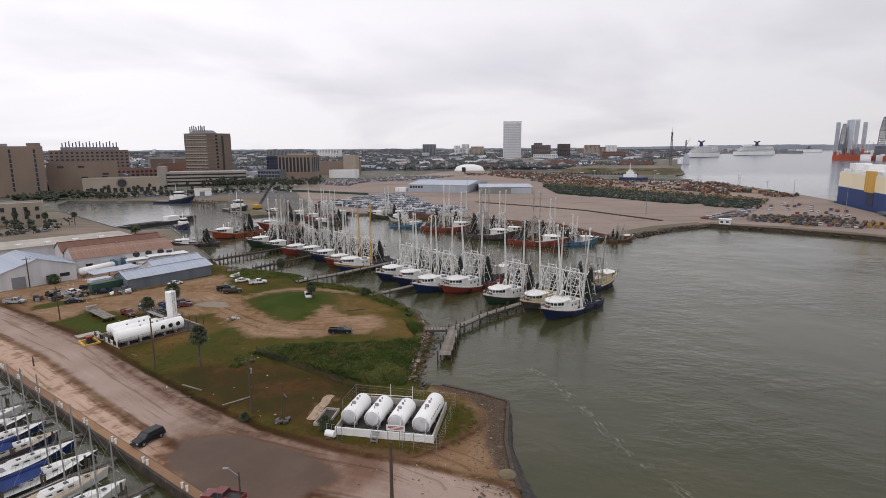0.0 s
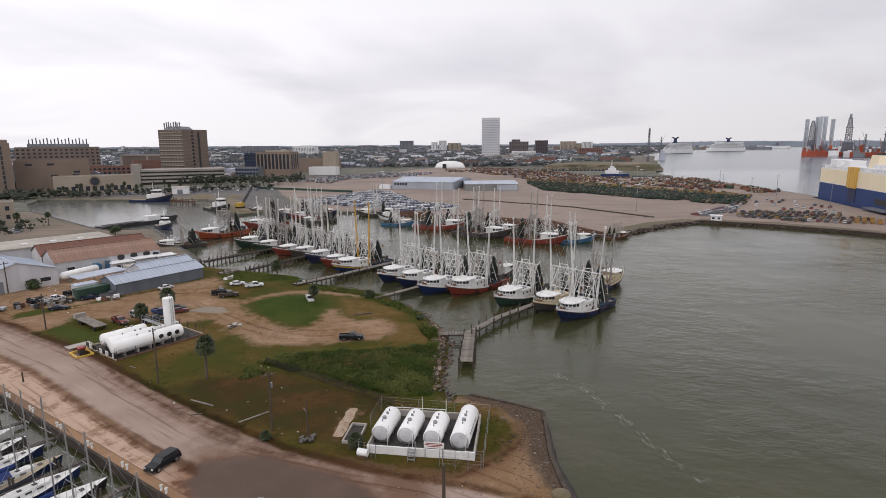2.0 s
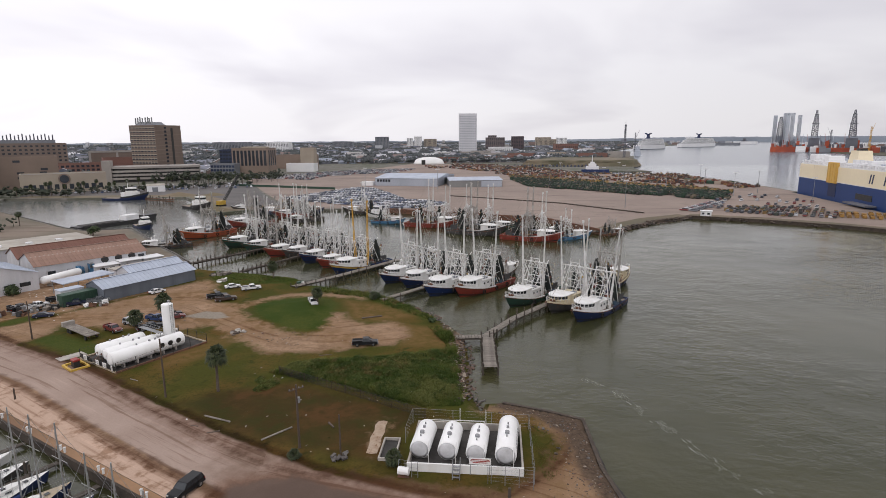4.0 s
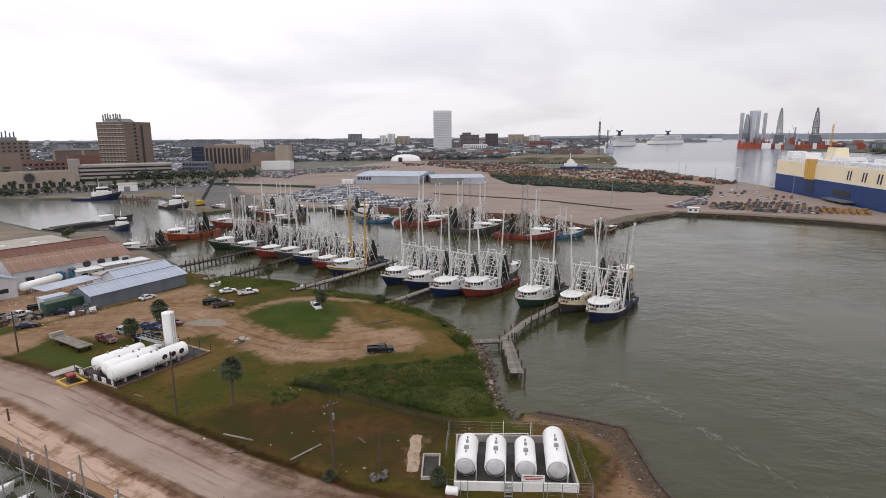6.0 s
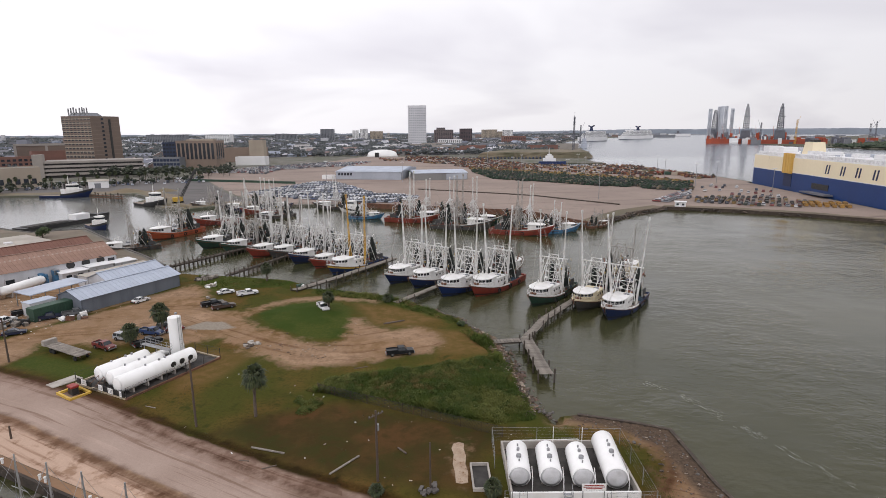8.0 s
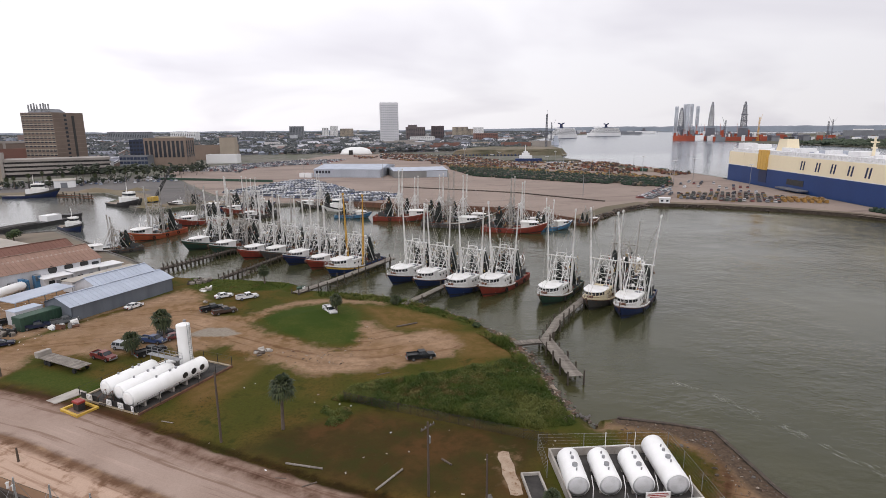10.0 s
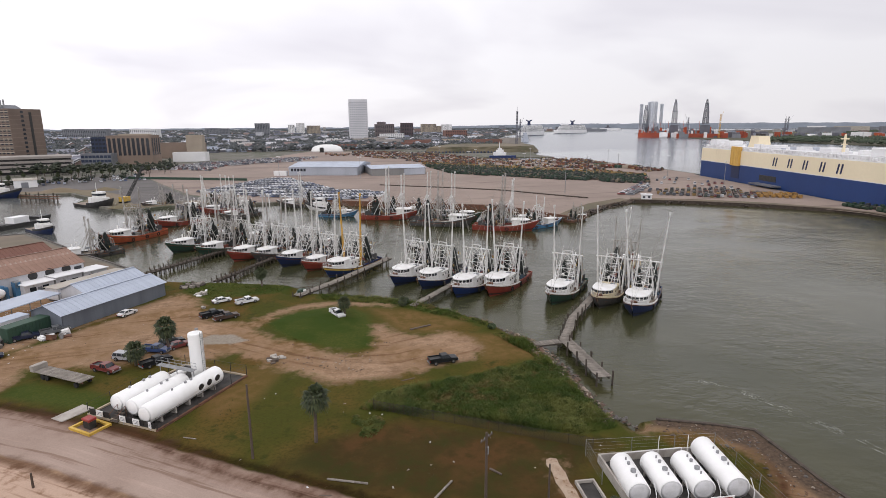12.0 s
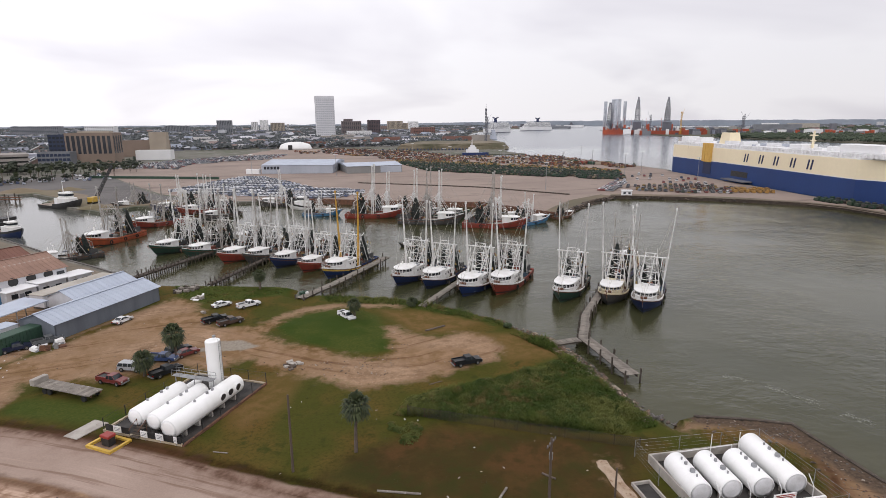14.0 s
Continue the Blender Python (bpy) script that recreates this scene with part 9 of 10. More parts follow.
# sheds on the lot
ob = block("transit_shed", facing(-32.0, 513.0, 1.3, 60, -22), 57.0, 62.0, 6.6, "shed_wall", "long grey-blue transit shed with a shallow roof", 0, 0, category="shed", roof="roof_blue", parapet=0.1)
for i in range(5):
    bm = B(); box(bm, 2 + i * 2.6, -0.15, 3.4, 3.8 + i * 2.6, 0.05, 5.6); part("window", bm, "far_glass", ob)
bm = B(); loft(bm, [[Vector(p) for p in ((-0.5, -0.5, 6.7), (-0.5, 62.5, 6.7), (-0.5, 31, 9.4))], [Vector(p) for p in ((57.5, -0.5, 6.7), (57.5, 62.5, 6.7), (57.5, 31, 9.4))]]); part("roof", bm, "roof_blue", ob)
bm = B(); box(bm, -12, -2, 0, -1.5, 3, 3.6); part("annex", bm, "far_white", ob)
ob = block("transit_shed", facing(31.5, 484.0, 1.3, 44, -1), 45.0, 42.0, 5.6, "shed_wall_dull", "smaller grey shed with a flat pale roof", 0, 0, category="shed", roof="roof_blue", parapet=0.1)
bm = B(); loft(bm, [[Vector(p) for p in ((-0.5, -0.5, 5.7), (-0.5, 42.5, 5.7), (-0.5, 21, 7.4))], [Vector(p) for p in ((45.5, -0.5, 5.7), (45.5, 42.5, 5.7), (45.5, 21, 7.4))]]); part("roof", bm, "roof_blue", ob)
bm = B(); box(bm, 27, -0.2, 0.2, 44.5, 0.05, 5.2); part("cladding", bm, "shed_wall", ob)
ob = thing("fabric_dome", facing(16.0, 905.0, 1.3, 1, -0.1), "white rounded fabric storage dome", "dome", "town buildings")
bm = B(); n = 12
rings = []
for i in range(15):
    u = i / 14
    k = min(1.0, math.sin(math.pi * u) ** 0.35 + 0.03)
    rings.append([Vector((50 * u, 22 - 22 * k * math.cos(math.pi * j / n), 11.0 * k * math.sin(math.pi * j / n))) for j in range(n + 1)])
loft(bm, rings); part("shell", bm, "dome_white", ob, smooth=True)
bm = B(); box(bm, 14, -0.6, 0, 20, 1.5, 7); part("door", bm, "black_paint", ob)
hut = thing("gate_hut", pose(146.4, 288.8, 1.35, 0, 0, -30), "small white guard hut on the quay edge", "hut")
bm = B(); box(bm, -2.6, -1.8, 0, 2.6, 1.8, 2.7); part("wall", bm, "far_white", hut)
bm = B(); box(bm, -3.0, -2.2, 2.7, 3.0, 2.2, 2.95); part("roof", bm, "far_white", hut)
for x in (-1.4, 1.2):
    bm = B(); box(bm, x - 0.6, -1.86, 1.0, x + 0.6, -1.78, 2.0); part("window", bm, "far_glass", hut)

# ---- ships ----
SHIP = facing(282.0, 401.0, 0, -0.28, -0.96)
ship = thing("car_carrier", SHIP, "huge car-carrier ship with cream upper hull and blue lower hull", "cargo ship")
SL, SW = 212.0, 32.0
def slab_hull(z0, z1, rake0=0.0, grow=0.0):
    """The straight-sided hull: own x runs from stern to bow along the quay, own y towards the channel."""
    bm = B()
    bow = 26
    plan = lambda g: [(-g, -g), (SL - bow, -g), (SL - 8, SW * 0.28), (SL + g, SW / 2), (SL - 8, SW * 0.72), (SL - bow, SW + g), (-g, SW + g)]
    prism(bm, plan(grow), z0, z1)
    return bm
part("hull", slab_hull(-4, 13.0), "ship_blue", ship)
part("upper_hull", slab_hull(13.0, 22.5, grow=0.03), "ship_cream", ship, "cream painted upper hull")
part("hull_band", slab_hull(12.75, 13.1, grow=0.09), "far_white", ship, "thin white line between the two hull colours")
part("weather_deck", slab_hull(22.5, 23.2, grow=-0.4), "far_white", ship)
bm = B(); box(bm, 6, 1.6, 23.2, SL - 14, SW - 2, 25.2); part("top_house", bm, "far_white", ship, "white long top deck house")
rngv = random.Random(17)
for i in range(62):
    bm = B(); x, r, h = 6 + i * 3.15 + rngv.uniform(-0.7, 0.7), rngv.uniform(0.4, 0.95), rngv.uniform(0.9, 2.3)
    tube(bm, (x, 0.7 + rngv.uniform(0, 0.5), 23.2), (x, 0.7 + rngv.uniform(0, 0.5), 23.2 + h), r, r * 0.8, 7); part("deck_vent", bm, "far_white", ship)
for i in range(46):
    x, y, w, d, h = rngv.uniform(4, 190), rngv.uniform(2.5, 20), rngv.uniform(1.2, 7), rngv.uniform(1.2, 4), rngv.uniform(0.6, 2.4)
    bm = B(); box(bm, x, y, 25.2, x + w, y + d, 25.2 + h); part("deck_house", bm, rngv.choice(("far_white", "far_white", "far_white", "shed_wall")), ship)
for x, w, h in ((4, 9, 6.5), (26, 7, 6.0), (82, 4, 4.0), (130, 10, 4.5), (168, 26, 7.0)):
    bm = B(); box(bm, x, 4, 25.2, x + w, 14, 25.2 + h * 0.6); part("deck_house", bevelled(bm, 0.3), "far_white", ship)
for z in (24.2, 25.0):
    bm = B(); tube(bm, (1, 0.2, z), (SL - 30, 0.2, z), 0.07, 0.07, 4); part("rail", bm, "far_white", ship)
bm = B(); prism(bm, [(54, 6), (66, 6), (66, 15), (54, 15)], 25.2, 33.0, top=0.8); part("funnel", bm, "ship_cream", ship, "cream square funnel")
bm = B(); box(bm, 57.5, 8.5, 33.0, 62.5, 12.5, 34.4); part("funnel_cap", bm, "black_paint", ship)
bm = B(); tube(bm, (141, 10, 25), (141, 10, 35.5), 0.8, 0.5, 6); tube(bm, (138, 10, 33), (144, 10, 33), 0.4, 0.4, 5); tube(bm, (139, 10, 30), (143, 10, 30), 0.35, 0.35, 5); part("mast", bm, "ship_cream", ship)
bm = B(); box(bm, 46, -1.4, 12.2, 57.0, 0.6, 25.4); part("side_ramp", bm, "ship_ramp", ship, "folded yellow side ramp")
for i in range(4):
    bm = B(); box(bm, 46.2 + i * 3.4, -1.6, 12.6, 46.6 + i * 3.4, -1.4, 25.0); part("ramp_rib", bm, "ship_ramp", ship)
bm = B(); box(bm, 80, -6, 2.6, 106, -0.2, 3.4); part("gangway_ramp", bm, "rig_steel", ship, "lowered grey loading ramp")
# No hollow here: a darker blue panel gives the recess its shade.
bm = B(); box(bm, 46.5, -0.2, 3.5, 57.0, 0.02, 12.2); part("ramp_recess", bm, "letter_blue", ship, "dark blue panel painted as the shaded recess under the ramp")
bm = B(); box(bm, 82, -0.25, 5, 100, 0.02, 8.5); part("side_door", bm, "black_paint", ship)
# the line's name: five pairs of plain slanted bars in its colour
for x in (94.5, 109.5, 123.5, 138.0, 151.5):
    for off in (0.0, 2.7):
        bm = B(); loft(bm, [[Vector((x + off + q * 1.0 + w, d, 15.0 + q * 5.4)) for w, q in ((0, 0), (1.15, 0), (1.15, 1), (0, 1))] for d in (-0.04, -0.16)]); part("letter_bar", bm, "letter_blue", ship, "dark blue plain slanted bar")

navy = thing("patrol_ship", facing(207, 664, 0, 0.95, -0.32), "blue-hulled ship with white bridge in a slip", "ship")
bm = B(); prism(bm, [(0, -4), (24, -4), (32, 0), (24, 4), (0, 4)], -1, 5.0); part("hull", bm, "hull_blue", navy)
for x0, x1, w, z0, z1 in ((5, 20, 3.4, 5, 8.5), (8, 17, 2.8, 8.5, 11.5), (10, 15, 2.2, 11.5, 13.5)):
    bm = B(); box(bm, x0, -w, z0, x1, w, z1); part("bridge_deck", bm, "far_white", navy)
bm = B(); tube(bm, (12, 0, 13.5), (12, 0, 21), 0.5, 0.25, 6); part("mast", bm, "far_white", navy)


def cruise_ship(m, L, h, label, funnel_x):
    """Bow towards own x: tapering hull, terraced decks, balconies as dark recessed strips."""
    ob = thing("cruise_ship", m, label, "cruise ship", "cruise ships")
    def plan(x0, x1, w):
        return [(x0, -w), (x1 - 30, -w), (x1 - 10, -w * 0.6), (x1, 0), (x1 - 10, w * 0.6), (x1 - 30, w), (x0, w)]
    bm = B(); prism(bm, plan(0, L, 15), -2, 1.6); part("boot_top", bm, "letter_blue", ob, "dark blue band at the waterline")
    bm = B(); prism(bm, plan(-0.3, L + 4, 15.2), 1.6, 15); part("hull", bm, "far_white", ob)
    for i in range(7):
        z = 15 + i * 2.9
        x0, x1 = 4 + 1.4 * i, L - 16 - 3.4 * i - (12 if i > 4 else 0)
        bm = B(); prism(bm, plan(x0, x1, 14.6 - 0.3 * i), z + 0.9, z + 2.9); part("deck_level", bm, "far_white", ob)
        bm = B(); prism(bm, plan(x0 + 1, x1 - 1, 13.8 - 0.3 * i), z, z + 0.9); part("balcony_deck", bm, "far_glass", ob)
    bm = B(); box(bm, funnel_x + 40, -9, 35.3, funnel_x + 75, 9, 38.5); part("sun_deck", bm, "far_white", ob)
    bm = B(); prism(bm, [(funnel_x - 6, -4), (funnel_x + 6, -3.4), (funnel_x + 6, 3.4), (funnel_x - 6, 4)], 35.3, h - 9, top=0.7); part("funnel", bm, "letter_blue", ob, "dark winged funnel")
    for s in (-1, 1):
        bm = B(); loft(bm, [[Vector((funnel_x - 5 + k, s * y, z)) for k, z in ((0, h - 12 + 0.6 * y ** 0.9), (9, h - 12 + 0.6 * y ** 0.9), (9, h - 9 + 0.5 * y), (0, h - 9 + 0.5 * y))] for y in (0.1, 4, 7, 10)]); part("funnel_wing", bm, "letter_blue", ob)
    bm = B(); tube(bm, (L * 0.66, 0, 36), (L * 0.66, 0, 49), 1.2, 0.6, 6); part("mast", bm, "far_white", ob)
    return ob


cruise_ship(facing(926, 1932, 0, -0.8, -0.6), 178, 59, "white cruise ship with a dark winged funnel at its berth", 95)
cruise_ship(facing(1290, 2234, 0, -0.9, -0.44), 215, 58, "second white cruise ship farther along the channel", 90)

cutter = thing("supply_ship", facing(541, 1262, 0, 0.35, 0.94), "pale grey supply ship with stepped bridge at the channel wall", "ship")
bm = B(); prism(bm, [(-28, -6), (20, -6), (32, 0), (20, 6), (-28, 6)], -1, 7.5); part("hull", bm, "shed_wall", cutter)
for x0, x1, w, z0, z1 in ((-22, 10, 5.4, 7.5, 12), (-16, 6, 4.8, 12, 16.5), (-8, 4, 4.2, 16.5, 21)):
    bm = B(); box(bm, x0, -w, z0, x1, w, z1); part("bridge_deck", bm, "shed_wall", cutter)
    bm = B(); box(bm, x0 + 1, -w - 0.15, z0 + 2.2, x1 - 1, w + 0.15, z0 + 3.4); part("window_band", bm, "far_glass", cutter)
bm = B(); tube(bm, (-4, 0, 21), (-4, 0, 34), 0.6, 0.3, 6); part("mast", bm, "rig_steel", cutter)

# jack-up rigs and shipyard across the channel
def lattice(bm, x, y, z0, z1, w0, w1, n, r):
    c0 = [(-1, -1), (1, -1), (1, 1), (-1, 1)]
    pt = lambda k, u: Vector((x + c0[k][0] * (w0 + (w1 - w0) * u) / 2, y + c0[k][1] * (w0 + (w1 - w0) * u) / 2, z0 + (z1 - z0) * u))
    for k in range(4):
        tube(bm, pt(k, 0), pt(k, 1), r, r, 4)
        for i in range(n):
            u, v = i / n, (i + 1) / n
            tube(bm, pt(k, u), pt((k + 1) % 4, v), r * 0.6, r * 0.6, 3, False)
            tube(bm, pt((k + 1) % 4, u), pt(k, v), r * 0.6, r * 0.6, 3, False)
            tube(bm, pt(k, v), pt((k + 1) % 4, v), r * 0.6, r * 0.6, 3, False)
    return bm


RD = Vector((0.78, -0.62, 0))
def deck_clutter(ob, rng, x0, x1, y0, y1, z, n, tall, mats):
    """Blocks, tanks and short masts crowded on a deck."""
    for i in range(n):
        x, y = rng.uniform(x0, x1), rng.uniform(y0, y1)
        w, d, h = rng.uniform(2, 7), rng.uniform(2, 6), rng.uniform(3, tall) * rng.choice((0.5, 0.8, 1.0))
        bm = B(); box(bm, x - w / 2, y - d / 2, z, x + w / 2, y + d / 2, z + h); part("deck_house", bm, mats[i % len(mats)], ob)
    for i in range(n // 4):
        x, y, h = rng.uniform(x0, x1), rng.uniform(y0, y1), tall * rng.uniform(1.0, 1.9)
        bm = B(); tube(bm, (x, y, z), (x + rng.uniform(-6, 6), y, z + h), 0.6, 0.35, 5); part("boom", bm, rng.choice(("rig_steel", "rig_orange", "rig_leg")), ob)


jack = thing("jackup_rig", facing(1030, 1475, 0, RD.x, RD.y), "jack-up drilling rig with pale legs and orange hull", "drilling rig", "drilling rigs")
bm = B(); prism(bm, [(-14, -18), (58, -18), (66, 0), (58, 18), (-14, 18)], -1, 13); part("hull", bm, "rig_orange", jack, "orange barge hull")
for x, y in ((-10, 6), (30, 8), (12, 20), (46, 24), (20, -4)):
    bm = B(); lattice(bm, x, y, 10, 96 + (y % 3) * 3, 7.6, 7.6, 22, 1.25); part("leg", bm, "rig_leg", jack, "pale lattice leg")
bm = B(); lattice(bm, 4, -8, 26, 78, 15, 10, 10, 1.1); part("derrick", bm, "rig_steel", jack)
bm = B(); lattice(bm, 4, -8, 78, 92, 8, 5, 3, 1.0); part("derrick_top", bm, "rig_steel", jack)
deck_clutter(jack, random.Random(5), -12, 60, -16, 12, 12.8, 34, 20, ("far_grey", "rig_orange", "rig_steel", "rig_orange", "far_white", "rig_steel"))
for px, py, h in ((1096, 1424, 107), (1126, 1334, 104)):
    rig = thing("drill_ship", facing(px - 30, py + 24, 0, RD.x, RD.y), "orange drill ship with a tall dark derrick", "drilling rig", "drilling rigs")
    bm = B(); prism(bm, [(-34, -10), (76, -10), (92, 0), (76, 10), (-34, 10)], -1, 12); part("hull", bm, "rig_orange", rig, "orange ship hull")
    bm = B(); lattice(bm, 38, 0, 38, h - 34, 14.5, 11.5, 6, 1.2); part("derrick", bm, "rig_steel", rig)
    bm = B(); lattice(bm, 38, 0, h - 34, h - 11, 11, 6.5, 5, 1.1); part("derrick_top", bm, "rig_steel", rig)
    bm = B(); lattice(bm, 38, 0, h - 11, h, 4.5, 3, 2, 0.9); part("crown_block", bm, "rig_steel", rig)
    for z, w in ((h - 34, 8.5), (h - 11, 4.8), (54, 8.5)):
        bm = B(); box(bm, 38 - w, -w, z, 38 + w, w, z + 1.4); part("platform", bm, "rig_steel", rig)
    bm = B(); box(bm, 26, -9, 12, 50, 9, 36); part("drill_floor", bm, "rig_steel", rig)
    deck_clutter(rig, random.Random(px), -32, 82, -9, 9, 11.8, 36, 19, ("far_white", "rig_steel", "rig_orange", "far_grey", "rig_orange"))
rngf = random.Random(21)
yardm = thing("shipyard", pose(1180, 1280, 1.3), "distant shipyard sheds, hulls and gear on the island", "shipyard")
for mt, nm in (("far_grey", "shed"), ("rig_orange", "hull_section"), ("far_white", "shed"), ("rig_steel", "gear")):
    for i in range(40):
        bm = B()
        u = rngf.random()
        x, y = -140 + u * 420 + rngf.uniform(-30, 80), 120 - u * 480 + rngf.uniform(0, 90)
        w, d, h = rngf.uniform(5, 24), rngf.uniform(5, 14), rngf.uniform(4, 17)
        box(bm, 0, 0, -1, w, d, h, pose(x, y, 0, 0, 0, -38))
        part(nm, bm, mt, yardm)
for i, (x, y, h, lean) in enumerate(((1135, 1290, 62, 8), (1090, 1360, 55, -12), (1680, 1560, 60, -20), (1240, 1180, 50, 25), (421, 1049, 64, 0), (640, 1500, 52, 12))):
    cr = thing("harbour_crane", pose(x, y, 1.3), "slender harbour crane with an upright jib", "crane", "harbour cranes")
    bm = B(); lattice(bm, 0, 0, 0, h, 3.4, 2.2, 10, 0.28); part("tower", bm, "rig_yellow" if i == 0 else "rig_steel", cr)
    bm = B(); tube(bm, (0, 0, h * 0.7), (lean, 0, h + 8), 0.4, 0.25, 5); part("jib", bm, "rig_yellow" if i == 0 else "rig_steel", cr)
for x, y, w, d, h, mt in ((1900, 1700, 160, 60, 20, "far_grey"), (2150, 1750, 110, 50, 22, "roof_tan"), (2060, 1800, 60, 40, 24, "far_white"), (2600, 2000, 140, 50, 16, "far_grey"), (1500, 2600, 120, 40, 10, "far_grey"), (1800, 2900, 110, 40, 12, "far_white")):
    block("harbour_shed", facing(x, y, 1.3, 0.75, -0.66), w, d, h, mt, "long low shed on the far shore of the channel", 0, 0, category="shed")

# ---- rows of cars and machines on the lots ----
def car_shape(bm, m, L=4.6, W=1.8):
    lo = [Vector(p) for p in ((-L / 2, -W / 2, 0.25), (L / 2, -W / 2, 0.25), (L / 2, W / 2, 0.25), (-L / 2, W / 2, 0.25))]
    mid = [Vector((p.x * 0.99, p.y, 0.9)) for p in lo]
    waist = [Vector((p.x * 0.62 - 0.25, p.y * 0.95, 0.95)) for p in lo]
    top = [Vector((p.x * 0.42 - 0.3, p.y * 0.8, 1.5)) for p in lo]
    loft(bm, [[m @ v for v in r] for r in (lo, mid, waist, top)])


def car_glass(bm, m, L=4.6, W=1.8):
    """The band of windows round a parked car, a little proud of its body."""
    for s in (-1, 1):
        q = [(L * 0.30 - 0.25, s * W * 0.485, 0.97), (-L * 0.30 - 0.25, s * W * 0.485, 0.97), (-L * 0.21 - 0.3, s * W * 0.415, 1.44), (L * 0.21 - 0.3, s * W * 0.415, 1.44)]
        bm.faces.new([bm.verts.new(m @ Vector(p)) for p in (q if s < 0 else q[::-1])])
        e = [(s * L * 0.312 - 0.25, -W * 0.45, 0.97), (s * L * 0.312 - 0.25, W * 0.45, 0.97), (s * L * 0.222 - 0.3, W * 0.37, 1.46), (s * L * 0.222 - 0.3, -W * 0.37, 1.46)]
        bm.faces.new([bm.verts.new(m @ Vector(p)) for p in (e if s > 0 else e[::-1])])


def machine_shape(bm, m, rng):
    L, h = rng.uniform(2.8, 5), rng.uniform(1.2, 2.0)
    box(bm, -L / 2, -1.0, 0.5, L / 2, 1.0, h, m)
    box(bm, -L * 0.1, -0.7, h, L * 0.25, 0.7, h + rng.uniform(0.4, 1.1), m)
    for x in (-L * 0.3, L * 0.3):
        tube(bm, m @ Vector((x, -1.3, 0.75)), m @ Vector((x, 1.3, 0.75)), 0.75, 0.75, 7)


def rows(name, origin, ex, ey, nu, nv, du, dv, mat, label, category, shape="car", fill=0.95, seed=1, outline=None, z=1.33, turn=0.0, aisle=0.0, clump=None, band=None):
    """Rows of parked things: origin, the way along a row and the way from row to row."""
    rng = random.Random(seed)
    bm = B()
    ax, ay = Vector((*ex, 0)).normalized(), Vector((*ey, 0)).normalized()
    a = math.degrees(math.atan2(ay.y, ay.x)) + turn
    pts = []
    for j in range(nv):
        for i in range(nu):
            p = Vector((*origin, 0)) + ax * (i * du) + ay * (j * dv + aisle * (j // 2))
            if band and not band[0] < p.x * 0.83 + p.y * 0.55 < band[1]:
                continue
            if clump is not None and noise.noise((p.x * 0.035, p.y * 0.035, seed)) < clump:
                continue
            if rng.random() < fill:
                pts.append((p.x + rng.uniform(-0.2, 0.2), p.y + rng.uniform(-0.2, 0.2)))
    if outline:
        d = inside_distance(outline, np.array([p[0] for p in pts]), np.array([p[1] for p in pts]))
        pts = [p for p, q in zip(pts, d) if q > 0]
    me_v, me_f = [], []
    glass = B()
    for k, (x, y) in enumerate(pts):
        one = B()
        m = pose(x, y, z, 0, 0, a + rng.uniform(-3, 3))
        if shape == "car":
            car_shape(one, m)
            car_glass(glass, m)
        elif shape == "low":
            L, h = rng.uniform(3, 7), rng.uniform(0.7, 1.5)
            box(one, -L / 2, -0.9, 0.15, L / 2, 0.9, h, m)
            box(one, -L / 2, -0.8, h, -L * 0.15, 0.8, h + rng.uniform(0.3, 0.8), m)
        else:
            machine_shape(one, m, rng)
        base = len(me_v)
        one.verts.index_update()
        me_v += [v.co[:] for v in one.verts]
        me_f += [[base + v.index for v in f.verts] for f in one.faces]
        one.free()
    bm.free()
    if shape == "car":
        solid("car_windows", glass, "far_glass", "dark windows of the " + label, "car windows", "stuff")
    me = bpy.data.meshes.new(name)
    me.from_pydata(me_v, [], me_f)
    me.materials.append(M[mat])
    return tagged(new(name, me), label, category, "", "stuff")


LOT_A = [(-102, 452), (-82, 476), (-34, 484), (-8, 390), (18, 366), (12, 350), (-14, 338), (-54, 374), (-78, 390), (-96, 414)]
rows("parked_cars", (-130, 342), (0.86, -0.5), (0.5, 0.86), 76, 40, 2.55, 5.0, "parked_cars", "rows of new cars parked on the quay lot", "cars", "car", 0.96, 2, LOT_A, aisle=3.2)
LOT_B = [(-172, 605), (-128, 612), (-100, 584), (-90, 640), (-62, 668), (-14, 684), (16, 770), (-50, 764), (-112, 708)]
rows("parked_cars", (-150, 520), (0.95, 0.3), (-0.3, 0.95), 80, 36, 2.9, 5.2, "parked_cars_mixed", "scattered rows of cars at the back of the lot", "cars", "car", 0.85, 3, LOT_B, aisle=5.0)
YARD_ROWS = [(113, 625), (101, 560), (98, 480), (130, 440), (157, 405), (179, 373), (202, 359), (246, 425), (219, 498), (160, 579)]
rows("farm_machines", (20, 560), (0.55, -0.83), (0.83, 0.55), 110, 70, 3.5, 4.8, "machines_green", "packed rows of green farm machines on the lot", "machines", "machine", 0.97, 4, YARD_ROWS, clump=-0.5, band=(0, 408))
rows("loaders", (20, 560), (0.55, -0.83), (0.83, 0.55), 110, 70, 3.8, 5.0, "machines_gold", "rows of yellow and dark loaders on the lot", "machines", "machine", 0.85, 14, YARD_ROWS, clump=-0.15, band=(409, 431))
rows("heavy_machines", (-60, 800), (0.55, -0.83), (0.83, 0.55), 150, 90, 4.2, 6.4, "machines_orange", "packed rows of orange and yellow heavy machines", "machines", "machine", 0.8, 5, [(113, 625), (160, 579), (219, 498), (250, 432), (282, 446), (288, 520), (296, 600), (196, 645), (190, 740), (150, 840), (80, 900), (60, 800)], clump=-0.08)
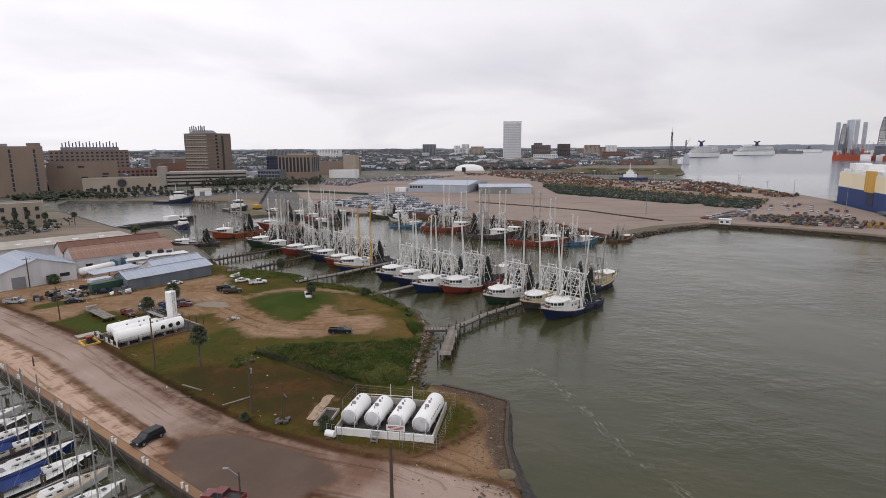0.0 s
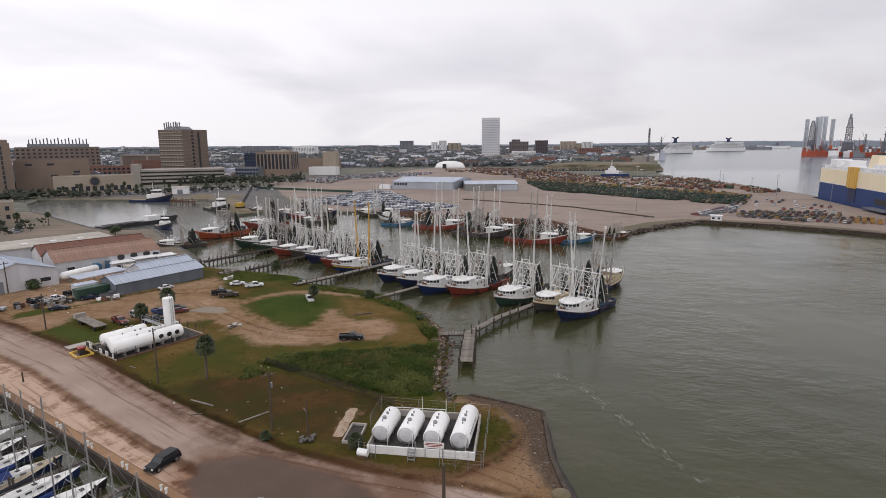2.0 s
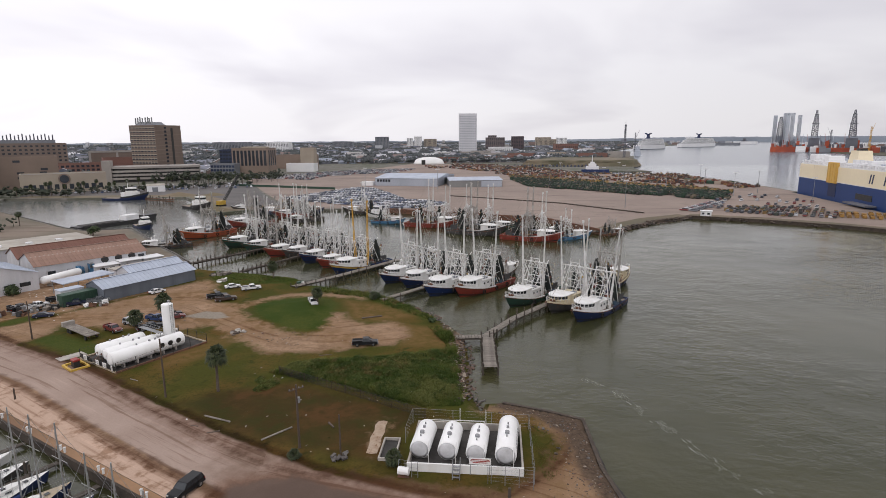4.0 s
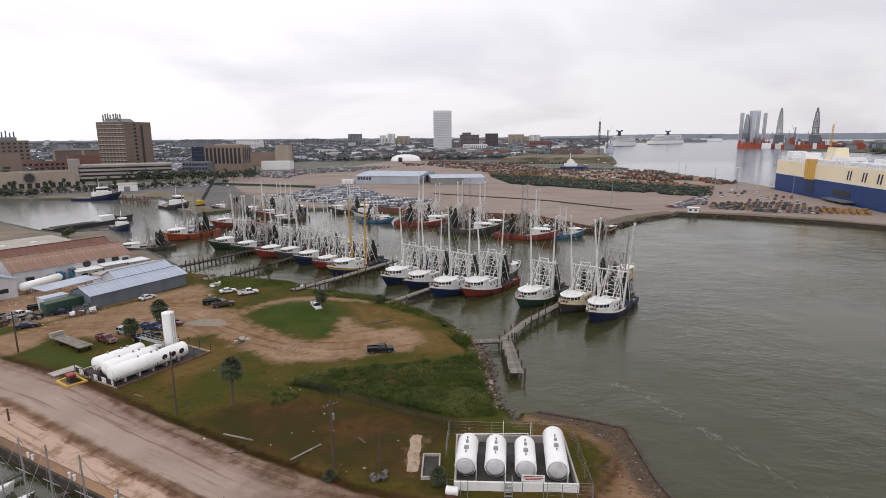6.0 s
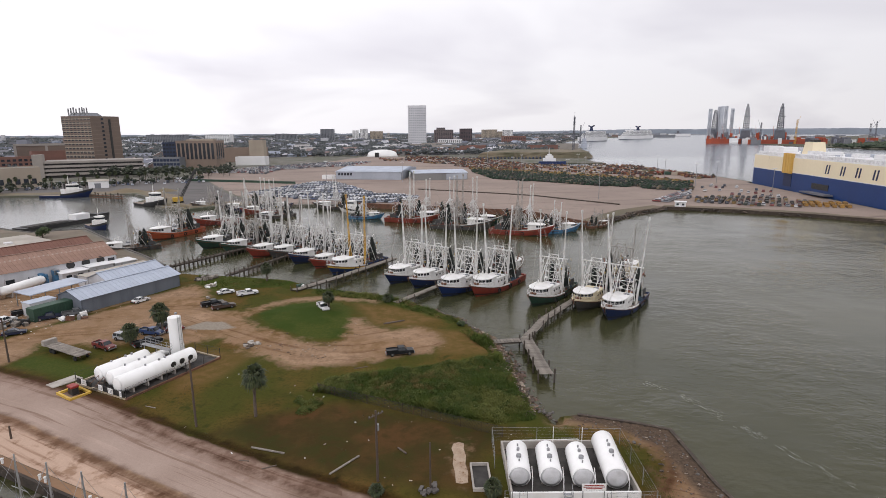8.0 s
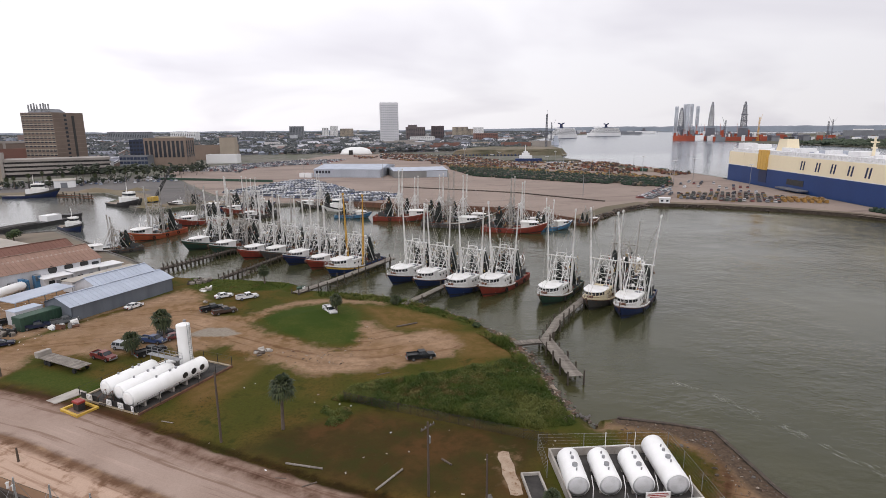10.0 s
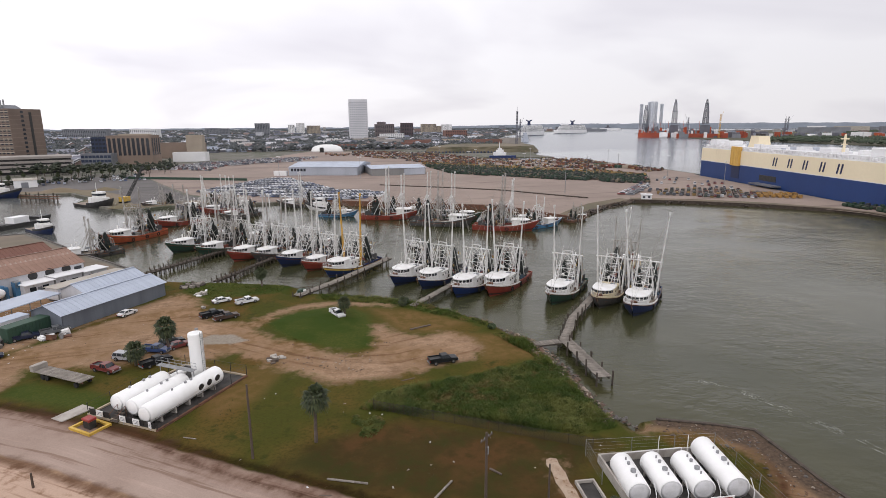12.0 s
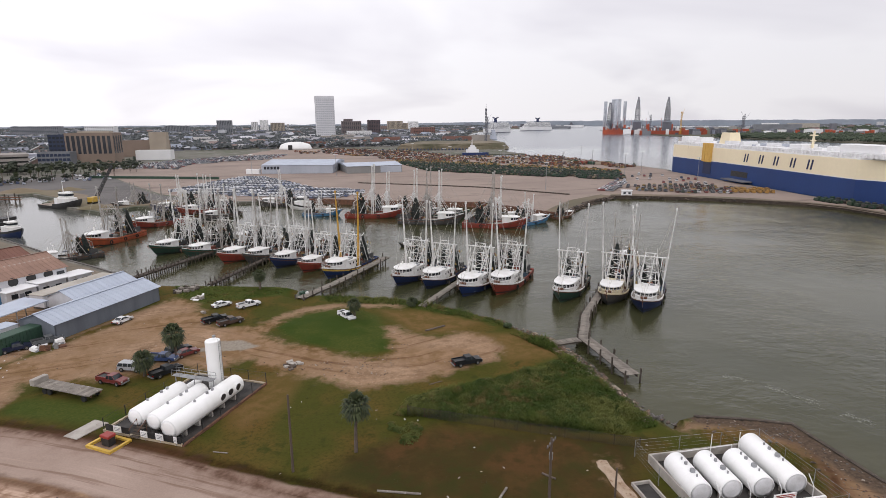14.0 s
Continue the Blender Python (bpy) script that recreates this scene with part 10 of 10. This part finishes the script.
rows("heavy_machines", (20, 800), (0.9, -0.3), (0.3, 0.9), 40, 20, 8, 10, "machines_orange", "orange and yellow machines far on the lot", "machines", "machine", 0.75, 6, [(0, 780), (30, 860), (150, 850), (170, 760), (110, 700), (60, 740)], clump=-0.08)
rows("heavy_machines", (130, 300), (0.75, -0.66), (0.66, 0.75), 60, 40, 3.1, 5.2, "machines_mixed", "mixed red and dark machines on the quay spit", "machines", "low", 0.7, 7, [(166, 306), (186, 284), (206, 272), (232, 290), (224, 314), (198, 322), (176, 316)])
rows("parked_cars", (150, 320), (0.75, -0.66), (0.66, 0.75), 24, 16, 4.2, 7.0, "parked_cars_mixed", "cars and trucks on the quay near the ship", "cars", "car", 0.22, 8, [(150, 300), (180, 318), (230, 300), (262, 380), (270, 395), (220, 400)])
rows("parked_cars", (167, 303), (0.8, -0.6), (0.6, 0.8), 14, 1, 3.6, 5.0, "parked_cars_mixed", "line of cars along the quay spit", "cars", "car", 0.9, 18)
rows("parked_cars", (150, 308), (0.73, 0.68), (-0.68, 0.73), 17, 2, 3.2, 5.0, "parked_cars_mixed", "cars parked near the guard hut", "cars", "car", 0.95, 19)
rows("yellow_machines", (212, 276), (0.78, -0.52), (0.62, 0.78), 7, 4, 3.2, 5, "yellow_old", "line of yellow machines on the quay spit", "machines", "low", 0.95, 9)
rows("farm_machines", (222, 234), (-0.1, -0.99), (0.99, -0.1), 16, 2, 3.6, 4, "machines_green", "green machines at the end of the quay spit", "machines", "machine", 0.8, 10)
rows("parked_cars", (-270, 470), (0.9, 0.3), (-0.3, 0.9), 46, 9, 3.2, 9.0, "parked_cars", "cars in the parking beside the basin", "cars", "car", 0.28, 11, ROADSIDE)
rows("parked_cars", (-214, 262), (0.72, 0.69), (-0.69, 0.72), 9, 2, 3.0, 7.0, "parked_cars_mixed", "cars parked before the beige building", "cars", "car", 0.8, 12)

BOXES = (("rust", "brown"), ("green_paint", "dark green"), ("tan_light", "tan"), ("hull_red", "dull red"), ("verge", "sandy"))
rngc = random.Random(31)
for i in range(16):
    mt, colour = BOXES[(0, 1, 1, 2, 0, 3, 2, 1, 0, 2, 4, 0, 3, 1, 2, 0)[i]]
    u, row = (i % 8) / 7, i // 8
    box_ob = thing("shipping_container", pose(254 + 24 * u - row * 9 + rngc.uniform(-1, 1), 518 - 40 * u - row * 6, 1.33, 0, 0, -58 + rngc.uniform(-6, 6)), "%s steel container standing on the lot" % colour, "container", "containers on the lot")
    bm = B(); box(bm, -3.0, -1.2, 0.15, 3.0, 1.2, 2.75); part("body", bevelled(bm, 0.05), mt, box_ob)
    for x in (-2.9, 2.9):
        for y in (-1.15, 1.15):
            bm = B(); box(bm, x - 0.12, y - 0.1, 0, x + 0.12, y + 0.1, 2.8); part("corner_post", bm, mt, box_ob)
M["machines_navy"] = island_colours("machines_navy", [(0.02, 0.03, 0.07), (0.03, 0.05, 0.11), (0.03, 0.03, 0.035), (0.05, 0.06, 0.08), (0.02, 0.04, 0.10)], 0.6, 0.8)
rows("trucks", (150, 818), (0.955, -0.295), (0.295, 0.955), 26, 2, 5.0, 7.0, "machines_navy", "dark blue trucks and trailers lined up before the embankment", "trucks", "machine", 0.92, 23)

def light_mast(x, y, h=16.0):
    ob = thing("light_mast", pose(x, y, 1.3), "tall thin lamp mast on the lot", "lamp post", "lamp masts")
    bm = B(); tube(bm, (0, 0, 0), (0, 0, h), 0.22, 0.12, 6); part("pole", bm, "galv", ob)
    bm = B(); box(bm, -1.6, -0.2, h - 0.1, 1.6, 0.2, h + 0.25); part("lamp_head", bm, "far_white", ob)
for x, y in ((128, 520), (160, 470), (190, 420), (222, 385), (150, 560), (190, 500), (232, 440), (100, 620), (140, 650), (250, 400), (20, 470), (-40, 500), (238, 330), (120, 330), (262, 500), (210, 560)):
    light_mast(x, y)

# ---- small craft and quay things in the basin ----
ob = thing("deck_barge", facing(-158, 305, 0, 17.5, 29.3), "long black flat barge with a white cabin", "barge")
bm = B(); prism(bm, [(-19, -3.5), (18, -3.5), (23, -2.2), (23, 2.2), (18, 3.5), (-19, 3.5)], -0.8, 1.9); part("hull", bm, "black_paint", ob)
bm = B(); prism(bm, [(17, -3.2), (24, -1.8), (24, 1.8), (17, 3.2)], 1.9, 3.2); part("bow_deck", bm, "black_paint", ob)
bm = B(); box(bm, 6, -2.4, 1.9, 13, 2.4, 4.4); part("cabin", bm, "far_white", ob)
bm = B(); box(bm, -16, -2.8, 1.9, 2, 2.8, 2.2); part("deck", bm, "bund_floor", ob)
def tug(m, hull, label, sc=1.0):
    ob = thing("work_boat", m @ Matrix.Scale(sc, 4), label, "work boat", "work boats")
    part("hull", cached(("hull", hull), lambda: hull_mesh(24.0, 7.0, hull, 0.0, 1.0)), None, ob)
    part("deck", cached("deck", lambda: deck_mesh(24.0, 7.0)), None, ob)
    for x0, x1, w, z0, z1 in ((-2, 7, 2.4, 1.3, 4.4), (0.5, 5.5, 2.0, 4.4, 6.8)):
        bm = B(); prism(bm, house_outline(x0, x1, w * 2, 1.6), z0, z1); part("deckhouse", bm, "white_paint", ob)
    bm = B(); prism(bm, house_outline(0.6, 5.6, 4.1, 1.7), 5.3, 6.2); part("window_band", bm, "glass", ob)
    bm = B(); tube(bm, (1, 0, 6.8), (1, 0, 11), 0.15, 0.08, 5); part("mast", bm, "white_paint", ob)
    bm = B(); tube(bm, (-1, 0, 4.4), (-1, 0, 7), 0.5, 0.45, 8); part("funnel", bm, "black_paint", ob)
    part("bulwark", cached(("bulwark", "black_paint"), lambda: bulwark_mesh(24.0, 7.0, "black_paint", 0.0, 0.85, 0.42, 1.0)), None, ob)
    return ob
tug(facing(-138, 294, 0, 0.62, -0.78), "hull_navy", "navy blue tug boat with white wheelhouse by the quay", 0.85)
tug(facing(-207, 432, 0, 0.98, -0.05), "hull_navy", "navy blue supply boat with white bridge", 1.3)
tug(facing(-137, 370, 0, 0.72, -0.69), "black_paint", "black motor yacht with raked white cabin", 1.2)
tug(facing(-23, 317, 0, -0.86, 0.5), "white_paint", "white wooden workboat under the bulkhead", 0.9)
tug(facing(-2.5, 216.5, 0, -0.7, 0.6), "black_paint", "small dark launch with a white cabin", 0.32)
pier = thing("timber_dolphin", facing(-187, 416, 0, 0.86, -0.5), "brown timber fender pier in the inner basin", "pier")
for i in range(9):
    bm = B(); tube(bm, (i * 3.2, 0.6 * (i % 2), -2), (i * 3.2, 0.6 * (i % 2), 3.6 + (i * 5 % 3) * 0.6), 0.42, 0.36, 7); part("post", bm, "pile", pier)
for z in (1.2, 2.5):
    bm = B(); box(bm, -1, -0.3, z, 27, 0.1, z + 0.5); part("waler", bm, "rust", pier)
bm = B(); box(bm, 2, 1.2, 2.6, 24, 4.2, 2.9); part("deck", bm, "timber", pier)
store = thing("portable_shed", facing(-212, 478, 1.36, 0.95, 0.3), "white metal shed on the basin bank", "shed")
bm = B(); box(bm, 0, 0, 0, 13, 6, 5.0); part("wall", bm, "far_white", store)
bm = B(); loft(bm, [[Vector((x, -0.4, 5.0)), Vector((x, 6.4, 5.0)), Vector((x, 3, 6.4))] for x in (-0.4, 13.4)]); part("roof", bm, "roof_tan", store)
bm = B(); box(bm, 4, -0.1, 0, 8, 0.02, 3.6); part("door", bm, "far_grey", store)
sand = B()
for q, (x, y, r, h) in enumerate(((-150, 444, 9, 2.2), (-176, 447, 13, 2.6), (-120, 352, 8, 2.0))):
    vs = [[sand.verts.new((x + r * u * math.cos(t * 0.524) * (1 + 0.2 * noise.noise((t, q, u))), y + 0.5 * r * u * math.sin(t * 0.524), 1.3 + h * (1 - u) ** 0.8)) for t in range(12)] for u in (1.0, 0.66, 0.33, 0.03)]
    for a, b in zip(vs, vs[1:]):
        for t in range(12):
            sand.faces.new((a[t], a[(t + 1) % 12], b[(t + 1) % 12], b[t]))
solid("sand_heap", sand, "verge", "low sandy heaps along the basin bank", "sand", "stuff", smooth=True)
crn = thing("crawler_crane", pose(-124, 372, 1.3, 0, 0, 60), "old yellow crawler crane with a raised black boom", "crane")
bm = B(); box(bm, -2.5, -1.6, 0.9, 2.5, 1.6, 3.4); part("cab", bevelled(bm, 0.1), "yellow_paint", crn)
bm = B(); lattice(bm, 0, 0, 0, 22, 1.2, 0.8, 9, 0.14)
bmesh.ops.rotate(bm, verts=bm.verts[:], cent=(0, 0, 0), matrix=Euler((0, radians(42), 0)).to_matrix())
bmesh.ops.translate(bm, verts=bm.verts[:], vec=(1.5, 0, 2)); part("boom", bm, "black_paint", crn)
for y in (-1.5, 1.5):
    bm = B(); box(bm, -2.6, y - 0.4, 0, 2.6, y + 0.4, 0.9); part("track", bevelled(bm, 0.15), "tyre", crn)

# ---- woods, streets and houses of the town ----
def crowns(name, spots, label, mat="hazy_leaf"):
    """Distant trees: each a clutch of small leaf clumps on a short trunk, ragged in outline."""
    rng = random.Random(len(spots) + 13)
    vs, fs = [], []
    for x, y, r, h in spots:
        for k in range(9):
            cx, cy, cz = x + rng.gauss(0, 0.42) * r, y + rng.gauss(0, 0.42) * r, 1.3 + h * rng.uniform(0.35, 0.95)
            s = r * rng.uniform(0.28, 0.5)
            b = len(vs)
            vs += [(cx + s * rng.uniform(0.6, 1.2), cy, cz), (cx, cy + s * rng.uniform(0.6, 1.2), cz + 0.2 * s), (cx - s * rng.uniform(0.6, 1.2), cy, cz - 0.1 * s), (cx, cy - s * rng.uniform(0.6, 1.2), cz), (cx, cy, cz + s * rng.uniform(0.6, 1.0)), (cx, cy, cz - s * 0.6)]
            fs += [(b, b + 1, b + 4), (b + 1, b + 2, b + 4), (b + 2, b + 3, b + 4), (b + 3, b, b + 4), (b + 1, b, b + 5), (b + 2, b + 1, b + 5), (b + 3, b + 2, b + 5), (b, b + 3, b + 5)]
        b = len(vs)
        vs += [(x - 0.2, y, 1.2), (x + 0.2, y, 1.2), (x, y + 0.25, 1.2 + h * 0.6)]
        fs.append((b, b + 1, b + 2))
    me = bpy.data.meshes.new(name)
    me.from_pydata(vs, [], fs)
    me.materials.append(M[mat])
    return tagged(new(name, me), label, "trees", "", "stuff")


rng = random.Random(31)
spots, homes = [], []
while len(spots) < 24000:
    d = 640 + 3900 * rng.random() ** 1.3
    a = radians(rng.uniform(-60, 30))
    x, y = d * math.sin(a), d * math.cos(a)
    if (x > -190 and y < 930 and x < 480) or (y < 800 and x > -350):
        continue
    if x > 0.52 * (y - 1000) + 360:
        continue
    spots.append((x, y, rng.uniform(2.8, 5.5) * (1 + d / 3500), rng.uniform(5.5, 11.0)))
sx, sy = np.array([s[0] for s in spots]), np.array([s[1] for s in spots])
ok = inside_distance(FAR_LAND, sx, sy) > 6
ok &= inside_distance(LOT, sx, sy) < -6
spots = [s for s, k in zip(spots, ok) if k]
crowns("distant_trees", spots, "tree crowns over the low town, greyed with painted haze")
near_spots = []
for i in range(60):
    u = rng.random()
    near_spots.append((-295 + 150 * u + rng.uniform(-12, 12), 452 + 75 * u + rng.uniform(-10, 24), rng.uniform(1.8, 3.2), rng.uniform(3, 5.5)))
for i in range(60):
    near_spots.append((rng.uniform(-330, -255), rng.uniform(420, 470), rng.uniform(3, 5), rng.uniform(4, 7)))
for i in range(64):
    near_spots.append((rng.uniform(-250, -120), rng.uniform(560, 625), rng.uniform(3, 5.5), rng.uniform(6, 11)))
for i in range(26):
    near_spots.append((rng.uniform(-232, -196), rng.uniform(262, 300), rng.uniform(1.6, 2.6), rng.uniform(3, 5)))
near_spots = [s for s in near_spots if inside_distance(FAR_LAND, np.array([s[0]]), np.array([s[1]]))[0] > 4]
crowns("street_trees", near_spots, "dark bushy street trees beside the basin", "street_leaf")
island_spots = []
while len(island_spots) < 5200:
    u, v = rng.random(), rng.random()
    x, y = 980 + 2600 * u ** 1.5, 520 + 1700 * v
    if y > 0.55 * x + 640 - 150:
        continue
    island_spots.append((x, y, rng.uniform(4, 8), rng.uniform(5, 9)))
crowns("island_scrub", island_spots, "low green scrub over the island", "scrub_leaf")
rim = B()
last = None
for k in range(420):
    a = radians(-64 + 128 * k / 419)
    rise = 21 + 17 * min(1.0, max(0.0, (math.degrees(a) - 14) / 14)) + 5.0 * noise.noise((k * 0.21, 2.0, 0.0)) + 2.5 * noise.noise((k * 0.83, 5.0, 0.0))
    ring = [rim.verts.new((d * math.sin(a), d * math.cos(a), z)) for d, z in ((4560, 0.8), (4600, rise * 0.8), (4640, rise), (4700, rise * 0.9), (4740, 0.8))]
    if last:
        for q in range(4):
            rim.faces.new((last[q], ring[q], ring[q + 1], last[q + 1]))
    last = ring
# The light blue-grey is aerial haze carried by the material colour.
solid("backdrop", rim, surface("distance", (0.20, 0.225, 0.26), (0.155, 0.18, 0.21), 0.004, 0.05, 0.95, vary=0.12, bump=0), "wooded shore along the horizon, haze painted in as blue-grey", "backdrop", "structure")
fv, ff = [], []
for k in range(900):
    d, a = rng.uniform(1700, 4300), radians(rng.uniform(-30, 58))
    x, y = d * math.sin(a), d * math.cos(a)
    w, h = rng.uniform(8, 40), rng.uniform(5, 13) * (2.2 if rng.random() < 0.06 else 1)
    fv.append((x, y)); ff.append((w, h))
on_land = (inside_distance(FAR_LAND, np.array([p[0] for p in fv]), np.array([p[1] for p in fv])) > 25) | (inside_distance(ISLAND, np.array([p[0] for p in fv]), np.array([p[1] for p in fv])) > 60)
far_sheds = B()
for (x, y), (w, h), ok in zip(fv, ff, on_land):
    if ok:
        box(far_sheds, -w / 2, -6, -1, w / 2, 6, h, pose(x, y, 1.3, 0, 0, -20))
solid("far_sheds", far_sheds, "houses", "pale sheds and blocks far along the channel", "sheds", "stuff")

# a few palms by the basin
for i in range(26):
    u = i / 25
    palm(-290 + 150 * u, 446 + 88 * u + (i % 3) * 4, 7.0 + (i % 4), "street palm beside the basin road", 2.2, 40 + i % 4, False, 1.3)
for i, (x, y) in enumerate(((-212, 296), (-206, 288), (-220, 286), (-199, 300), (-224, 300))):
    palm(x, y, 6.0 + i % 3, "palm tree beside the beige building", 2.2, 60 + i % 3, False, 1.3)

hv, hf = [], []
hx = []
while len(hx) < 10500:
    d = 760 + 2600 * rng.random() ** 1.2
    a = radians(rng.uniform(-52, 24))
    x, y = d * math.sin(a), d * math.cos(a)
    if x > 0.5 * (y - 1000) + 330 or (-190 < x < 480 and y < 960):
        continue
    hx.append((x, y))
d1 = inside_distance(FAR_LAND, np.array([p[0] for p in hx]), np.array([p[1] for p in hx]))
d2 = inside_distance(LOT, np.array([p[0] for p in hx]), np.array([p[1] for p in hx]))
for (x, y), q1, q2 in zip(hx, d1, d2):
    if q1 < 12 or q2 > -10:
        continue
    w, d, h = rng.uniform(3.5, 7.5), rng.uniform(3, 5.5), rng.uniform(2.8, 5.5)
    if rng.random() < 0.07:
        w, d, h = w * 2.4, d * 2, h * 1.5
    t = radians(rng.choice((18, 108)))
    c, s = math.cos(t), math.sin(t)
    q = lambda px, py, pz: (x + px * c - py * s, y + px * s + py * c, 1.2 + pz)
    b = len(hv)
    hv += [q(-w, -d, 0), q(w, -d, 0), q(w, d, 0), q(-w, d, 0), q(-w, -d, h), q(w, -d, h), q(w, d, h), q(-w, d, h), q(-w, 0, h + d * 0.5), q(w, 0, h + d * 0.5)]
    hf += [(b, b + 1, b + 5, b + 4), (b + 1, b + 2, b + 6, b + 9, b + 5), (b + 2, b + 3, b + 7, b + 6), (b + 3, b, b + 4, b + 8, b + 7)]
    b2 = len(hv)
    hv += [q(-w - .4, -d - .5, h - .3), q(w + .4, -d - .5, h - .3), q(w + .4, 0, h + d * 0.5 + .1), q(-w - .4, 0, h + d * 0.5 + .1), q(w + .4, d + .5, h - .3), q(-w - .4, d + .5, h - .3)]
    hf += [(b2, b2 + 1, b2 + 2, b2 + 3), (b2 + 3, b2 + 2, b2 + 4, b2 + 5)]
me = bpy.data.meshes.new("town_houses")
me.from_pydata(hv, [], hf)
me.materials.append(M["houses"])
tagged(new("town_houses", me), "low gabled houses and stores of the town", "houses", "", "stuff")
# stores and works behind the lot
for i in range(34):
    x, y = rng.uniform(20, 440), rng.uniform(960, 1350)
    if inside_distance(FAR_LAND, np.array([x]), np.array([y]))[0] < 40 or inside_distance(EMBANK, np.array([x]), np.array([y]))[0] > -20:
        continue
    block("town_store", facing(x, y, 1.3, 1, -0.2), rng.uniform(24, 60), rng.uniform(16, 30), rng.uniform(5, 12), rng.choice(("far_white", "far_concrete", "red_brick", "far_grey", "tan_light")), "low flat-roofed store behind the port lot", 0, 0, category="store")

# broken line of foam on the water
rng = random.Random(77)
fv, ff = [], []
FOAM = [(16.6, 102.5), (19.8, 96.4), (21.6, 89.0), (23.2, 82.4), (25.1, 73.5), (27.7, 67.0), (31, 60)]
for i in range(260):
    u = rng.random() * (len(FOAM) - 1.2)
    if noise.noise((u * 2.1, 4.0, 0.0)) < -0.12:
        continue
    off, run, w = rng.gauss(0, 0.5), rng.uniform(0.04, 0.22), rng.uniform(0.008, 0.035)
    base = len(fv)
    for q in range(8):
        v = u + run * q / 7
        k = min(int(v), len(FOAM) - 2)
        (ax, ay), (bx, by) = FOAM[k], FOAM[k + 1]
        f = v - k
        side = off + 0.12 * noise.noise((v * 6, off * 9, 2.0))
        ww = w * math.sin(math.pi * (q + 0.3) / 7.6) * rng.uniform(0.4, 1.4)
        for e in (-1, 1):
            fv.append((ax + (bx - ax) * f + side + e * ww, ay + (by - ay) * f + side * 0.3, 0.03))
    ff += [(base + 2 * q, base + 2 * q + 1, base + 2 * q + 3, base + 2 * q + 2) for q in range(7)]
me = bpy.data.meshes.new("foam")
me.from_pydata(fv, [], ff)
me.materials.append(surface("foam_scum", (0.46, 0.47, 0.42), (0.30, 0.31, 0.26), 0.8, 6, 0.9, vary=0.2))
tagged(new("foam", me), "thin broken streak of white foam on the water", "foam", "", "stuff")
